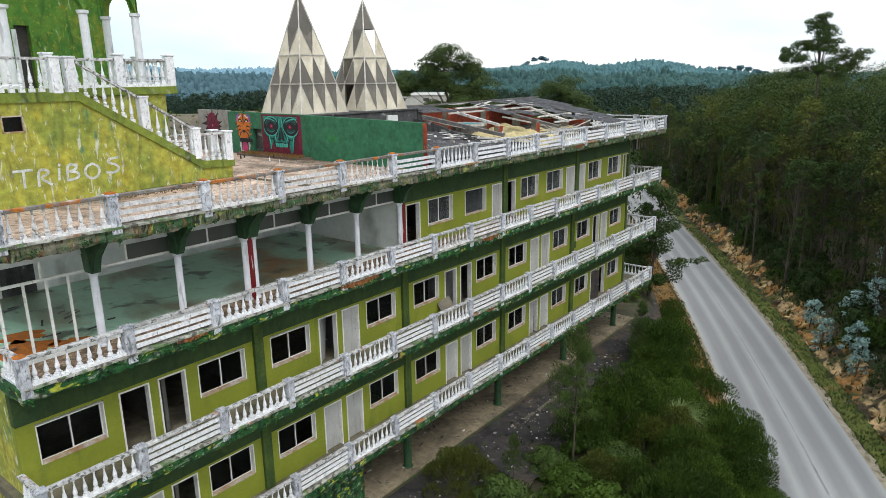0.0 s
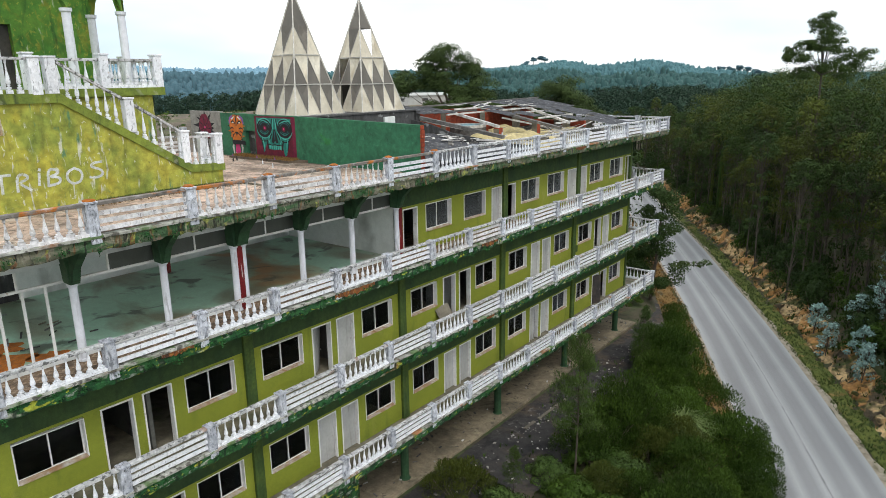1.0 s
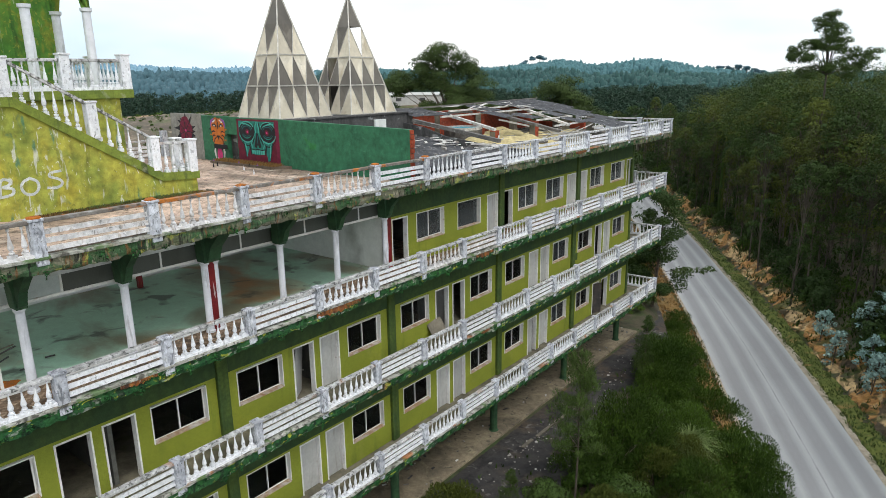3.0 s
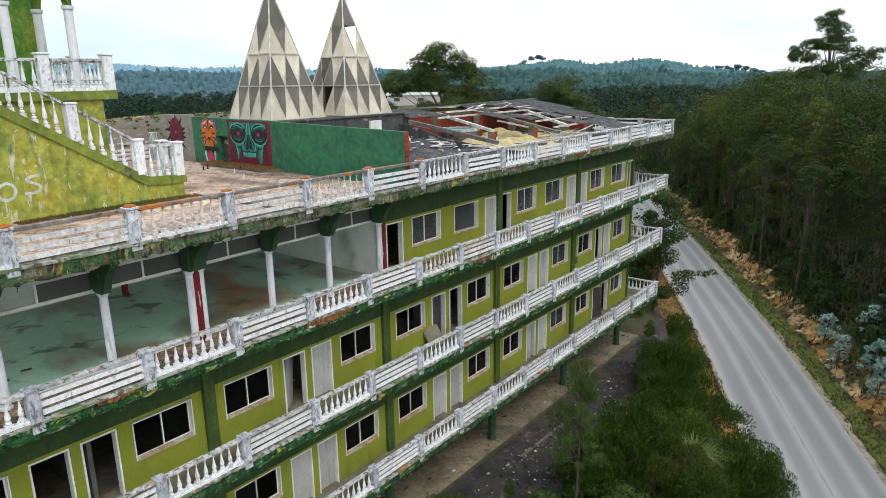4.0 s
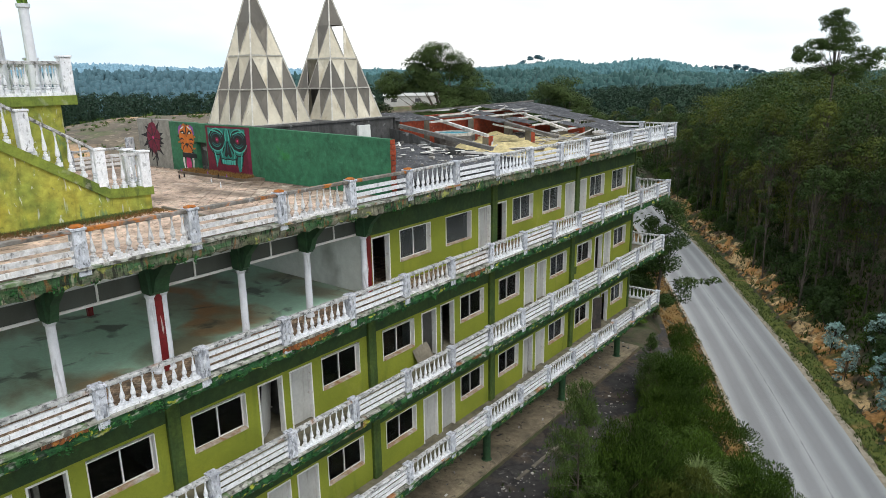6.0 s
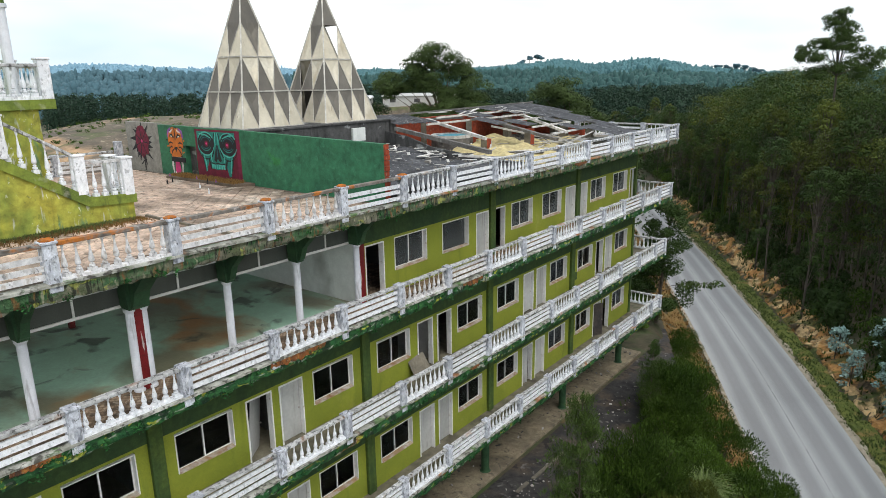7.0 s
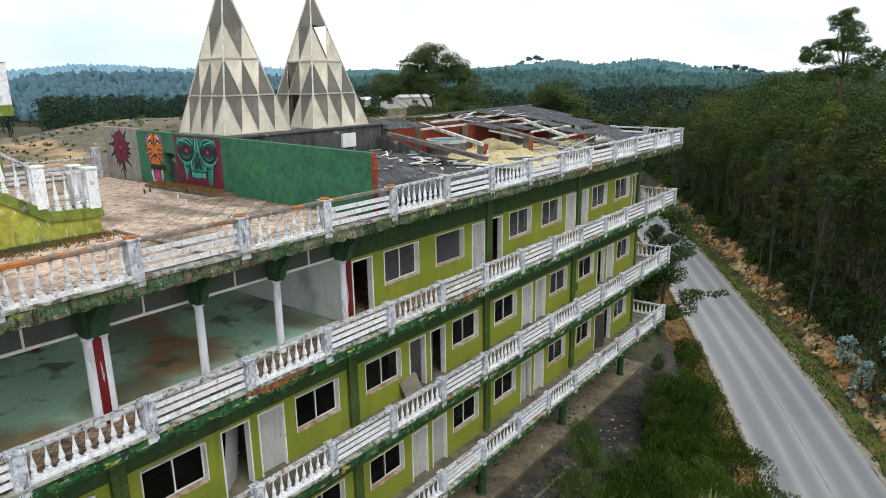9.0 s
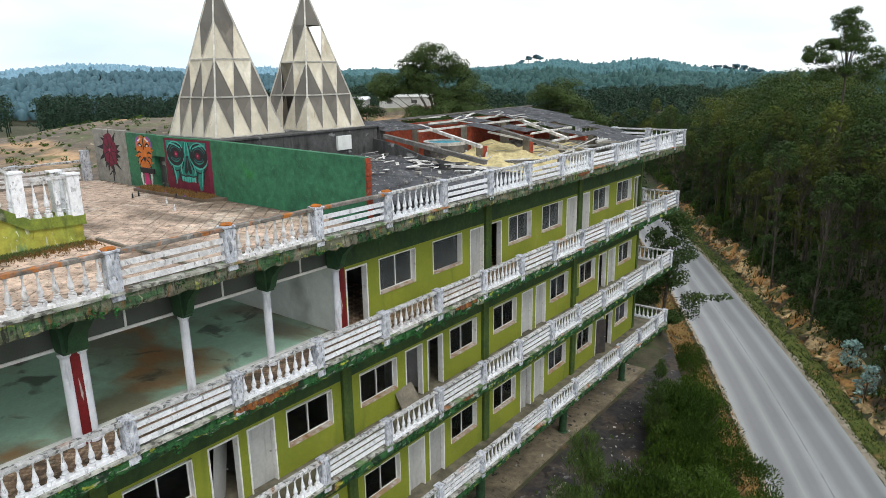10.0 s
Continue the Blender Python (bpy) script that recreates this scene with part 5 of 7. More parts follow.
for cx, s in ((-26.72, 1), (-25.22, -1)):
    flat("mural_shape", blob(cx, 15.72, 0.54, 0.44, seed=int(cx * 9)), M_MURAL["black"], 0.012)
    ring(cx, 15.70, 0.36, 0.26, 205, 335, 0.05, "teal", 0.0134)
    ring(cx, 15.70, 0.28, 0.18, 200, 340, 0.035, "blue", 0.0138)
    flat("mural_shape", blob(cx + 0.05 * s, 15.72, 0.13, 0.12, 9, 0.1, 4), M_MURAL["wine"], 0.0142)
    flat("mural_shape", blob(cx + 0.05 * s, 15.72, 0.05, 0.05, 8, 0.1, 5), M_MURAL["pink"], 0.0155)
    ring(cx, 15.72, 0.44, 0.35, 20, 160, 0.05, "teal", 0.0134)
    ring(cx, 15.72, 0.34, 0.26, 10, 170, 0.04, "blue", 0.0138)
    mline([(cx - 0.42 * s, 16.10), (cx - 0.05 * s, 16.08), (cx + 0.34 * s, 15.96)], 0.05, "aqua", 0.0165)
    ring(cx, 15.72, 0.56, 0.47, 195, 345, 0.06, "aqua", 0.0128)
    ring(cx, 15.70, 0.60, 0.60, 200, 335, 0.05, "black", 0.0122)
    ring(cx, 15.78, 0.54, 0.40, 25, 160, 0.05, "aqua", 0.0128)
    mline([(-25.97 - 0.62 * s, 15.15), (-25.97 - 0.55 * s, 14.95), (-25.97 - 0.50 * s, 14.70)], 0.10, "black")
    mline([(-25.97 - 0.95 * s, 15.25), (-25.97 - 0.86 * s, 15.0), (-25.97 - 0.82 * s, 14.62)], 0.07, "aqua")
    mline([(-25.97 - 1.05 * s, 15.3), (-25.97 - 0.98 * s, 15.0), (-25.97 - 0.90 * s, 14.7)], 0.05, "black")
    mline([(-25.97 - 0.40 * s, 15.35), (-25.97 - 0.46 * s, 15.15), (-25.97 - 0.38 * s, 15.0)], 0.06, "aqua")
    mline([(-25.97 - 0.14 * s, 16.15), (-25.97 - 0.22 * s, 15.85), (-25.97 - 0.26 * s, 15.45), (-25.97 - 0.36 * s, 15.2)], 0.07, "black")
    mline([(-25.97 - 0.05 * s, 16.18), (-25.97 - 0.12 * s, 15.9), (-25.97 - 0.10 * s, 15.7)], 0.06, "aqua")
flat("mural_shape", [(-26.22, 15.08), (-26.02, 15.68), (-25.92, 15.68), (-25.72, 15.08), (-25.85, 15.02), (-25.97, 15.16), (-26.09, 15.02)], M_MURAL["black"], 0.0132)
mline([(-25.97, 15.62), (-25.97, 15.4), (-25.97, 15.2)], 0.05, "blue", 0.0145)
for i in range(6):
    x = -26.42 + 0.155 * i
    flat("mural_shape", [(x, 14.74), (x + 0.10, 14.74), (x + 0.12, 14.92), (x - 0.005, 14.92)], M_MURAL["aqua"], 0.0132)
mline([(-26.5, 14.98), (-26.2, 14.93), (-25.97, 14.96), (-25.7, 14.93), (-25.45, 14.98)], 0.05, "black", 0.0145)
# orange striped shape with white and pink beside the doorway
flat("mural_shape", blob(-28.95, 15.74, 0.58, 0.55, 22, 0.10, 31), M_MURAL["orange"], 0.008, "orange painted shape with dark stripes")
flat("mural_shape", blob(-28.95, 15.28, 0.46, 0.34, 18, 0.08, 32), M_MURAL["orange"], 0.0088)
for i in range(16):
    a = 2 * math.pi * i / 16 + 0.2
    x, z = -28.95 + 0.58 * math.cos(a), 15.62 + 0.62 * math.sin(a)
    mline([(x, z), (x + 0.06 * math.cos(a), z + 0.05 * math.sin(a)), (x + 0.13 * math.cos(a + 0.4), z + 0.04 * math.sin(a + 0.4))], 0.07, "black" if i % 2 else "orange", 0.0092 + 0.0001 * i)
for s in (-1, 1):
    cx = -28.95
    mline([(cx + 0.10 * s, 15.86), (cx + 0.25 * s, 15.96), (cx + 0.42 * s, 15.92)], 0.13, "black", 0.0115)
    mline([(cx + 0.20 * s, 15.90), (cx + 0.33 * s, 15.92)], 0.06, "white", 0.0132)
    mline([(cx + 0.30 * s, 16.24), (cx + 0.50 * s, 16.12), (cx + 0.58 * s, 15.85)], 0.12, "violet", 0.0118)
    mline([(cx + 0.15 * s, 16.2), (cx + 0.30 * s, 16.1), (cx + 0.40 * s, 16.08)], 0.08, "white", 0.0118)
    mline([(cx + 0.52 * s, 15.6), (cx + 0.36 * s, 15.66), (cx + 0.22 * s, 15.62)], 0.07, "black", 0.0115)
    mline([(cx + 0.48 * s, 15.4), (cx + 0.34 * s, 15.48), (cx + 0.24 * s, 15.44)], 0.06, "black", 0.0115)
    mline([(cx + 0.08 * s, 15.42), (cx + 0.28 * s, 15.30), (cx + 0.40 * s, 15.12)], 0.06, "black", 0.0115)
    mline([(cx + 0.12 * s, 15.2), (cx + 0.3 * s, 15.2)], 0.12, "orange", 0.0125)
    mline([(cx + 0.30 * s, 15.05), (cx + 0.38 * s, 14.7), (cx + 0.32 * s, 14.36)], 0.13, "white", 0.0132)
mline([(-28.95, 16.25), (-28.95, 16.0), (-28.95, 15.75)], 0.08, "black", 0.0115)
flat("mural_shape", [(-29.08, 15.46), (-28.82, 15.46), (-28.95, 15.26)], M_MURAL["black"], 0.0125)
flat("mural_shape", [(-29.3, 15.05), (-28.6, 15.05), (-28.66, 14.80), (-29.24, 14.80)], M_MURAL["black"], 0.0115)
for i in range(4):
    flat("mural_shape", [(-29.2 + 0.14 * i, 15.05), (-29.1 + 0.14 * i, 15.05), (-29.15 + 0.14 * i, 14.92)], M_MURAL["white"], 0.0132)
flat("mural_shape", [(-29.10, 14.86), (-28.80, 14.86), (-28.72, 14.5), (-28.86, 14.30), (-28.95, 14.42), (-29.06, 14.30), (-29.16, 14.5)], M_MURAL["pink"], 0.0135)
# dark red spiky flower on grey
for i in range(22):
    a = 2 * math.pi * i / 22
    r = 1.0 + 0.28 * math.sin(i * 2.7)
    flat("mural_shape", [(-31.7 + 0.5 * math.cos(a - 0.22), 15.55 + 0.56 * math.sin(a - 0.22)), (-31.7 + 0.85 * r * math.cos(a + 0.1), 15.50 + 0.80 * r * math.sin(a + 0.1)), (-31.7 + 0.5 * math.cos(a + 0.22), 15.55 + 0.56 * math.sin(a + 0.22))], M_MURAL["black"], 0.006 + 0.0002 * i)
flat("mural_shape", blob(-31.7, 15.58, 0.60, 0.68, 16, 0.16, 12), M_MURAL["wine"], 0.0112, "dark red painted flower")
for i in range(7):
    a = 2 * math.pi * i / 7 + 0.4
    ring(-31.7 + 0.30 * math.cos(a), 15.58 + 0.36 * math.sin(a), 0.17, 0.15, math.degrees(a) - 120, math.degrees(a) + 120, 0.07, "crimson", 0.0125 + 0.0002 * i)
    mline([(-31.7 + 0.08 * math.cos(a + 0.4), 15.58 + 0.1 * math.sin(a + 0.4)), (-31.7 + 0.55 * math.cos(a + 0.4), 15.58 + 0.6 * math.sin(a + 0.4))], 0.05, "black", 0.0148)
flat("mural_shape", blob(-31.7, 15.60, 0.07, 0.07, 8, 0.2, 2), M_MURAL["pink"], 0.016)
mline([(-31.68, 15.0), (-31.6, 14.7), (-31.64, F4 + 0.05)], 0.10, "black", 0.0118)
mline([(-31.66, 14.75), (-31.85, 14.6), (-31.95, 14.55)], 0.06, "black", 0.0112)

# block that carries the pyramids
part("pyramid_plinth", boxes((-29.3, -24.85, YM + 0.2, 29.3, F4, 16.15)), M_DARKWALL_GLOOM, hotel, "black-stained parapet block under the pyramids")
part("plinth_cap", boxes((-29.4, -24.78, YM + 0.22, 29.4, 16.15, 16.235), bevel=0.015), M_DARKWALL_GLOOM, hotel)
part("vent_box", boxes((-24.85, -24.72, 26.75, 27.55, 15.35, 15.95), bevel=0.01), M_HALLWALL, hotel, "pale metal vent box on the parapet")
part("parapet_end", boxes((-25.5, -24.80, 29.4, 29.75, F4, 16.15)), M_DARKWALL_GLOOM, hotel)


def pyramid(x0, x1, y0, y1, z0, apex, levels, missing):
    py = thing("pyramid_skylight", "tall pyramid skylight of cream and grey triangular panels", "skylight", "rooftop pyramids")
    c = Vector(((x0 + x1) / 2, (y0 + y1) / 2, apex))
    corners = [Vector((x1, y0, z0)), Vector((x1, y1, z0)), Vector((x0, y1, z0)), Vector((x0, y0, z0))]
    bars = bmesh.new()
    for f in range(4):
        a0, b0 = corners[f], corners[(f + 1) % 4]
        nrm = (b0 - a0).cross(c - a0).normalized()
        hs = [0] + [(z - z0) / (apex - z0) for z in levels]
        counts = [4, 3, 2, 1]
        for r, (h0, h1) in enumerate(zip(hs, hs[1:])):
            n = counts[r]
            A0, B0, A1, B1 = a0.lerp(c, h0), b0.lerp(c, h0), a0.lerp(c, h1), b0.lerp(c, h1)
            # panels alternate: upright cream triangles below, grey ones hanging between them
            P = [A0.lerp(B0, i / n) for i in range(n + 1)]
            Q = [A1.lerp(B1, i / max(1, n - 1)) for i in range(n)] if n > 1 else [A1.lerp(B1, 0.5)]
            for i in range(n):
                tris = []
                up, down = (M_PANEL_D, M_PANEL_L) if r == 1 else (M_PANEL_L, M_PANEL_D)
                tris.append((P[i], P[i + 1], Q[i], up, 0.0))
                if i < n - 1:
                    tris.append((P[i + 1], Q[i + 1], Q[i], down, -0.07))
                for k, (p, q, s, mt, push) in enumerate(tris):
                    if (f, r, i, k) in missing:
                        continue
                    bm = bmesh.new()
                    mid = (p + q + s) / 3 + nrm * push
                    v = [bm.verts.new(t) for t in (p, q, s)]
                    m = bm.verts.new(mid)
                    for e in range(3):
                        bm.faces.new((v[e], v[(e + 1) % 3], m))
                    part("panel", bm, mt, py)
                    if push == 0.0:
                        beam(bars, p + nrm * 0.012, s + nrm * 0.012, 0.03, 0.03)
                        beam(bars, q + nrm * 0.012, s + nrm * 0.012, 0.018, 0.018)
            beam(bars, A0 + nrm * 0.015, B0 + nrm * 0.015, 0.035, 0.06)
        beam(bars, a0, c, 0.06, 0.06)
        A, B = a0.lerp(c, hs[-1]), b0.lerp(c, hs[-1])
        bm = bmesh.new()
        v = [bm.verts.new(t) for t in (A, B, c)]
        bm.faces.new(v)
        part("tip_panel", bm, M_PANEL_D, py)
    part("bar_frame", bars, M_PYRBAR, py, "dull aluminium glazing bars")
    return py


pyramid(-28.72, -25.57, 21.46, 24.61, 16.24, 22.16, (17.70, 19.10, 20.48), ())
pyramid(-28.27, -25.13, 25.50, 28.78, 16.24, 22.05, (17.66, 19.02, 20.52), ((0, 2, 0, 1), (1, 2, 0, 1), (2, 2, 0, 0), (2, 2, 1, 0), (2, 2, 0, 1), (3, 1, 0, 1), (1, 1, 0, 1), (3, 0, 1, 1)))


# ---------------------------------------------------------------- verges, bank and yard
def rough_strip(name, o0, o1, ys, res, lift, lump, material, label, category):
    """A band of uneven earth along the road, lying on the ground."""
    yy = np.arange(ys[0], ys[1], res)
    oo = np.arange(o0, o1 + res / 2, res)
    dx = np.gradient(road_x(yy), yy)
    nx, ny = 1 / np.hypot(1, dx), -dx / np.hypot(1, dx)
    X = road_x(yy)[None] + nx[None] * oo[:, None]
    Y = yy[None] + ny[None] * oo[:, None]
    edge = np.minimum(np.arange(len(oo)), np.arange(len(oo))[::-1])[:, None]
    Z = ground_z(X, Y) + np.where(edge == 0, -0.15, lift + lump * (rng.random(X.shape) - 0.35) + 2.2 * lump * np.clip(wobble(X, Y, 0.9), 0, 1))
    X = X + np.where(edge == 0, 0.5 * (rng.random(X.shape) - 0.5), 0)
    return link(name, grid_mesh(name, np.stack([X, Y, Z], -1), material, False), None, None, label, category, kind="structure")


rough_strip("verge_east", 3.5, 5.3, (10, 130), 0.30, 0.05, 0.05, M_VERGE, "strip of green and dry grass along the road", "verge")
rough_strip("verge_west", -6.6, -3.3, (0, 130), 0.32, 0.05, 0.06, M_VERGE_DRY, "strip of rust-brown dry grass along the road", "verge")
rough_strip("earth_bank", 4.9, 7.2, (22, 130), 0.30, 0.07, 0.16, M_BANK, "eroded bank of orange clay below the forest", "bank")

def yard_right(y):
    r = -12.2 + 1.1 * wobble(y, -3.0 + 0 * np.asarray(y, float), 5.0) - 3.4 * smooth_step(30, 44, y)
    return np.minimum(r, road_x(y) - 8.3)


yx, yy = np.meshgrid(np.arange(-17.3, -10.6, 0.35), np.arange(3.0, 50.5, 0.35))
right = yard_right(yy)
yx = np.minimum(yx, right + 0.4 * (rng.random(yx.shape) - 0.5))
link("yard", grid_mesh("yard", np.stack([yx, yy, np.maximum(ground_z(yx, yy), 0.20 - 0.25 * smooth_step(-15, -12, yx)) + 0.05 + 0.03 * (rng.random(yx.shape) - 0.5)], -1), M_OLDASPH, False), None, None,
     "cracked black asphalt yard strewn with debris", "yard", kind="structure")
bm = bmesh.new()
for p, q in (((-16.05, 28.6), (-15.98, 30.2)), ((-16.0, 30.35), (-15.93, 31.4)), ((-16.1, 27.3), (-16.08, 28.2))):
    beam(bm, (*p, 0.24), (*q, 0.26), 0.16, 0.12)
part("broken_kerb", bm, M_CONC, None, "broken pale concrete kerb in the yard", "kerb", kind="structure")


def rocks(n, where, size, material, name, label, category, flat=0.5):
    v = []
    for _ in range(n):
        x, y, z = where()
        s = size * random.uniform(0.3, 1.0) * random.choice((0.6, 1, 1, 2.0))
        a, b = random.uniform(0, 6.3), random.uniform(0.4, 1.0)
        c, d = math.cos(a) * s, math.sin(a) * s
        q = [(x + c, y + d), (x - d * b, y + c * b), (x - c, y - d), (x + d * b, y - c * b)]
        h = [z + random.uniform(0.1, 0.6) * s * flat for _ in range(4)]
        top = [(p[0] * 0.8 + x * 0.2, p[1] * 0.8 + y * 0.2, k) for p, k in zip(q, h)]
        low = [(p[0], p[1], z - 0.05) for p in q]
        v.append(top)
        for i in range(4):
            v.append([low[i], low[(i + 1) % 4], top[(i + 1) % 4], top[i]])
    return link(name, quads(name, np.array(v), material), None, None, label, category, kind="stuff")


def yard_spot():
    y = random.triangular(14, 46, 27)
    x = random.uniform(-16.6, float(yard_right(y)) - 0.3)
    return x, y, float(max(ground_z(x, y), 0.20 - 0.25 * smooth_step(-15, -12, x))) + 0.05


rocks(330, yard_spot, 0.07, M_RUBBLE, "yard_rubble", "scattered pale rubble and litter in the yard", "rubble", 0.7)
rocks(160, lambda: (lambda y: (float(road_x(y)) + random.uniform(5.6, 7.6), y, float(ground_z(float(road_x(y)) + 6.6, y)) + 0.1))(random.uniform(30, 110)), 0.30, M_BANK, "clay_clods", "clods of orange clay on the bank", "clods", 0.9)


# ---------------------------------------------------------------- plants
def limb(bm, pts, r0, r1, seg=6):
    rings = []
    for i, p in enumerate(pts):
        r = r0 + (r1 - r0) * i / (len(pts) - 1)
        rings.append([bm.verts.new((p[0] + r * math.cos(2 * math.pi * k / seg), p[1] + r * math.sin(2 * math.pi * k / seg), p[2])) for k in range(seg)])
    for a, b in zip(rings, rings[1:]):
        for k in range(seg):
            bm.faces.new((a[k], a[(k + 1) % seg], b[(k + 1) % seg], b[k]))
    bm.faces.new(rings[0][::-1]), bm.faces.new(rings[-1])


def make_tree(seed, height, spread, bare, clumps, per, leaf, leaf_material, trunk_r=0.16, name="tree", label="", category="tree", group="", low=0.0, puff=1.0, bark=None):
    """A tapered, bent trunk with limbs, and a crown of leaf clumps at the limbs' ends."""
    r = random.Random(seed)
    g = np.random.default_rng(seed)
    bm = bmesh.new()
    lean = (r.uniform(-0.06, 0.06), r.uniform(-0.06, 0.06))
    line = [(lean[0] * z * height + 0.10 * math.sin(3 * z + seed), lean[1] * z * height + 0.10 * math.cos(2.4 * z + seed), z * height) for z in np.linspace(0, 0.96, 8)]
    limb(bm, line, trunk_r, 0.03, 7)
    sets = []
    for i in range(clumps):
        t = bare + (1 - bare) * (i + 0.5) / clumps
        k = min(6, int(t * 7.2))
        base = line[k]
        a = r.uniform(0, 6.28)
        reach = spread * (1.0 - 0.65 * max(0, (t - bare) / (1 - bare)) ** 1.5) * r.uniform(0.35, 1.0)
        tip = (base[0] + reach * math.cos(a), base[1] + reach * math.sin(a), min(height, t * height + r.uniform(0, 0.8)) - low * reach)
        limb(bm, [base, ((base[0] + tip[0]) / 2, (base[1] + tip[1]) / 2, (base[2] + tip[2]) / 2 + 0.15), tip], trunk_r * 0.32, 0.015, 5)
        rad = spread * r.uniform(0.28, 0.5) * puff
        sets.append(leaves(g, tip, (rad, rad, rad * r.uniform(0.55, 0.85)), per, leaf))
    root = thing(name, label, category, group)
    part("trunk", bm, bark or M_BARK, root)
    link("crown", quads("crown", np.concatenate(sets), leaf_material), None, root)
    return root


# tall trees of the forest across the road
def make_forest_tree(seed, height, spread, deep, clumps, per, leaf, leaf_material, trunk_r, label):
    """A tall bare trunk that carries a layered, domed crown of rounded clumps."""
    r = random.Random(seed)
    g = np.random.default_rng(seed)
    bm = bmesh.new()
    lean = (r.uniform(-0.05, 0.05), r.uniform(-0.05, 0.05))
    line = [(lean[0] * z * height + 0.12 * math.sin(3 * z + seed), lean[1] * z * height + 0.12 * math.cos(2.4 * z + seed), z * height) for z in np.linspace(0, 0.9, 9)]
    limb(bm, line, trunk_r, 0.04, 7)
    top = line[-1]
    sets = []
    for i in range(clumps):
        a = 2.4 * i + r.uniform(-0.5, 0.5)
        if i < clumps * 0.62:
            up = 1 - 1.3 * (i + 0.5) / (clumps * 0.62)
            ring = math.sqrt(max(0.0, 1 - min(1, abs(up)) ** 2)) * r.uniform(0.7, 1.05)
            high, full = height - deep * (1 - up) * 0.5 - 0.18 * spread, 1.0
        else:
            ring, high, full = r.uniform(0.3, 0.95), height * r.uniform(0.30, 0.74), 0.85
        c = (top[0] + spread * 0.74 * ring * math.cos(a), top[1] + spread * 0.74 * ring * math.sin(a), high)
        k = max(2, min(8, int(8 * (c[2] - 0.22 * height) / height) + 1))
        base = line[k]
        limb(bm, [base, ((base[0] + c[0]) / 2, (base[1] + c[1]) / 2, base[2] + 0.6 * (c[2] - base[2])), (c[0], c[1], c[2] - 0.1)], trunk_r * 0.30, 0.015, 4)
        rad = spread * r.uniform(0.27, 0.42)
        sets.append(puffs(g, c, (rad, rad, rad * r.uniform(0.55, 0.8)), int(per * full), leaf))
    root = thing("forest_tree", label, "tree", "forest trees across the road")
    part("trunk", bm, M_EUCBARK, root)
    link("crown", quads("crown", np.concatenate(sets), leaf_material), None, root)
    return root


VARIANTS = []
for i in range(9):
    mt = (M_LEAF_EUC, M_LEAF_OLIVE, M_LEAF_EUC, M_LEAF_DARK, M_LEAF_EUC, M_LEAF_OLIVE, M_LEAF_DARK, M_LEAF_EUC, M_LEAF_OLIVE)[i]
    VARIANTS.append(make_forest_tree(40 + i, 15.0 + 0.55 * i, (2.5, 3.0, 2.1, 2.7, 1.7, 3.2, 2.3, 2.8, 2.0)[i], (4.2, 5.0, 4.6, 4.8, 4.8, 5.2, 4.6, 5.0, 5.0)[i], (42, 46, 38, 44, 34, 46, 42, 44, 38)[i], 100, 0.11, mt, 0.105 + 0.014 * (i % 3),
                                     ("tall slender eucalyptus with a bare grey trunk", "tall tree with an olive green domed crown")[mt == M_LEAF_OLIVE]))
spots = []
for y in np.arange(34, 178, 2.5):
    for v in np.arange(7.6 if y > 66 else 11.0, 80, 2.7):
        xx, yyy = float(road_x(y)) + v * 1.12 + rng.uniform(-1.2, 1.2), y + rng.uniform(-1.2, 1.2)
        if -0.44 * yyy - 30 < xx < 0.11 * yyy + 8 and rng.random() < 0.83:
            spots.append((v, xx, yyy))
spots.sort(key=lambda s: s[0] + 0.12 * s[2])
first = [True] * len(VARIANTS)
near_spots, far_spots = spots[:200], spots[200:]
for i, (v, x, y) in enumerate(near_spots):
    k = i % len(VARIANTS)
    s = rng.uniform(0.80, 1.12) * (0.86 if v < 10 else 1) * float(np.interp(y, (60, 95, 130), (1.0, 0.80, 0.68)))
    m = pose(x, y, float(ground_z(x, y)) - 0.1, 0, 0, rng.uniform(0, 360)) @ Matrix.Diagonal((1, 1, 1, 1))
    if first[k]:
        first[k] = False
        VARIANTS[k].matrix_basis = m
        VARIANTS[k].scale = (s, s, s)
    else:
        o = copy_thing(VARIANTS[k], m)
        o.scale = (s, s, s)


def far_trees(name, pts, heights, widths, n, leaf, material, label, category="forest", stems=True, deep=0.72):
    """Many trees as one mass: each a stem and a loose, uneven crown."""
    v = []
    g = np.random.default_rng(len(pts))
    for (x, y), h, w in zip(pts, heights, widths):
        z = float(ground_z(x, y))
        for q in range(8):
            t, a = (q + 0.5) / 8, 2.4 * q + g.uniform(0, 1.2)
            ring = 0.40 * w * math.sqrt(t) * g.uniform(0.75, 1.1)
            rad = w * g.uniform(0.19, 0.28)
            v.append(puffs(g, (x + ring * math.cos(a), y + ring * math.sin(a), z + h - 0.12 * w - deep * w * t ** 1.5), (rad, rad, rad * 0.8), n // 8, leaf))
        if stems:
            t = 0.10 + 0.008 * h
            v.append(np.array([[(x - t, y, z), (x + t, y, z), (x + t * 0.6, y, z + h * 0.7), (x - t * 0.6, y, z + h * 0.7)], [(x, y - t, z), (x, y + t, z), (x, y + t * 0.6, z + h * 0.7), (x, y - t * 0.6, z + h * 0.7)]]))
    return link(name, quads(name, np.concatenate(v), material), None, None, label, category, kind="stuff")


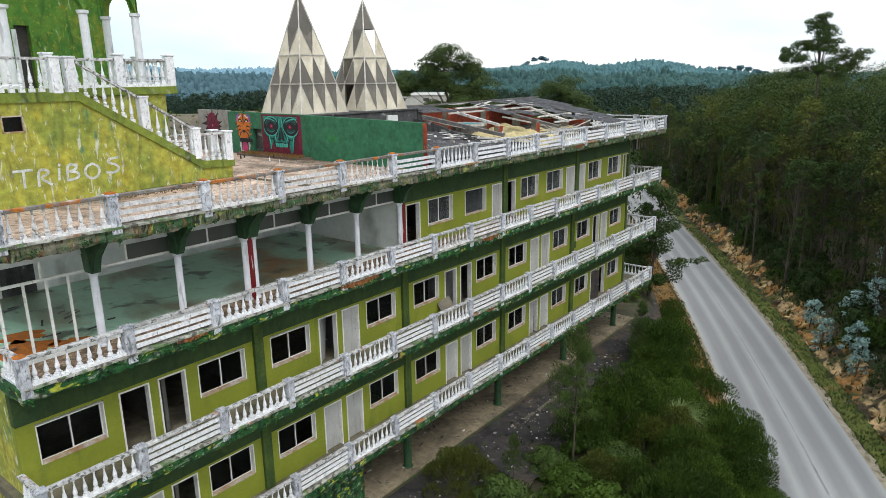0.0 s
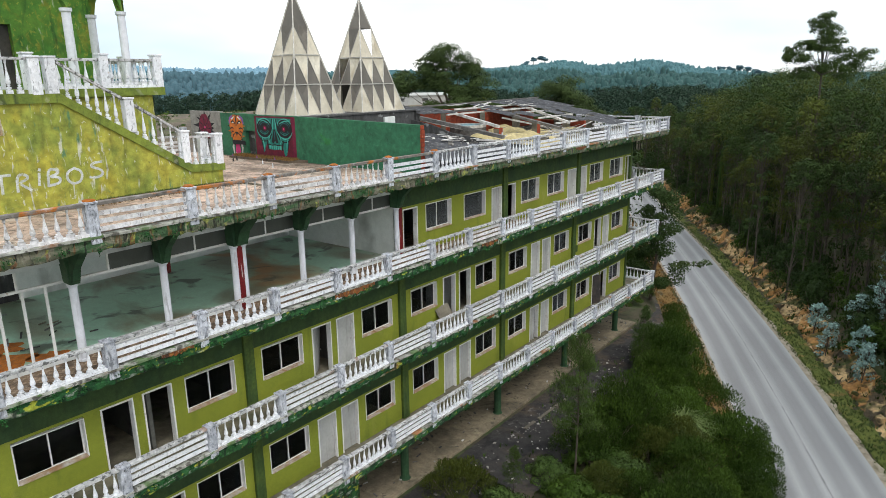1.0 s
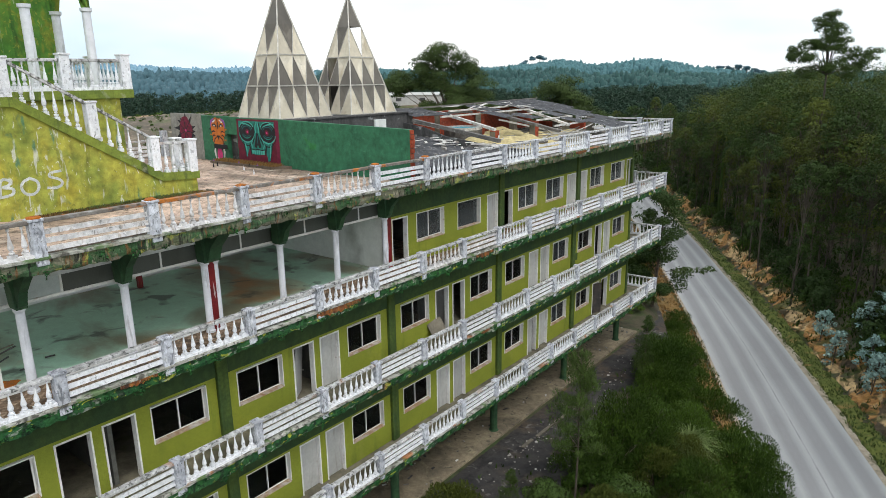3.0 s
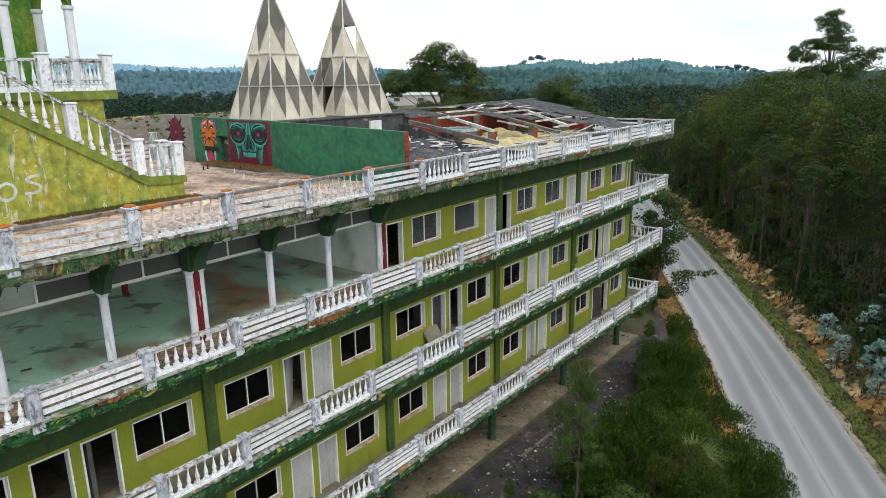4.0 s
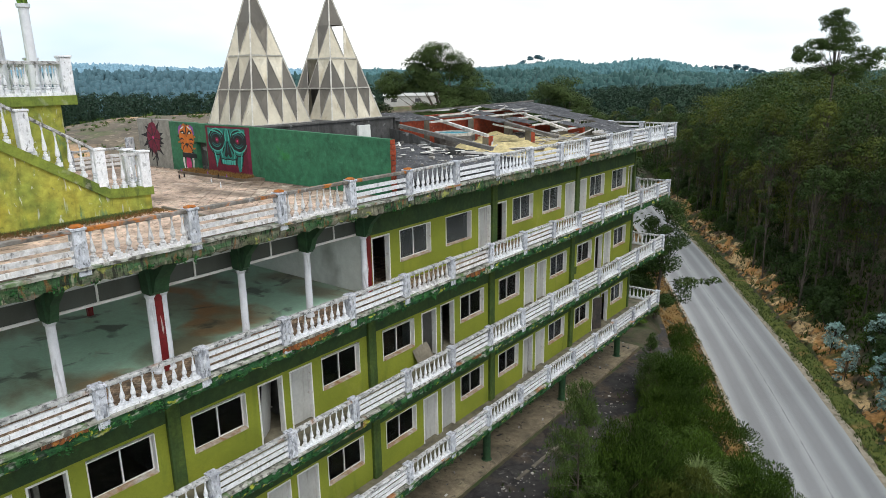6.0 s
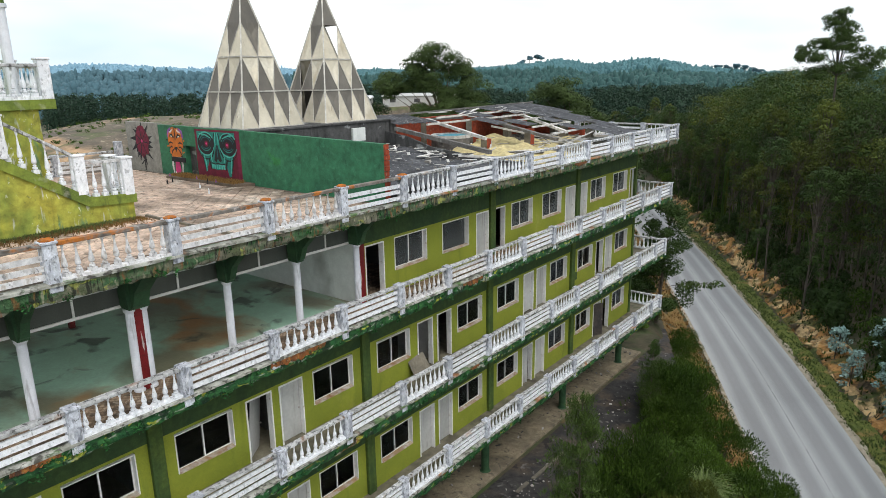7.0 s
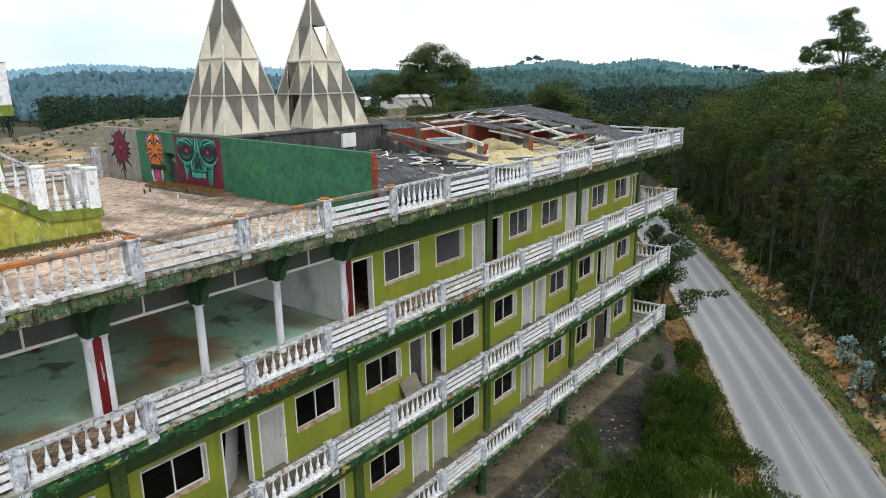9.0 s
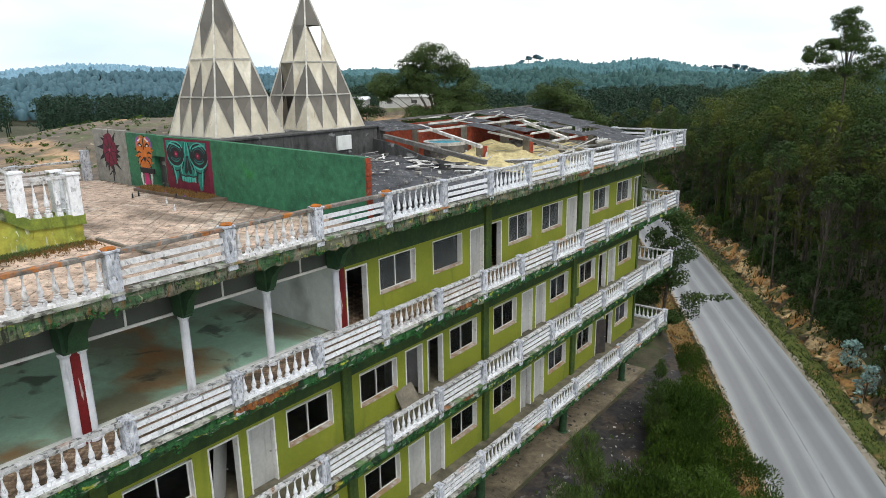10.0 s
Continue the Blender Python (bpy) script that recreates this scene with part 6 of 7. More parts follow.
for k, material in enumerate((M_LEAF_EUC, M_LEAF_OLIVE, M_LEAF_DARK)):
    some = far_spots[k::3]
    far_trees("deep_forest", [(x, y) for _, x, y in some], rng.uniform(12, 17, len(some)) * np.interp([q[2] for q in some], (60, 95, 130), (1.0, 0.80, 0.66)), rng.uniform(4.5, 6.5, len(some)), 300, 0.20, material, "dense forest of tall trees behind the roadside ones")

# forest beyond the hotel, then the wooded hills
def scatter(n, lo, hi, a0, a1, keep):
    out = []
    while len(out) < n:
        r = math.sqrt(rng.uniform(lo * lo, hi * hi))
        a = radians(rng.uniform(a0, a1))
        x, y = -r * math.sin(a), r * math.cos(a)
        if keep(x, y):
            out.append((x, y))
    return out


def off_road(x, y, gap=7):
    return abs(float(road_x(y)) - x) > gap


mid = scatter(190, 74, 150, 14, 36.5, lambda x, y: float(road_x(y)) - x > 8 and not (-56 < x < -14 and y < 66))
for k, material in enumerate((M_LEAF_DARK, M_LEAF_EUC, M_LEAF_OLIVE)):
    some = mid[k::3] if k < 2 else mid[k::9]
    far_trees("valley_forest", some, rng.uniform(8, 13, len(some)), rng.uniform(5, 7.5, len(some)), 480, 0.20, material, "dark green trees close behind the hotel", deep=1.25)
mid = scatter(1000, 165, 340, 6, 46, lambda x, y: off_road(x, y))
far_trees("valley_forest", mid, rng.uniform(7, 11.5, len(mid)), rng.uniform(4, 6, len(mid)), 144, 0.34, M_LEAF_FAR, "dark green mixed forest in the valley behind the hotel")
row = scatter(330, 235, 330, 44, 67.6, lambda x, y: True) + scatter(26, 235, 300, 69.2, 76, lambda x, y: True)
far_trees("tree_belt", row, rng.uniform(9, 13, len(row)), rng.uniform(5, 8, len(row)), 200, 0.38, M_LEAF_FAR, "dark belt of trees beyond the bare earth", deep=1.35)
def spires(name, pts, heights, widths, material, label):
    """A far wood of closed, uneven treetops."""
    g = np.random.default_rng(len(pts))
    p = np.array(pts)
    n, k = len(p), 6
    z = ground_z(p[:, 0], p[:, 1])
    h, w = np.asarray(heights), np.asarray(widths)
    a = 2 * math.pi * np.arange(k) / k
    rings = []
    levels = ((0.35, 0.45), (0.72, 0.46), (0.93, 0.24))
    for t, r in levels:
        rr = r * w[:, None] * g.uniform(0.6, 1.35, (n, k))
        rings.append(np.stack([p[:, :1] + rr * np.cos(a), p[:, 1:] + rr * np.sin(a), z[:, None] + h[:, None] * (t + g.uniform(-0.06, 0.06, (n, k)))], -1))
    top = np.stack([p[:, 0] + g.uniform(-0.1, 0.1, n) * w, p[:, 1], z + h], -1)
    m = len(levels)
    v = np.concatenate(rings + [top[:, None]], 1).reshape(-1, 3)
    faces = []
    for i in range(n):
        b = i * (m * k + 1)
        for r in range(m - 1):
            faces += [(b + r * k + q, b + r * k + (q + 1) % k, b + (r + 1) * k + (q + 1) % k, b + (r + 1) * k + q) for q in range(k)]
        faces += [(b + (m - 1) * k + q, b + (m - 1) * k + (q + 1) % k, b + m * k) for q in range(k)]
    me = bpy.data.meshes.new(name)
    me.from_pydata(v.tolist(), [], faces)
    me.polygons.foreach_set("use_smooth", [True] * len(me.polygons))
    me.materials.append(material)
    return link(name, me, None, None, label, "forest", kind="stuff")


def no_houses(x, y):
    return not (68.4 < math.degrees(math.atan2(-x, y)) < 71.2 and 770 < math.hypot(x, y) < 880)


def bearing(q):
    return math.degrees(math.atan2(-q[0], q[1]))


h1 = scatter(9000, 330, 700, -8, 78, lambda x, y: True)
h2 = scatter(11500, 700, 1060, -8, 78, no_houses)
# Range and bearing pick how much haze the tree colour carries.
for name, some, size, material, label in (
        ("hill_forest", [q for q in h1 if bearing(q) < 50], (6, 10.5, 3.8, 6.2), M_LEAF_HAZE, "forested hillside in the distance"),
        ("hill_forest", [q for q in h1 if bearing(q) >= 50], (6, 10.5, 3.8, 6.2), M_LEAF_HAZE_LEFTHILL, "forested hillside in the distance, blue-green from painted haze"),
        ("ridge_forest", [q for q in h2 if bearing(q) < 48.5], (6.5, 11.5, 4.2, 6.8), M_LEAF_HAZE_RIDGE, "wooded ridge on the horizon, tinted with painted haze"),
        ("ridge_forest", [q for q in h2 if bearing(q) >= 48.5], (6.5, 11.5, 4.2, 6.8), M_LEAF_HAZE_FARRIDGE, "wooded ridge far off on the horizon, blue from painted haze")):
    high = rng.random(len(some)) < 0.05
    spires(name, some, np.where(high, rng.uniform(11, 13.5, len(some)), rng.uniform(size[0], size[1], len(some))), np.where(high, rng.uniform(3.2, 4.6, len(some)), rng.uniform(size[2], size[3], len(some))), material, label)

# single trees
def dome_tree(name, label, x, y, ground, trunk, clumps, per, leaf, material, seed, size=(1.2, 1.02), bark=None, girth=0.42):
    """A broad tree: limbs run from the trunk to each clump (sideways, height, width, depth)."""
    g = np.random.default_rng(seed)
    r = random.Random(seed)
    bm = bmesh.new()
    fork = (0.0, 0.0, trunk)
    limb(bm, [(0, 0, float(ground_z(x, y)) - ground - 0.1), (0.15, 0.1, trunk * 0.5), fork], girth, girth * 0.66, 8)
    v = []
    for s, h, rx, rz in clumps:
        c = (0.784 * s, 0.621 * s + r.uniform(-0.5, 0.5) * rx, h)
        limb(bm, [fork, (c[0] * 0.45, c[1] * 0.45, trunk + (h - trunk) * 0.55), (c[0] * 0.9, c[1] * 0.9, h - rz * 0.3)], girth * 0.4, 0.03, 6)
        for _ in range(8):
            q = (c[0] + rx * r.uniform(-0.6, 0.6), c[1] + rx * r.uniform(-0.6, 0.6), h + rz * r.uniform(-0.45, 0.6))
            v.append(puffs(g, q, (rx * 0.56, rx * 0.56, rz * 0.52), per // 8, leaf))
    root = thing(name, label, "tree")
    part("trunk", bm, bark or M_BARK, root)
    link("crown", quads("crown", np.concatenate(v), material), None, root)
    root.location = (x, y, ground)
    root.scale = (size[0], size[0], size[1])
    return root


dome_tree("broad_tree", "broad dark green tree with a domed crown behind the roof", -50.1, 66.2, 4.0, 7.5,
          ((-2.6, 16.4, 2.3, 1.7), (-0.8, 17.0, 2.3, 1.6), (1.0, 16.2, 2.3, 1.7), (-1.6, 15.2, 2.3, 1.5), (2.3, 14.6, 2.2, 1.6), (0.4, 14.8, 2.3, 1.5), (-3.6, 15.0, 2.0, 1.4), (-3.0, 13.8, 1.9, 1.2), (-0.6, 13.7, 2.1, 1.3),
           (-5.9, 13.9, 2.0, 1.5), (-7.2, 13.2, 1.6, 1.2), (-4.6, 13.4, 1.8, 1.3), (-6.3, 12.5, 1.6, 1.0),
           (3.2, 13.0, 2.2, 1.7), (3.8, 11.4, 2.2, 1.6), (1.8, 12.2, 2.3, 1.6), (0.2, 12.6, 2.0, 1.4), (2.6, 10.6, 2.4, 1.5), (0.4, 10.8, 2.3, 1.4), (-1.6, 10.6, 2.0, 1.2)), 3000, 0.10, M_LEAF_BROAD, 5, (0.95, 0.965))
dome_tree("tall_eucalyptus", "tall eucalyptus standing clear above the forest", -13.66, 83.6, 0.0, 17.6,
          ((0.0, 23.3, 1.1, 0.9), (-0.6, 22.5, 1.3, 1.0), (0.7, 22.3, 1.3, 1.1), (1.0, 21.2, 1.2, 1.0), (-0.2, 21.3, 1.5, 1.1), (-0.9, 20.6, 1.1, 0.9), (0.5, 20.2, 1.2, 0.9), (-1.9, 20.4, 1.0, 0.9), (-3.3, 20.1, 1.0, 1.0), (-3.9, 19.3, 0.8, 0.8), (-2.3, 19.2, 1.3, 0.8),
           (2.3, 19.6, 1.3, 1.1), (3.4, 18.8, 1.3, 1.1), (1.4, 18.4, 1.6, 1.1), (4.6, 19.4, 1.0, 1.0), (-0.8, 18.4, 1.3, 0.9), (2.6, 17.6, 1.6, 1.1), (-2.6, 17.6, 1.4, 1.0)), 1300, 0.085, M_LEAF_EUC, 14, (1.0, 1.0), M_EUCBARK, 0.15)
dome_tree("broad_tree", "low dark green tree beside the broad domed one", -45.5, 66.0, 3.0, 4.0,
          ((-1.5, 9.4, 2.2, 1.6), (1.2, 9.8, 2.2, 1.7), (0.2, 8.2, 2.4, 1.5)), 2400, 0.11, M_LEAF_DARK, 8)
dome_tree("round_tree", "round olive green tree behind the far roof end", -39.0, 77.0, 0.0, 9.0,
          ((-2.0, 16.9, 2.2, 1.4), (-3.6, 16.0, 2.0, 1.4), (-0.4, 15.8, 2.1, 1.5), (0.8, 14.4, 2.1, 1.4), (-2.2, 15.2, 2.2, 1.5), (-4.4, 14.4, 1.9, 1.4), (-0.8, 13.6, 2.3, 1.5), (-3.0, 13.2, 2.3, 1.5), (1.6, 13.0, 2.1, 1.4), (-1.8, 11.8, 2.5, 1.5), (-4.8, 12.4, 2.1, 1.4)), 2200, 0.10, M_LEAF_BROAD, 11, (1.0, 1.0))
for x, y, k in ((-60.9, 62.5, 2.2), (-51.6, 63.4, -0.3), (-49.0, 65.2, 0.2), (-54.6, 66.0, -0.2), (-46.6, 67.4, 0.6)):
    dome_tree("low_tree", "low dark green tree behind the roof", x, y, 3.0, 3.5, ((-1.6, 9.0 + k, 1.9, 1.4), (0.8, 9.8 + k, 2.0, 1.6), (2.2, 8.6 + k, 1.8, 1.4), (0.0, 7.4 + k, 2.2, 1.5)), 1500, 0.11, M_LEAF_DARK, int(20 + 3 * y))
corner = make_tree(15, 9.6, 2.05, 0.10, 32, 520, 0.078, M_LEAF_DARK, 0.16, "roadside_tree", "dark leafy tree at the far corner of the hotel", "tree")
corner.matrix_basis = pose(-19.9, 54.0, float(ground_z(-19.9, 54.0)) - 0.1, 0, 0, 70)
bm = bmesh.new()
limb(bm, [(-18.6, 53.2, 2.6), (-17.2, 52.8, 3.2), (-15.9, 52.4, 3.5), (-14.9, 52.2, 3.75)], 0.06, 0.015, 6)
reach = part("branch", bm, M_BARK, None)
reach.parent = corner
reach.matrix_parent_inverse = corner.matrix_basis.inverted()
g = np.random.default_rng(3)
spray = link("crown", quads("crown", np.concatenate([leaves(g, c, (0.55, 0.45, 0.24), 80, 0.10) for c in ((-16.6, 52.6, 3.25), (-15.6, 52.35, 3.4), (-14.9, 52.2, 3.7), (-17.3, 52.9, 2.9))]), M_LEAF_PINE), None, corner)
spray.matrix_parent_inverse = corner.matrix_basis.inverted()

# shrubs between the hotel and the road
def make_shrub(seed, r, h, n, leaf, material, label, name="shrub", upright=0.0):
    gg = np.random.default_rng(seed)
    rr = random.Random(seed)
    sets = []
    for i in range(20):
        a, t = 2.4 * i + rr.uniform(-0.4, 0.4), (i + 0.5) / 20
        d, rad = r * 0.80 * math.sqrt(t) * rr.uniform(0.8, 1.1), r * rr.uniform(0.22, 0.36)
        sets.append(puffs(gg, (d * math.cos(a), d * math.sin(a), h * (0.82 - 0.62 * t ** 1.4) * rr.uniform(0.85, 1.1)), (rad, rad, max(0.25, h * 0.20)), n // 20, leaf, 0.5 if not upright else 0.26, upright))
    q = np.concatenate(sets)
    q[:, :, 2] = np.maximum(q[:, :, 2], -0.05)
    root = thing(name, label, "shrub", "shrubs beside the road")
    bm = bmesh.new()
    for _ in range(6):
        a = rr.uniform(0, 6.3)
        limb(bm, [(0, 0, 0), (0.3 * r * math.cos(a), 0.3 * r * math.sin(a), 0.35 * h), (0.6 * r * math.cos(a), 0.6 * r * math.sin(a), 0.7 * h)], 0.035, 0.01, 5)
    part("stem", bm, M_BARK, root)
    link("foliage", quads("foliage", q, material), None, root)
    return root


SHRUBS = [make_shrub(60 + i, (1.5, 1.9, 1.3, 2.2, 1.6)[i], (1.5, 2.4, 1.1, 3.0, 2.0)[i], (6400, 7600, 6000, 8200, 7600)[i], (0.052, 0.066, 0.050, 0.068, 0.064)[i], (M_LEAF_BUSH, M_LEAF_BUSH, M_LEAF_PINE, M_LEAF_BUSH, M_LEAF_OLIVE)[i],
                     ("dense mid-green bramble shrub", "tall rounded green broom shrub", "low dark green bramble thicket", "tall feathery dark green shrub", "yellowish green feathery broom shrub")[i], upright=(0.0, 0.7, 0.0, 0.9, 0.8)[i]) for i in range(5)]
placed = [False] * 5
plan = []
for y in np.arange(17, 68, 1.95):
    inner = 5.6 if y < 41.5 else 9.2
    yard = float(yard_right(y)) + 0.8
    o = inner
    while True:
        x = float(road_x(y)) - o * 1.12
        if (x < yard and y < 50) or o > 15 or x < -26:
            break
        if rng.random() < 0.90:
            plan.append((x + rng.uniform(-0.5, 0.5), y + rng.uniform(-0.6, 0.6), int(rng.choice((3, 1, 3, 4, 0))) if o < inner + 4.5 else int(rng.choice((0, 2, 1, 4)))))
        o += rng.uniform(1.8, 2.6)
for y in np.arange(27, 51, 1.4):
    plan.append((float(yard_right(y)) + rng.uniform(0.7, 1.5), y, int(rng.choice((1, 3, 0)))))
plan += [(-7.9, 36.8, 3), (-7.3, 35.6, 3), (-6.8, 34.4, 1), (-6.4, 33.2, 3), (-5.8, 32.0, 3), (-5.3, 30.8, 1), (-4.8, 29.6, 3), (-4.2, 28.4, 3)]
plan += [(-15.4, 20.6, 4), (-13.2, 24.6, 2), (-13.4, 21.0, 2), (-21.0, 49.0, 3), (-23.5, 52.0, 1), (-26.0, 50.5, 3)]
for x, y, k in plan:
    m = pose(x, y, float(ground_z(x, y)) - 0.05, 0, 0, random.uniform(0, 360))
    s = random.uniform(0.85, 1.2) if y < 40.5 or y > 52 else random.uniform(0.55, 0.80)
    if not placed[k]:
        placed[k] = True
        o = SHRUBS[k]
        o.matrix_basis = m
    else:
        o = copy_thing(SHRUBS[k], m)
    o.scale = (s, s, s * random.uniform(0.85, 1.15))

# understorey on the forest side
UNDER = [make_shrub(80 + i, (1.5, 1.2)[i], (1.8, 2.6)[i], 760, (0.10, 0.11)[i], (M_LEAF_BUSH, M_LEAF_DARK)[i],
                    ("green understorey shrub at the forest edge", "dark young tree at the forest edge")[i], "understorey_shrub") for i in range(2)]
placed = [False] * 2
spots3 = []
for i in range(250):
    y = rng.uniform(34, 165)
    x = float(road_x(y)) + (rng.uniform(7.4, 11) if i % 2 else rng.uniform(8, 24))
    spots3.append((x, y, int(rng.random() < 0.5)))
for x, y, k in spots3:
    m = pose(x, y, float(ground_z(x, y)) - 0.05, 0, 0, random.uniform(0, 360))
    s = random.uniform(0.7, 1.2)
    if not placed[k]:
        placed[k] = True
        o = UNDER[k]
        o.matrix_basis = m
    else:
        o = copy_thing(UNDER[k], m)
    o.scale = (s, s, s)


# pale young eucalypts on the bank
for i, (x, y, h) in enumerate(((-8.0, 60.43, 2.6), (-6.46, 56.47, 2.8), (-4.97, 58.91, 3.2), (-4.2, 54.33, 3.0), (-4.02, 60.35, 4.0), (-3.59, 51.82, 3.0), (-4.19, 67.7, 5.0))):
    e = make_tree(300 + i, h, 0.85, 0.10, 22, 34, 0.10, M_LEAF_BLUE, 0.04, "young_eucalyptus", "slender young eucalyptus with pale blue-green leaves", "tree", "young eucalypts on the bank")
    e.matrix_basis = pose(x, y, float(ground_z(x, y)) - 0.1, 0, 0, 50 * i)


# young pines and pampas grass
def make_pine(seed, h):
    r = random.Random(seed)
    bm = bmesh.new()
    limb(bm, [(0, 0, 0), (0.06, 0.02, h * 0.4), (0.02, 0.05, h * 0.75), (0.05, 0.0, h)], 0.055, 0.012, 6)
    v = []
    gg = np.random.default_rng(seed)
    for i in range(16):
        z = h * (0.42 + 0.58 * i / 16)
        n = 5 if i < 14 else 3
        for k in range(n):
            a = r.uniform(0, 6.3)
            reach = (1.45 - 1.10 * i / 16) * r.uniform(0.6, 1.0)
            tip = (reach * math.cos(a), reach * math.sin(a), z + 0.35 * reach)
            limb(bm, [(0.03, 0.03, z - 0.1), tip], 0.016, 0.006, 4)
            for t in (0.45, 0.75, 1.0):
                c = (tip[0] * t, tip[1] * t, z - 0.1 + (tip[2] - z + 0.1) * t)
                v.append(puffs(gg, c, (0.20, 0.20, 0.22), 40, 0.10, 0.09, 0.8))
    v.append(leaves(gg, (0.05, 0, h), (0.12, 0.12, 0.35), 80, 0.10, 0.10, 0.1))
    root = thing("young_pine", "thin young pine sapling growing in the yard", "tree", "young pines")
    part("trunk", bm, M_BARK, root)
    link("crown", quads("crown", np.concatenate(v), M_LEAF_PINE), None, root)
    return root


p1 = make_pine(2, 6.9)
p1.matrix_basis = pose(-11.9, 24.6, float(ground_z(-11.9, 24.6)), 0, 0, 0)
p1.scale = (1, 1, 1.1)
for x, y, s in ((-13.6, 22.2, 0.42), (-13.8, 36.9, 0.55), (-14.4, 38.6, 0.62)):
    o = copy_thing(p1, pose(x, y, float(ground_z(x, y)), 0, 0, 90 * s))
    o.scale = (s, s, s)
gg = np.random.default_rng(21)
blade = []
for _ in range(620):
    a, r0 = gg.uniform(0, 6.28), gg.uniform(0.02, 0.22)
    h, out, w = gg.uniform(0.9, 1.9), gg.uniform(0.3, 1.5), 0.016
    pts = [np.array((math.cos(a) * (r0 + out * t * t), math.sin(a) * (r0 + out * t * t), h * (t - 0.62 * t ** 2.6) * 1.45)) for t in (0, 0.35, 0.7, 1.0)]
    side = np.array((-math.sin(a), math.cos(a), 0)) * w
    for i in range(3):
        k0, k1 = 1 - i * 0.3, 1 - (i + 1) * 0.3
        blade.append([pts[i] - side * k0, pts[i] + side * k0, pts[i + 1] + side * k1, pts[i + 1] - side * k1])
pampas = link("pampas_grass", quads("pampas_grass", np.array(blade), M_LEAF_GRASS), None, None, "arching clump of pampas grass among the shrubs", "grass")
pampas.location = (-9.3, 31.2, float(ground_z(-9.3, 31.2)) + 0.8)
pampas.scale = (1.15, 1.15, 0.95)


def tufts(name, n, where, h, w, material, label):
    v = []
    for _ in range(n):
        x, y, z = where()
        for _ in range(4):
            a = random.uniform(0, 6.3)
            dx, dy = math.cos(a) * w, math.sin(a) * w
            lx, ly, hh = random.uniform(-0.6, 0.6) * h, random.uniform(-0.6, 0.6) * h, h * random.uniform(0.5, 1.3)
            v.append([(x - dx, y - dy, z - 0.03), (x + dx, y + dy, z - 0.03), (x + lx + dx * 0.2, y + ly + dy * 0.2, z + hh), (x + lx - dx * 0.2, y + ly - dy * 0.2, z + hh)])
    return link(name, quads(name, np.array(v), material), None, None, label, "grass", kind="stuff")


def verge_spot(o0, o1, y0, y1):
    def f():
        y = random.uniform(y0, y1)
        x = float(road_x(y)) + random.uniform(o0, o1) * 1.09
        return x, y, float(ground_z(x, y)) + 0.06
    return f


tufts("verge_grass", 3000, verge_spot(3.5, 5.2, 28, 100), 0.16, 0.035, M_LEAF_GRASS, "short green and straw grass on the road verge")
tufts("verge_grass", 3600, verge_spot(-6.4, -3.4, 24, 100), 0.18, 0.035, M_LEAF_DRY, "dry brown grass on the road verge")
tufts("bank_weeds", 3800, verge_spot(5.4, 18, 30, 110), 0.35, 0.05, M_LEAF_BUSH, "green weeds on the clay bank")
tufts("yard_weeds", 70, yard_spot, 0.22, 0.03, M_LEAF_BUSH, "weeds sprouting in the yard")
def thicket_spot():
    y = random.uniform(17, 46)
    x = random.uniform(-14.2, float(road_x(y)) - 7.6)
    return x, y, float(ground_z(x, y))


tufts("yard_weeds", 2600, thicket_spot, 0.45, 0.05, M_LEAF_BUSH, "tall weeds between the shrubs")

# ---------------------------------------------------------------- far buildings
def shed(x, y, z, w, d, h, rz, roof_mat, wall_mat, label):
    t = thing("warehouse", label, "building", "far sheds")
    part("wall", boxes((-w / 2, w / 2, -d / 2, d / 2, 0, h)), wall_mat, t)
    bm = bmesh.new()
    prism(bm, ((-d / 2 - 0.3, h), (d / 2 + 0.3, h), (0, h + d * 0.07)), "x", -w / 2 - 0.3, w / 2 + 0.3)
    part("roof", bm, roof_mat, t)
    for i in range(3):
        x0 = -w / 2 + w * (i + 0.3) / 3
        part("window", boxes((x0, x0 + w * 0.08, -d / 2 - 0.05, -d / 2 + 0.02, h * 0.45, h * 0.75)), M_DARKWALL_GLOOM, t)
    t.matrix_basis = pose(x, y, z, 0, 0, rz)
    return t


mx, my = np.meshgrid(np.linspace(-1, 1, 25), np.linspace(-1, 1, 13))
mz = 11.9 * np.minimum(1, 3.0 * (1 - np.maximum(np.abs(mx), np.abs(my)))) ** 0.8 + 0.25 * wobble(mx * 30, my * 10, 3.0)
ca, sa = 0.784, 0.621
link("earth_platform", grid_mesh("earth_platform", np.stack([-106 + 30 * mx * ca - 14 * my * sa, 120 + 30 * mx * sa + 14 * my * ca, mz], -1), M_EARTH), None, None, "bare tan earth platform below the warehouses", "earth", kind="structure")
for x, y, w, h, rm, lab in ((-101.5, 123.5, 16, 2.4, M_DOOR, "white warehouse with a pale grey roof beyond the trees"), (-115.5, 112.4, 14, 2.0, M_WHITE, "white warehouse with a pale roof beyond the trees")):
    shed(x, y, 11.7, w, 8, h, 38.4, rm, M_DOOR, lab)
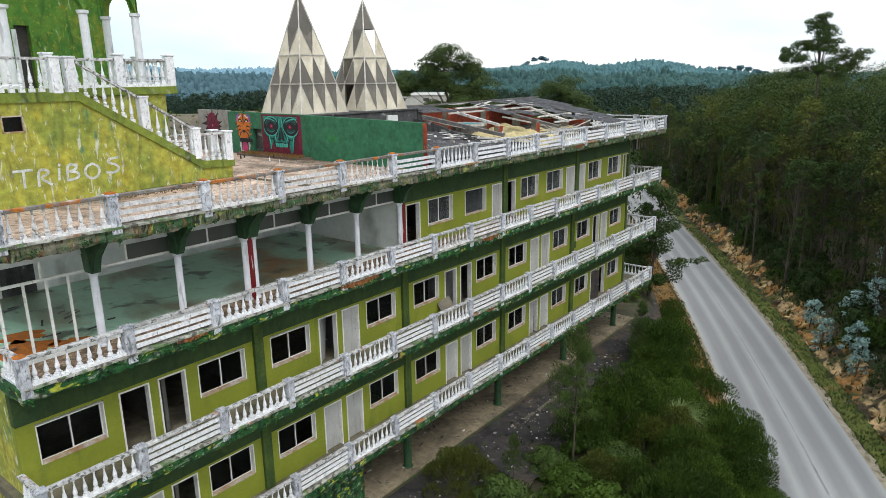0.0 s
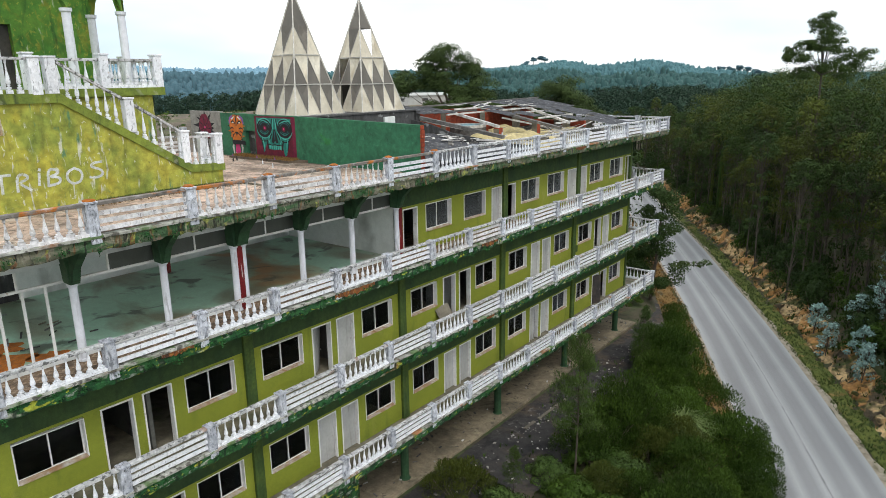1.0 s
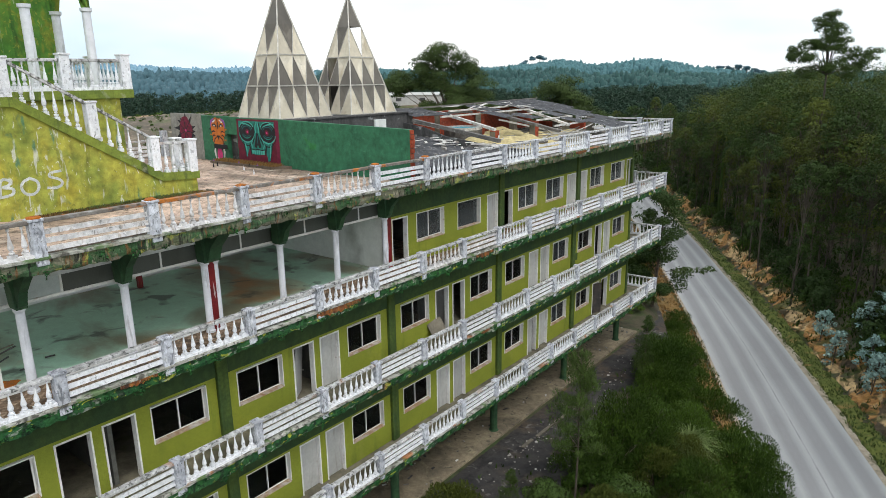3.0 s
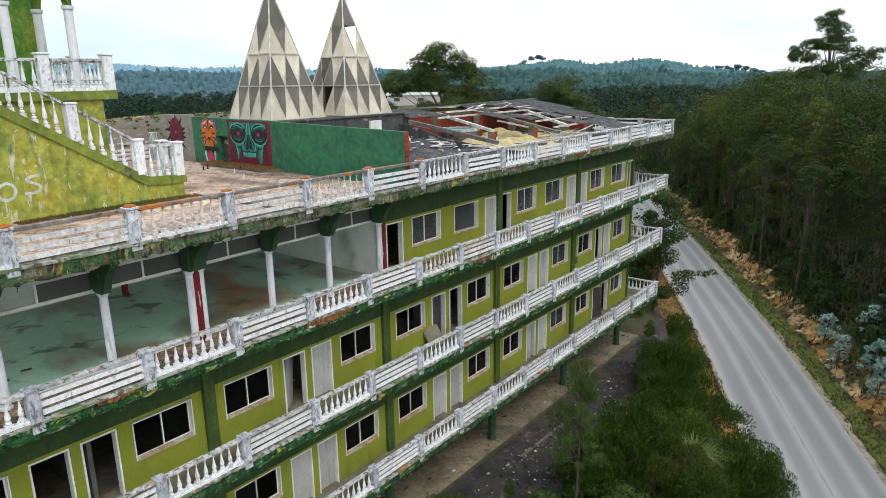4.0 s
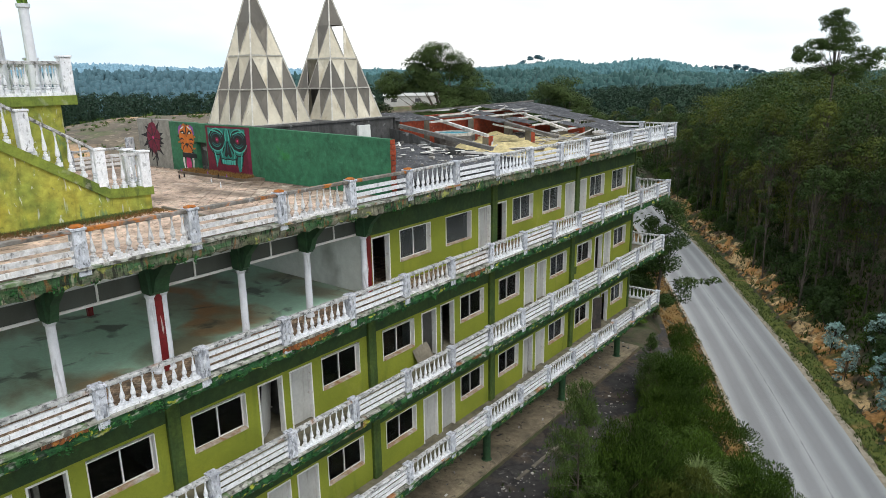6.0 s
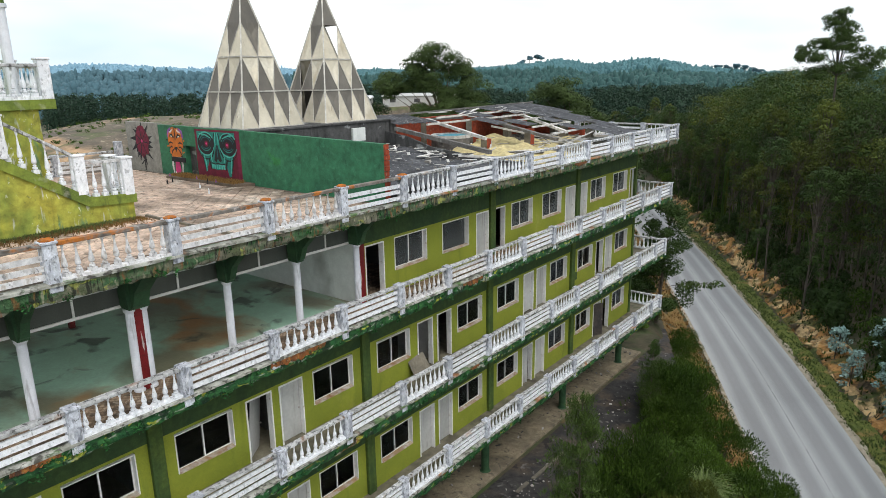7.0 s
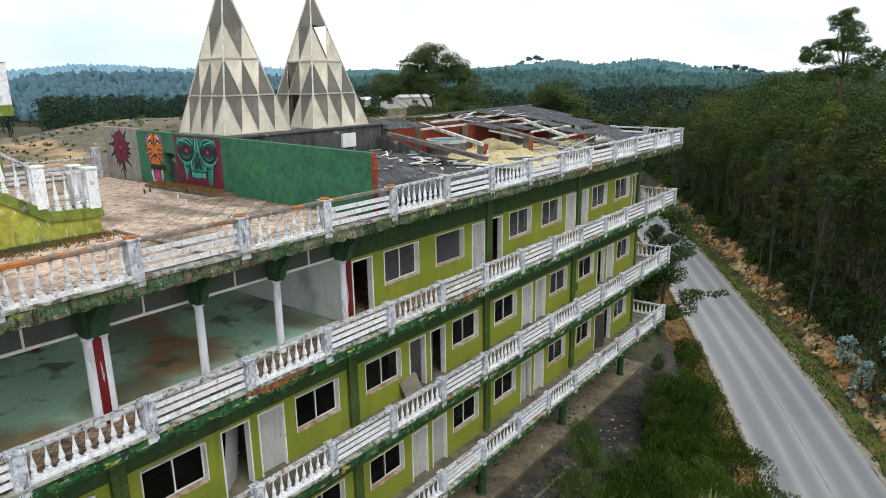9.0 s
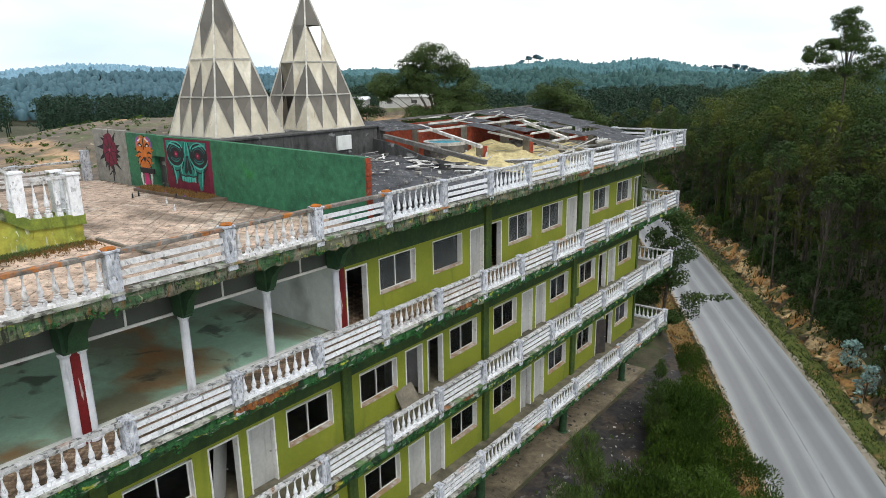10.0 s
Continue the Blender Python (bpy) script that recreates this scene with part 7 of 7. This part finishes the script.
for i in range(9):
    a = radians(68.9 + 0.21 * i)
    r = 850 + 10 * (i % 3)
    x, y = -r * math.sin(a), r * math.cos(a)
    w = thing("house", "small white house with a pale roof on the far hill", "house", "houses on the far hill")
    part("wall", boxes((-6, 6, -4, 4, -3, 6)), M_WHITE, w)
    bm = bmesh.new()
    prism(bm, ((-4.4, 6), (4.4, 6), (0, 7.6)), "x", -6.4, 6.4)
    part("roof", bm, M_RAFTER, w)
    w.matrix_basis = pose(x, y, float(ground_z(x, y)) - 3 + 1.5 * (i % 2), 0, 0, 60)
pole = thing("utility_pole", "pale concrete utility pole among the trees", "pole")
bm = bmesh.new()
lathe(bm, ((0, 0.22), (12.5, 0.13)), 8)
part("mast", bm, M_CONC, pole)
part("crossarm", boxes((-0.9, 0.9, -0.06, 0.06, 11.9, 12.05)), M_CONC, pole)
pole.location = (-75.6, 104.0, float(ground_z(-75.6, 104.0)) - 0.2)

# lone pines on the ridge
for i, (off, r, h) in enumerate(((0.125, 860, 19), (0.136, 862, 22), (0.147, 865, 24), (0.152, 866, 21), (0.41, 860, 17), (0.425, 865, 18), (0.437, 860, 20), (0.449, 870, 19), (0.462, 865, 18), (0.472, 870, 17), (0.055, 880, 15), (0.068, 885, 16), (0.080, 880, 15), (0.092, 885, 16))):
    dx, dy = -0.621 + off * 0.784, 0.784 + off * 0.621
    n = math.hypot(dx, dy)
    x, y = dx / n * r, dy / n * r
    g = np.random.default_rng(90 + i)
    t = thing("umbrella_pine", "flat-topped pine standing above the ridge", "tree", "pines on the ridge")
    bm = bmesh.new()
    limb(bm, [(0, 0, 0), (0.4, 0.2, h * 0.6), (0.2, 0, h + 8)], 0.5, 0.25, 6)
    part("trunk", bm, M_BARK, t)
    # Crowns borrow the left hill's colour, with distance haze painted in.
    link("crown", quads("crown", np.concatenate([leaves(g, (g.uniform(-3, 3), g.uniform(-3, 3), h + 7 + g.uniform(-2, 1.5)), (2.8, 2.8, 1.3), 70, 0.8) for _ in range(7)]), M_LEAF_HAZE_LEFTHILL), None, t)
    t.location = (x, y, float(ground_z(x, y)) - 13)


def bare_spot():
    while True:
        a, r = radians(random.uniform(46, 78)), random.uniform(48, 150)
        x, y = -r * math.sin(a), r * math.cos(a)
        if x < -42:
            return x, y, float(ground_z(x, y))


v = []
g = np.random.default_rng(33)
for _ in range(800):
    x, y, z = bare_spot()
    w = g.uniform(0.2, 0.75)
    v.append(leaves(g, (x, y, z + w * 0.4), (w, w, w * 0.6), 26, 0.15))
link("scrub", quads("scrub", np.concatenate(v), M_LEAF_BUSH), None, None, "low green scrub dotted over the bare earth", "scrub", kind="stuff")


# ---------------------------------------------------------------- ruined roof over the far half
def roof_z(x):
    return 14.80 + 0.148 * (-17.3 - x)


def low_z(x):
    return 14.50 + 0.055 * (-17.3 - x)


ruin = thing("ruined_roof", "collapsed roof with bare timbers, grey corrugated sheets and brick piers", "roof")
XRIDGE = -26.6
part("attic_floor", boxes((XBACK + 0.3, -17.2, 29.0, 46.2, F4 + 0.0, F4 + 0.05)), M_CONC, ruin)
part("brick_wall", boxes((-27.2, -26.95, 29.6, 45.9, F4 + 0.05, 15.95)), M_BRICK, ruin, "bare red brick attic wall")
part("brick_wall", boxes((-26.95, -22.5, 45.65, 45.88, F4 + 0.05, 14.75)), M_BRICK, ruin)

for x, y, s in ((-25.7, 33.2, 0), (-25.0, 36.4, 0), (-22.4, 34.1, 2), (-25.1, 40.4, 1), (-21.5, 37.0, 0), (-22.2, 42.3, 1), (-23.6, 43.6, 1), (-20.3, 42.0, 1), (-26.4, 38.5, 0)):
    z1 = roof_z(x) - 0.05 if s < 2 else 15.0
    part("brick_pier", boxes((x - 0.20, x + 0.20, y - 0.20, y + 0.20, F4 + 0.05, z1), bevel=0.012), M_CONC if s == 1 else M_BRICK, ruin, "grey block pier" if s == 1 else "orange brick pier")
    if s != 1:
        part("pier_face", boxes((x - 0.19, x + 0.19, y - 0.224, y - 0.203, F4 + 0.05, z1 - 0.06)), M_CONC, ruin, "grey rendered face of a brick pier")


def bar(name, p, q, w, h, material, label=""):
    bm = bmesh.new()
    beam(bm, p, q, w, h)
    return part(name, bm, material, ruin, label)


for xa, ya, xb, yb, w, mt in ((-25.6, 33.15, -20.8, 31.75, 0.15, M_RAFTER), (-24.0, 36.85, -19.0, 35.5, 0.24, M_GREYWOOD), (-25.9, 41.9, -19.9, 38.3, 0.17, M_RAFTER), (XRIDGE, 43.2, -21.6, 42.0, 0.13, M_RAFTER), (XRIDGE, 45.7, -17.8, 42.7, 0.12, M_RAFTER), (XRIDGE, 38.6, -24.0, 38.1, 0.12, M_GREYWOOD)):
    bar("rafter", (xa, ya, roof_z(xa) - 0.06), (xb, yb, roof_z(xb) - 0.06), w, 0.14, mt)
for x, ya, yb in ((-24.0, 31.2, 43.4), (-22.9, 37.1, 43.7), (-21.2, 36.8, 41.6), (-19.6, 36.0, 41.2), (-18.4, 38.5, 42.6), (-25.2, 33.5, 41.8)):
    bar("purlin", (x, ya, roof_z(x) + 0.07), (x - 0.25, yb, roof_z(x) + 0.07), 0.11, 0.09, M_RAFTER)
for i in range(16):
    x, y, L = random.uniform(-26.3, -24.6), random.uniform(33.2, 40.5), random.uniform(0.6, 2.2)
    a = random.choice((1.45, 1.65, 1.9, 0.3))
    bar("loose_batten", (x, y, roof_z(x) + 0.14), (x + L * math.cos(a), y + L * math.sin(a), roof_z(x + L * math.cos(a)) + random.uniform(0.13, 0.24)), random.uniform(0.05, 0.14), 0.03, M_RAFTER)
bar("ridge_beam", (XRIDGE, 29.4, roof_z(XRIDGE) + 0.05), (XRIDGE, 46.0, roof_z(XRIDGE) + 0.20), 0.10, 0.09, M_GREYWOOD)
# fallen timbers
for p, q, w in (((-24.4, 29.3, 15.78), (-18.9, 29.3, 14.95), 0.22), ((-23.0, 29.9, 14.75), (-19.6, 30.4, 14.5), 0.14),
                ((-24.8, 38.2, 15.3), (-20.6, 39.6, 14.45), 0.12), ((-22.0, 31.0, 14.5), (-18.6, 33.5, 14.6), 0.14), ((-21.8, 38.0, 14.5), (-18.4, 41.3, 14.7), 0.12), ((-26.4, 30.4, 15.7), (-24.6, 34.4, 14.7), 0.12),
                ((-19.6, 27.9, 14.9), (-17.8, 30.6, 14.6), 0.12), ((-27.4, 30.4, 15.9), (-26.4, 37.5, 15.8), 0.14), ((-19.4, 36.0, 14.45), (-18.0, 37.6, 15.3), 0.06), ((-20.5, 33.0, 14.5), (-18.3, 36.6, 14.6), 0.10)):
    bar("fallen_timber", p, q, w, w * 0.8, M_GREYWOOD if w > 0.13 else M_RAFTER)
for i in range(46):
    x, y = random.uniform(-26.5, -17.9), random.uniform(29.3, 41.5)
    a, L = random.uniform(0, 3.1), random.uniform(0.5, 1.8)
    z = F4 + random.uniform(0.10, 0.35)
    bar("broken_lath", (x, y, z), (x + L * math.cos(a), y + L * math.sin(a), z + random.uniform(-0.05, 0.35)), random.uniform(0.04, 0.12), 0.03, random.choice((M_RAFTER, M_RAFTER, M_GREYWOOD)))


def sheet(x0, x1, y0, y1, lift=0.13, tilt=0.0, name="roof_sheet", low=False):
    """A corrugated sheet that lies down the slope from x0 to x1."""
    n = max(8, int((y1 - y0) / 0.085))
    ys = np.linspace(y0, y1, n)
    xs = np.linspace(x0, x1, 4)
    X, Y = np.meshgrid(xs, ys)
    Z = (low_z(X) if low else roof_z(X)) + lift + 0.028 * np.where(np.arange(n) % 2, 1, -1)[:, None] + tilt * (Y - y0) + 0.02 * np.sin(X * 2 + y0)
    return link(name, grid_mesh(name, np.stack([X, Y, Z], -1), M_SHEET, False), None, ruin)


def far_edge(x):
    return 45.9 - 0.36 * (x + 26.3)


y = 39.2
while y < 46.2:
    t = (y - 40.9) / 5.3 if y > 40 else -0.25
    low = -22.8 + 5.2 * min(1, t * 2.0)
    xs = [-26.75]
    while xs[-1] < low - 0.4:
        xs.append(min(xs[-1] + 1.75 + random.uniform(-0.1, 0.1), low))
    for i, (a, b) in enumerate(zip(xs, xs[1:])):
        if y + 0.5 < far_edge((a + b) / 2):
            sheet(a, b + 0.12, y, y + 0.93, 0.15 - 0.012 * i + random.uniform(0, 0.012))
    y += 0.88
for y in (39.9, 40.78, 41.66):
    sheet(-20.0, -17.45, y, y + 0.93, 0.12 + random.uniform(0, 0.01))
for y, x0, x1 in ((29.4, -26.3, -24.2), (30.28, -26.3, -24.1), (31.16, -26.2, -24.0), (36.2, -26.0, -24.0), (34.9, -24.0, -22.2), (36.6, -22.9, -21.3), (39.6, -22.5, -21.3), (39.0, -20.9, -19.3)):
    sheet(x0, x1, y, y + 0.93, 0.16, random.uniform(-0.03, 0.03))
# lower roof between the green wall and the ruin
y = 20.72
while y < 29.0:
    xs = (-24.95, -23.0, -21.1, -19.2, -17.3)
    for i, (a, b) in enumerate(zip(xs, xs[1:])):
        if not (y > 27.0 and i == 2):
            sheet(a, b + 0.12, y, y + 0.93, 0.10 - 0.014 * i + random.uniform(0, 0.012), random.uniform(-0.006, 0.006), low=True)
    y += 0.88
part("roof_deck", boxes((-24.98, -17.3, 20.7, 29.0, F4 + 0.0, F4 + 0.22)), M_DARKWALL_GLOOM, ruin)
bm = bmesh.new()
prism(bm, ((-26.6, F4 + 0.05), (-17.6, F4 + 0.05), (-17.6, 14.62), (-19.6, 14.78), (-22.0, 15.05), (-23.4, 15.45), (-26.6, 15.95)), "y", 29.02, 29.12)
part("gable_board", bm, M_DARKWALL_GLOOM, ruin, "black-stained end wall of the higher roof")
# loose sheets and scraps
for i in range(16):
    x, y = random.uniform(-24, -18), random.uniform(24.5, 31)
    s = link("sheet_scrap", quads("sheet_scrap", np.array([[(-0.35, -0.2, 0), (0.3, -0.25, 0.03), (0.35, 0.2, 0.06), (-0.25, 0.25, 0.02)]]) * random.uniform(0.3, 0.9), M_RAFTER if i % 2 else M_RUBBLE), None, ruin)
    s.matrix_basis = pose(x, y, (low_z(x) + 0.18) if y < 29 else F4 + 0.3, random.uniform(-8, 8), 3.1, random.uniform(0, 360))


for i in range(70):
    x, y = random.uniform(-24.8, -17.8), random.triangular(26.3, 30.5, 29.2)
    a, L = random.uniform(0, 3.1), random.uniform(0.15, 0.9)
    z = low_z(x) + 0.17 if y < 28.9 else F4 + 0.2
    bar("broken_lath", (x, y, z), (x + L * math.cos(a), y + L * math.sin(a), z + 0.02 - 0.055 * L * math.cos(a) + random.uniform(0, 0.06)), random.uniform(0.03, 0.16), 0.02, random.choice((M_RAFTER, M_RAFTER, M_GREYWOOD, M_FRAME)))


def foam_mound(cx, cy, r, h, seed):
    """A crumpled heap of insulation."""
    rr = np.random.default_rng(seed)
    n = 18
    u, v = np.meshgrid(np.linspace(-1, 1, n), np.linspace(-1, 1, n))
    d = np.clip(1 - (u * u + v * v) ** 0.8, 0, 1)
    z = F4 + 0.04 + h * d ** 0.7 * (0.65 + 0.35 * np.sin(5 * u + seed) * np.cos(4 * v + seed * 2)) + 0.10 * h * rr.random(u.shape) * (d > 0)
    return link("foam_mound", grid_mesh("foam_mound", np.stack([cx + r * u * (1 + 0.25 * np.sin(3 * v + seed)), cy + r * v, z], -1), M_FOAM, False), None, None,
                "heap of yellowed insulation foam on the attic floor", "insulation", "insulation heaps")


for i, (x, y, r, h) in enumerate(((-22.2, 32.6, 1.4, 0.60), (-19.6, 30.9, 1.3, 0.65), (-24.4, 38.3, 1.6, 0.60), (-21.1, 35.1, 1.5, 0.50), (-23.7, 35.6, 1.2, 0.45), (-23.2, 33.6, 0.9, 0.5), (-19.2, 34.2, 1.4, 0.45), (-18.6, 31.6, 0.9, 0.5), (-22.0, 38.4, 1.6, 0.40), (-21.8, 41.5, 1.4, 0.35))):
    foam_mound(x, y, r, h, i + 1)
tub = thing("octagonal_tub", "faded blue octagonal tub with a pale timber rim in the attic", "tub")
for name, r0, r1, z0, z1, mt in (("rim", 1.25, 1.02, 14.90, 15.05, M_RAFTER), ("side", 1.25, 1.18, F4 + 0.05, 14.90, M_GREYWOOD)):
    bm = bmesh.new()
    lathe(bm, ((z0, r1), (z0, r0), (z1, r0), (z1, r1), (z0, r1)), 8)
    part(name, bm, mt, tub)
bm = bmesh.new()
lathe(bm, ((14.6, 0.02), (14.6, 0.8), (14.98, 1.04)), 8)
part("basin", bm, M_BLUEPANEL, tub, "faded blue basin")
tub.location = (-25.3, 34.9, 0)
rocks(260, lambda: (random.uniform(-27, -17.6), random.uniform(29.2, 45), F4 + 0.06), 0.14, M_RUBBLE, "attic_rubble", "pale broken plaster on the attic floor", "rubble", 0.8)
rocks(90, lambda: (lambda x, y: (x, y, low_z(x) + 0.13))(random.uniform(-24.5, -17.6), random.uniform(24.0, 28.9)), 0.10, M_RUBBLE, "roof_litter", "pale scraps littering the grey roof sheets", "rubble", 0.4)

# ---------------------------------------------------------------- things on the roof terrace
bm = bmesh.new()
prism(bm, ((-29.2, YM - 0.02), (-23.7, YM - 0.02), (-24.2, YM - 0.75), (-28.6, YM - 0.80)), "z", F4, F4 + 0.12)
part("planting_bed", bm, M_GROUT, None, "low bed of dry soil below the murals", "planter", kind="structure")
tufts("dry_bed_grass", 1000, lambda: (lambda x: (x, YM - random.uniform(0.05, 0.7), F4 + 0.12))(random.uniform(-28.6, -24.1)), 0.085, 0.013, M_LEAF_DRY, "dry orange grass below the murals")
bottles = ((-27.07, 18.81), (-28.44, 19.74), (-29.14, 20.46), (-27.43, 19.83), (-26.62, 19.82), (-24.99, 18.91), (-25.7, 19.7), (-25.18, 19.73), (-23.57, 18.36), (-27.22, 19.12))
for i, (x, y) in enumerate(bottles):
    bm = bmesh.new()
    lathe(bm, ((0, 0.030), (0.11, 0.030), (0.15, 0.012), (0.20, 0.012)), 9, (x, y, F4 + 0.03))
    part("bottle", bm, (M_MURAL["black"], M_MURAL["violet"], M_WHITE)[i % 3], None, ("dark bottle standing on the terrace tiles", "violet bottle standing on the terrace tiles", "white bottle standing on the terrace tiles")[i % 3], "bottle", "bottles on the terrace")
bm = bmesh.new()
box(bm, -33.3, -33.0, 19.9, 20.2, F4, 15.55, 0.02)
part("terrace_post", bm, M_POST, None, "weathered white post at the end of the terrace", "post")
back_rail = thing("balcony_railing", "weathered balustrade along the back of the terrace", "railing", "balcony railings")
for ya, yb, kind in ((19.9, 17.3, "slats"), (17.3, 14.8, "slats"), (14.8, 12.4, "balusters"), (12.4, 10.0, "balusters")):
    rail_bay(back_rail, (-33.2, ya), (-33.2, yb), F4, 15.15, kind, old=True)
    post_at(back_rail, -33.2, yb, 15.15)
part("terrace_edge", boxes((-21.6, -17.05, 14.9, 14.98, F4, F4 + 0.09)), M_CONC, None, "low kerb on the terrace floor", "kerb", kind="structure")
tufts("stair_weeds", 2400, lambda: (XS + 0.02 + abs(random.gauss(0, 0.40)), random.uniform(9.5, 14.8), F4 + 0.03), 0.04, 0.014, M_LEAF_DRY, "dry weeds along the foot of the stair wall")
tufts("stair_weeds", 900, lambda: (XS + 0.02 + abs(random.gauss(0, 0.22)), random.triangular(9.8, 14.8, 13.2), F4 + 0.03), 0.07, 0.008, M_LEAF_GRASS, "green weeds along the foot of the stair wall")

# ---------------------------------------------------------------- terrace tiles, laid diagonally
TILE = 0.40
bm = bmesh.new()
box(bm, -TILE / 2 + 0.008, TILE / 2 - 0.008, -TILE / 2 + 0.008, TILE / 2 - 0.008, -0.03, 0.0, 0.006)
tile_mesh = bpy.data.meshes.new("tile")
bm.to_mesh(tile_mesh)
bm.free()
tile_mesh.materials.append(M_TILE)
floor4 = part("terrace_bed", boxes((-33.3, -16.98, 4.9, YM - 0.01, F4 - 0.008, F4 + 0.004)), M_GROUT, None, "mortar bed of the tiled roof terrace", "floor", kind="structure")
cells = []
for i in range(-70, 71):
    for j in range(-70, 71):
        x, y = -25 + (i - j) * TILE * 0.7071, 13 + (i + j) * TILE * 0.7071
        if -33.0 < x < -17.25 and 5.2 < y < YM - 0.3 and not (x < XS - 0.1 + 0.0 and y < 14.95):
            cells.append((x, y))
cells.sort(key=lambda c: abs(c[0] + 20.0) + 0.8 * abs(c[1] - 16.5))
rest = []
for k, (x, y) in enumerate(cells):
    z, a, b = F4 + 0.022 + random.uniform(-0.004, 0.006), random.uniform(-0.008, 0.008), random.uniform(-0.008, 0.008)
    if k < 300:
        o = link("tile", tile_mesh, None, floor4)
        o.location, o.rotation_euler = (x, y, z), (a, b, radians(45))
    else:
        h = TILE * 0.7071 - 0.012
        rest.append([(x + h, y, z + a * h), (x, y + h, z + b * h), (x - h, y, z - a * h), (x, y - h, z - b * h)])
low = [[(p[0], p[1], p[2] - 0.03) for p in q] for q in rest]
sides = [[lq[i], lq[(i + 1) % 4], q[(i + 1) % 4], q[i]] for q, lq in zip(rest, low) for i in range(4)]
tagged(link("tile_field", quads("tile_field", np.array(rest + sides), M_TILE), None, floor4), kind="stuff")

# higher wood on the slope across the road, its treetops falling away towards the valley
slope = scatter(150, 92, 150, -4, 17.5, lambda x, y: x - float(road_x(y)) > 9)
def skyline(x, y):
    """Height of the treetops over the slope, by the bearing from the terrace side."""
    return 18.05 + math.hypot(x, y) * float(np.interp(math.degrees(math.atan2(-x, y)), (4, 8, 11, 13.5, 16.4, 20), (0.016, 0.009, 0.003, -0.001, -0.018, -0.034)))


tall = [skyline(x, y) - float(ground_z(x, y)) + rng.choice((0.2, -0.8, -2.5, -4.5)) + rng.uniform(-0.8, 0.2) for x, y in slope]
widths = rng.uniform(5.0, 8.5, len(slope))
for k, material in enumerate((M_LEAF_EUC, M_LEAF_OLIVE, M_LEAF_DARK)):
    far_trees("slope_forest", slope[k::3], tall[k::3], widths[k::3], 880, 0.125, material, "high green trees crowded on the slope across the road")
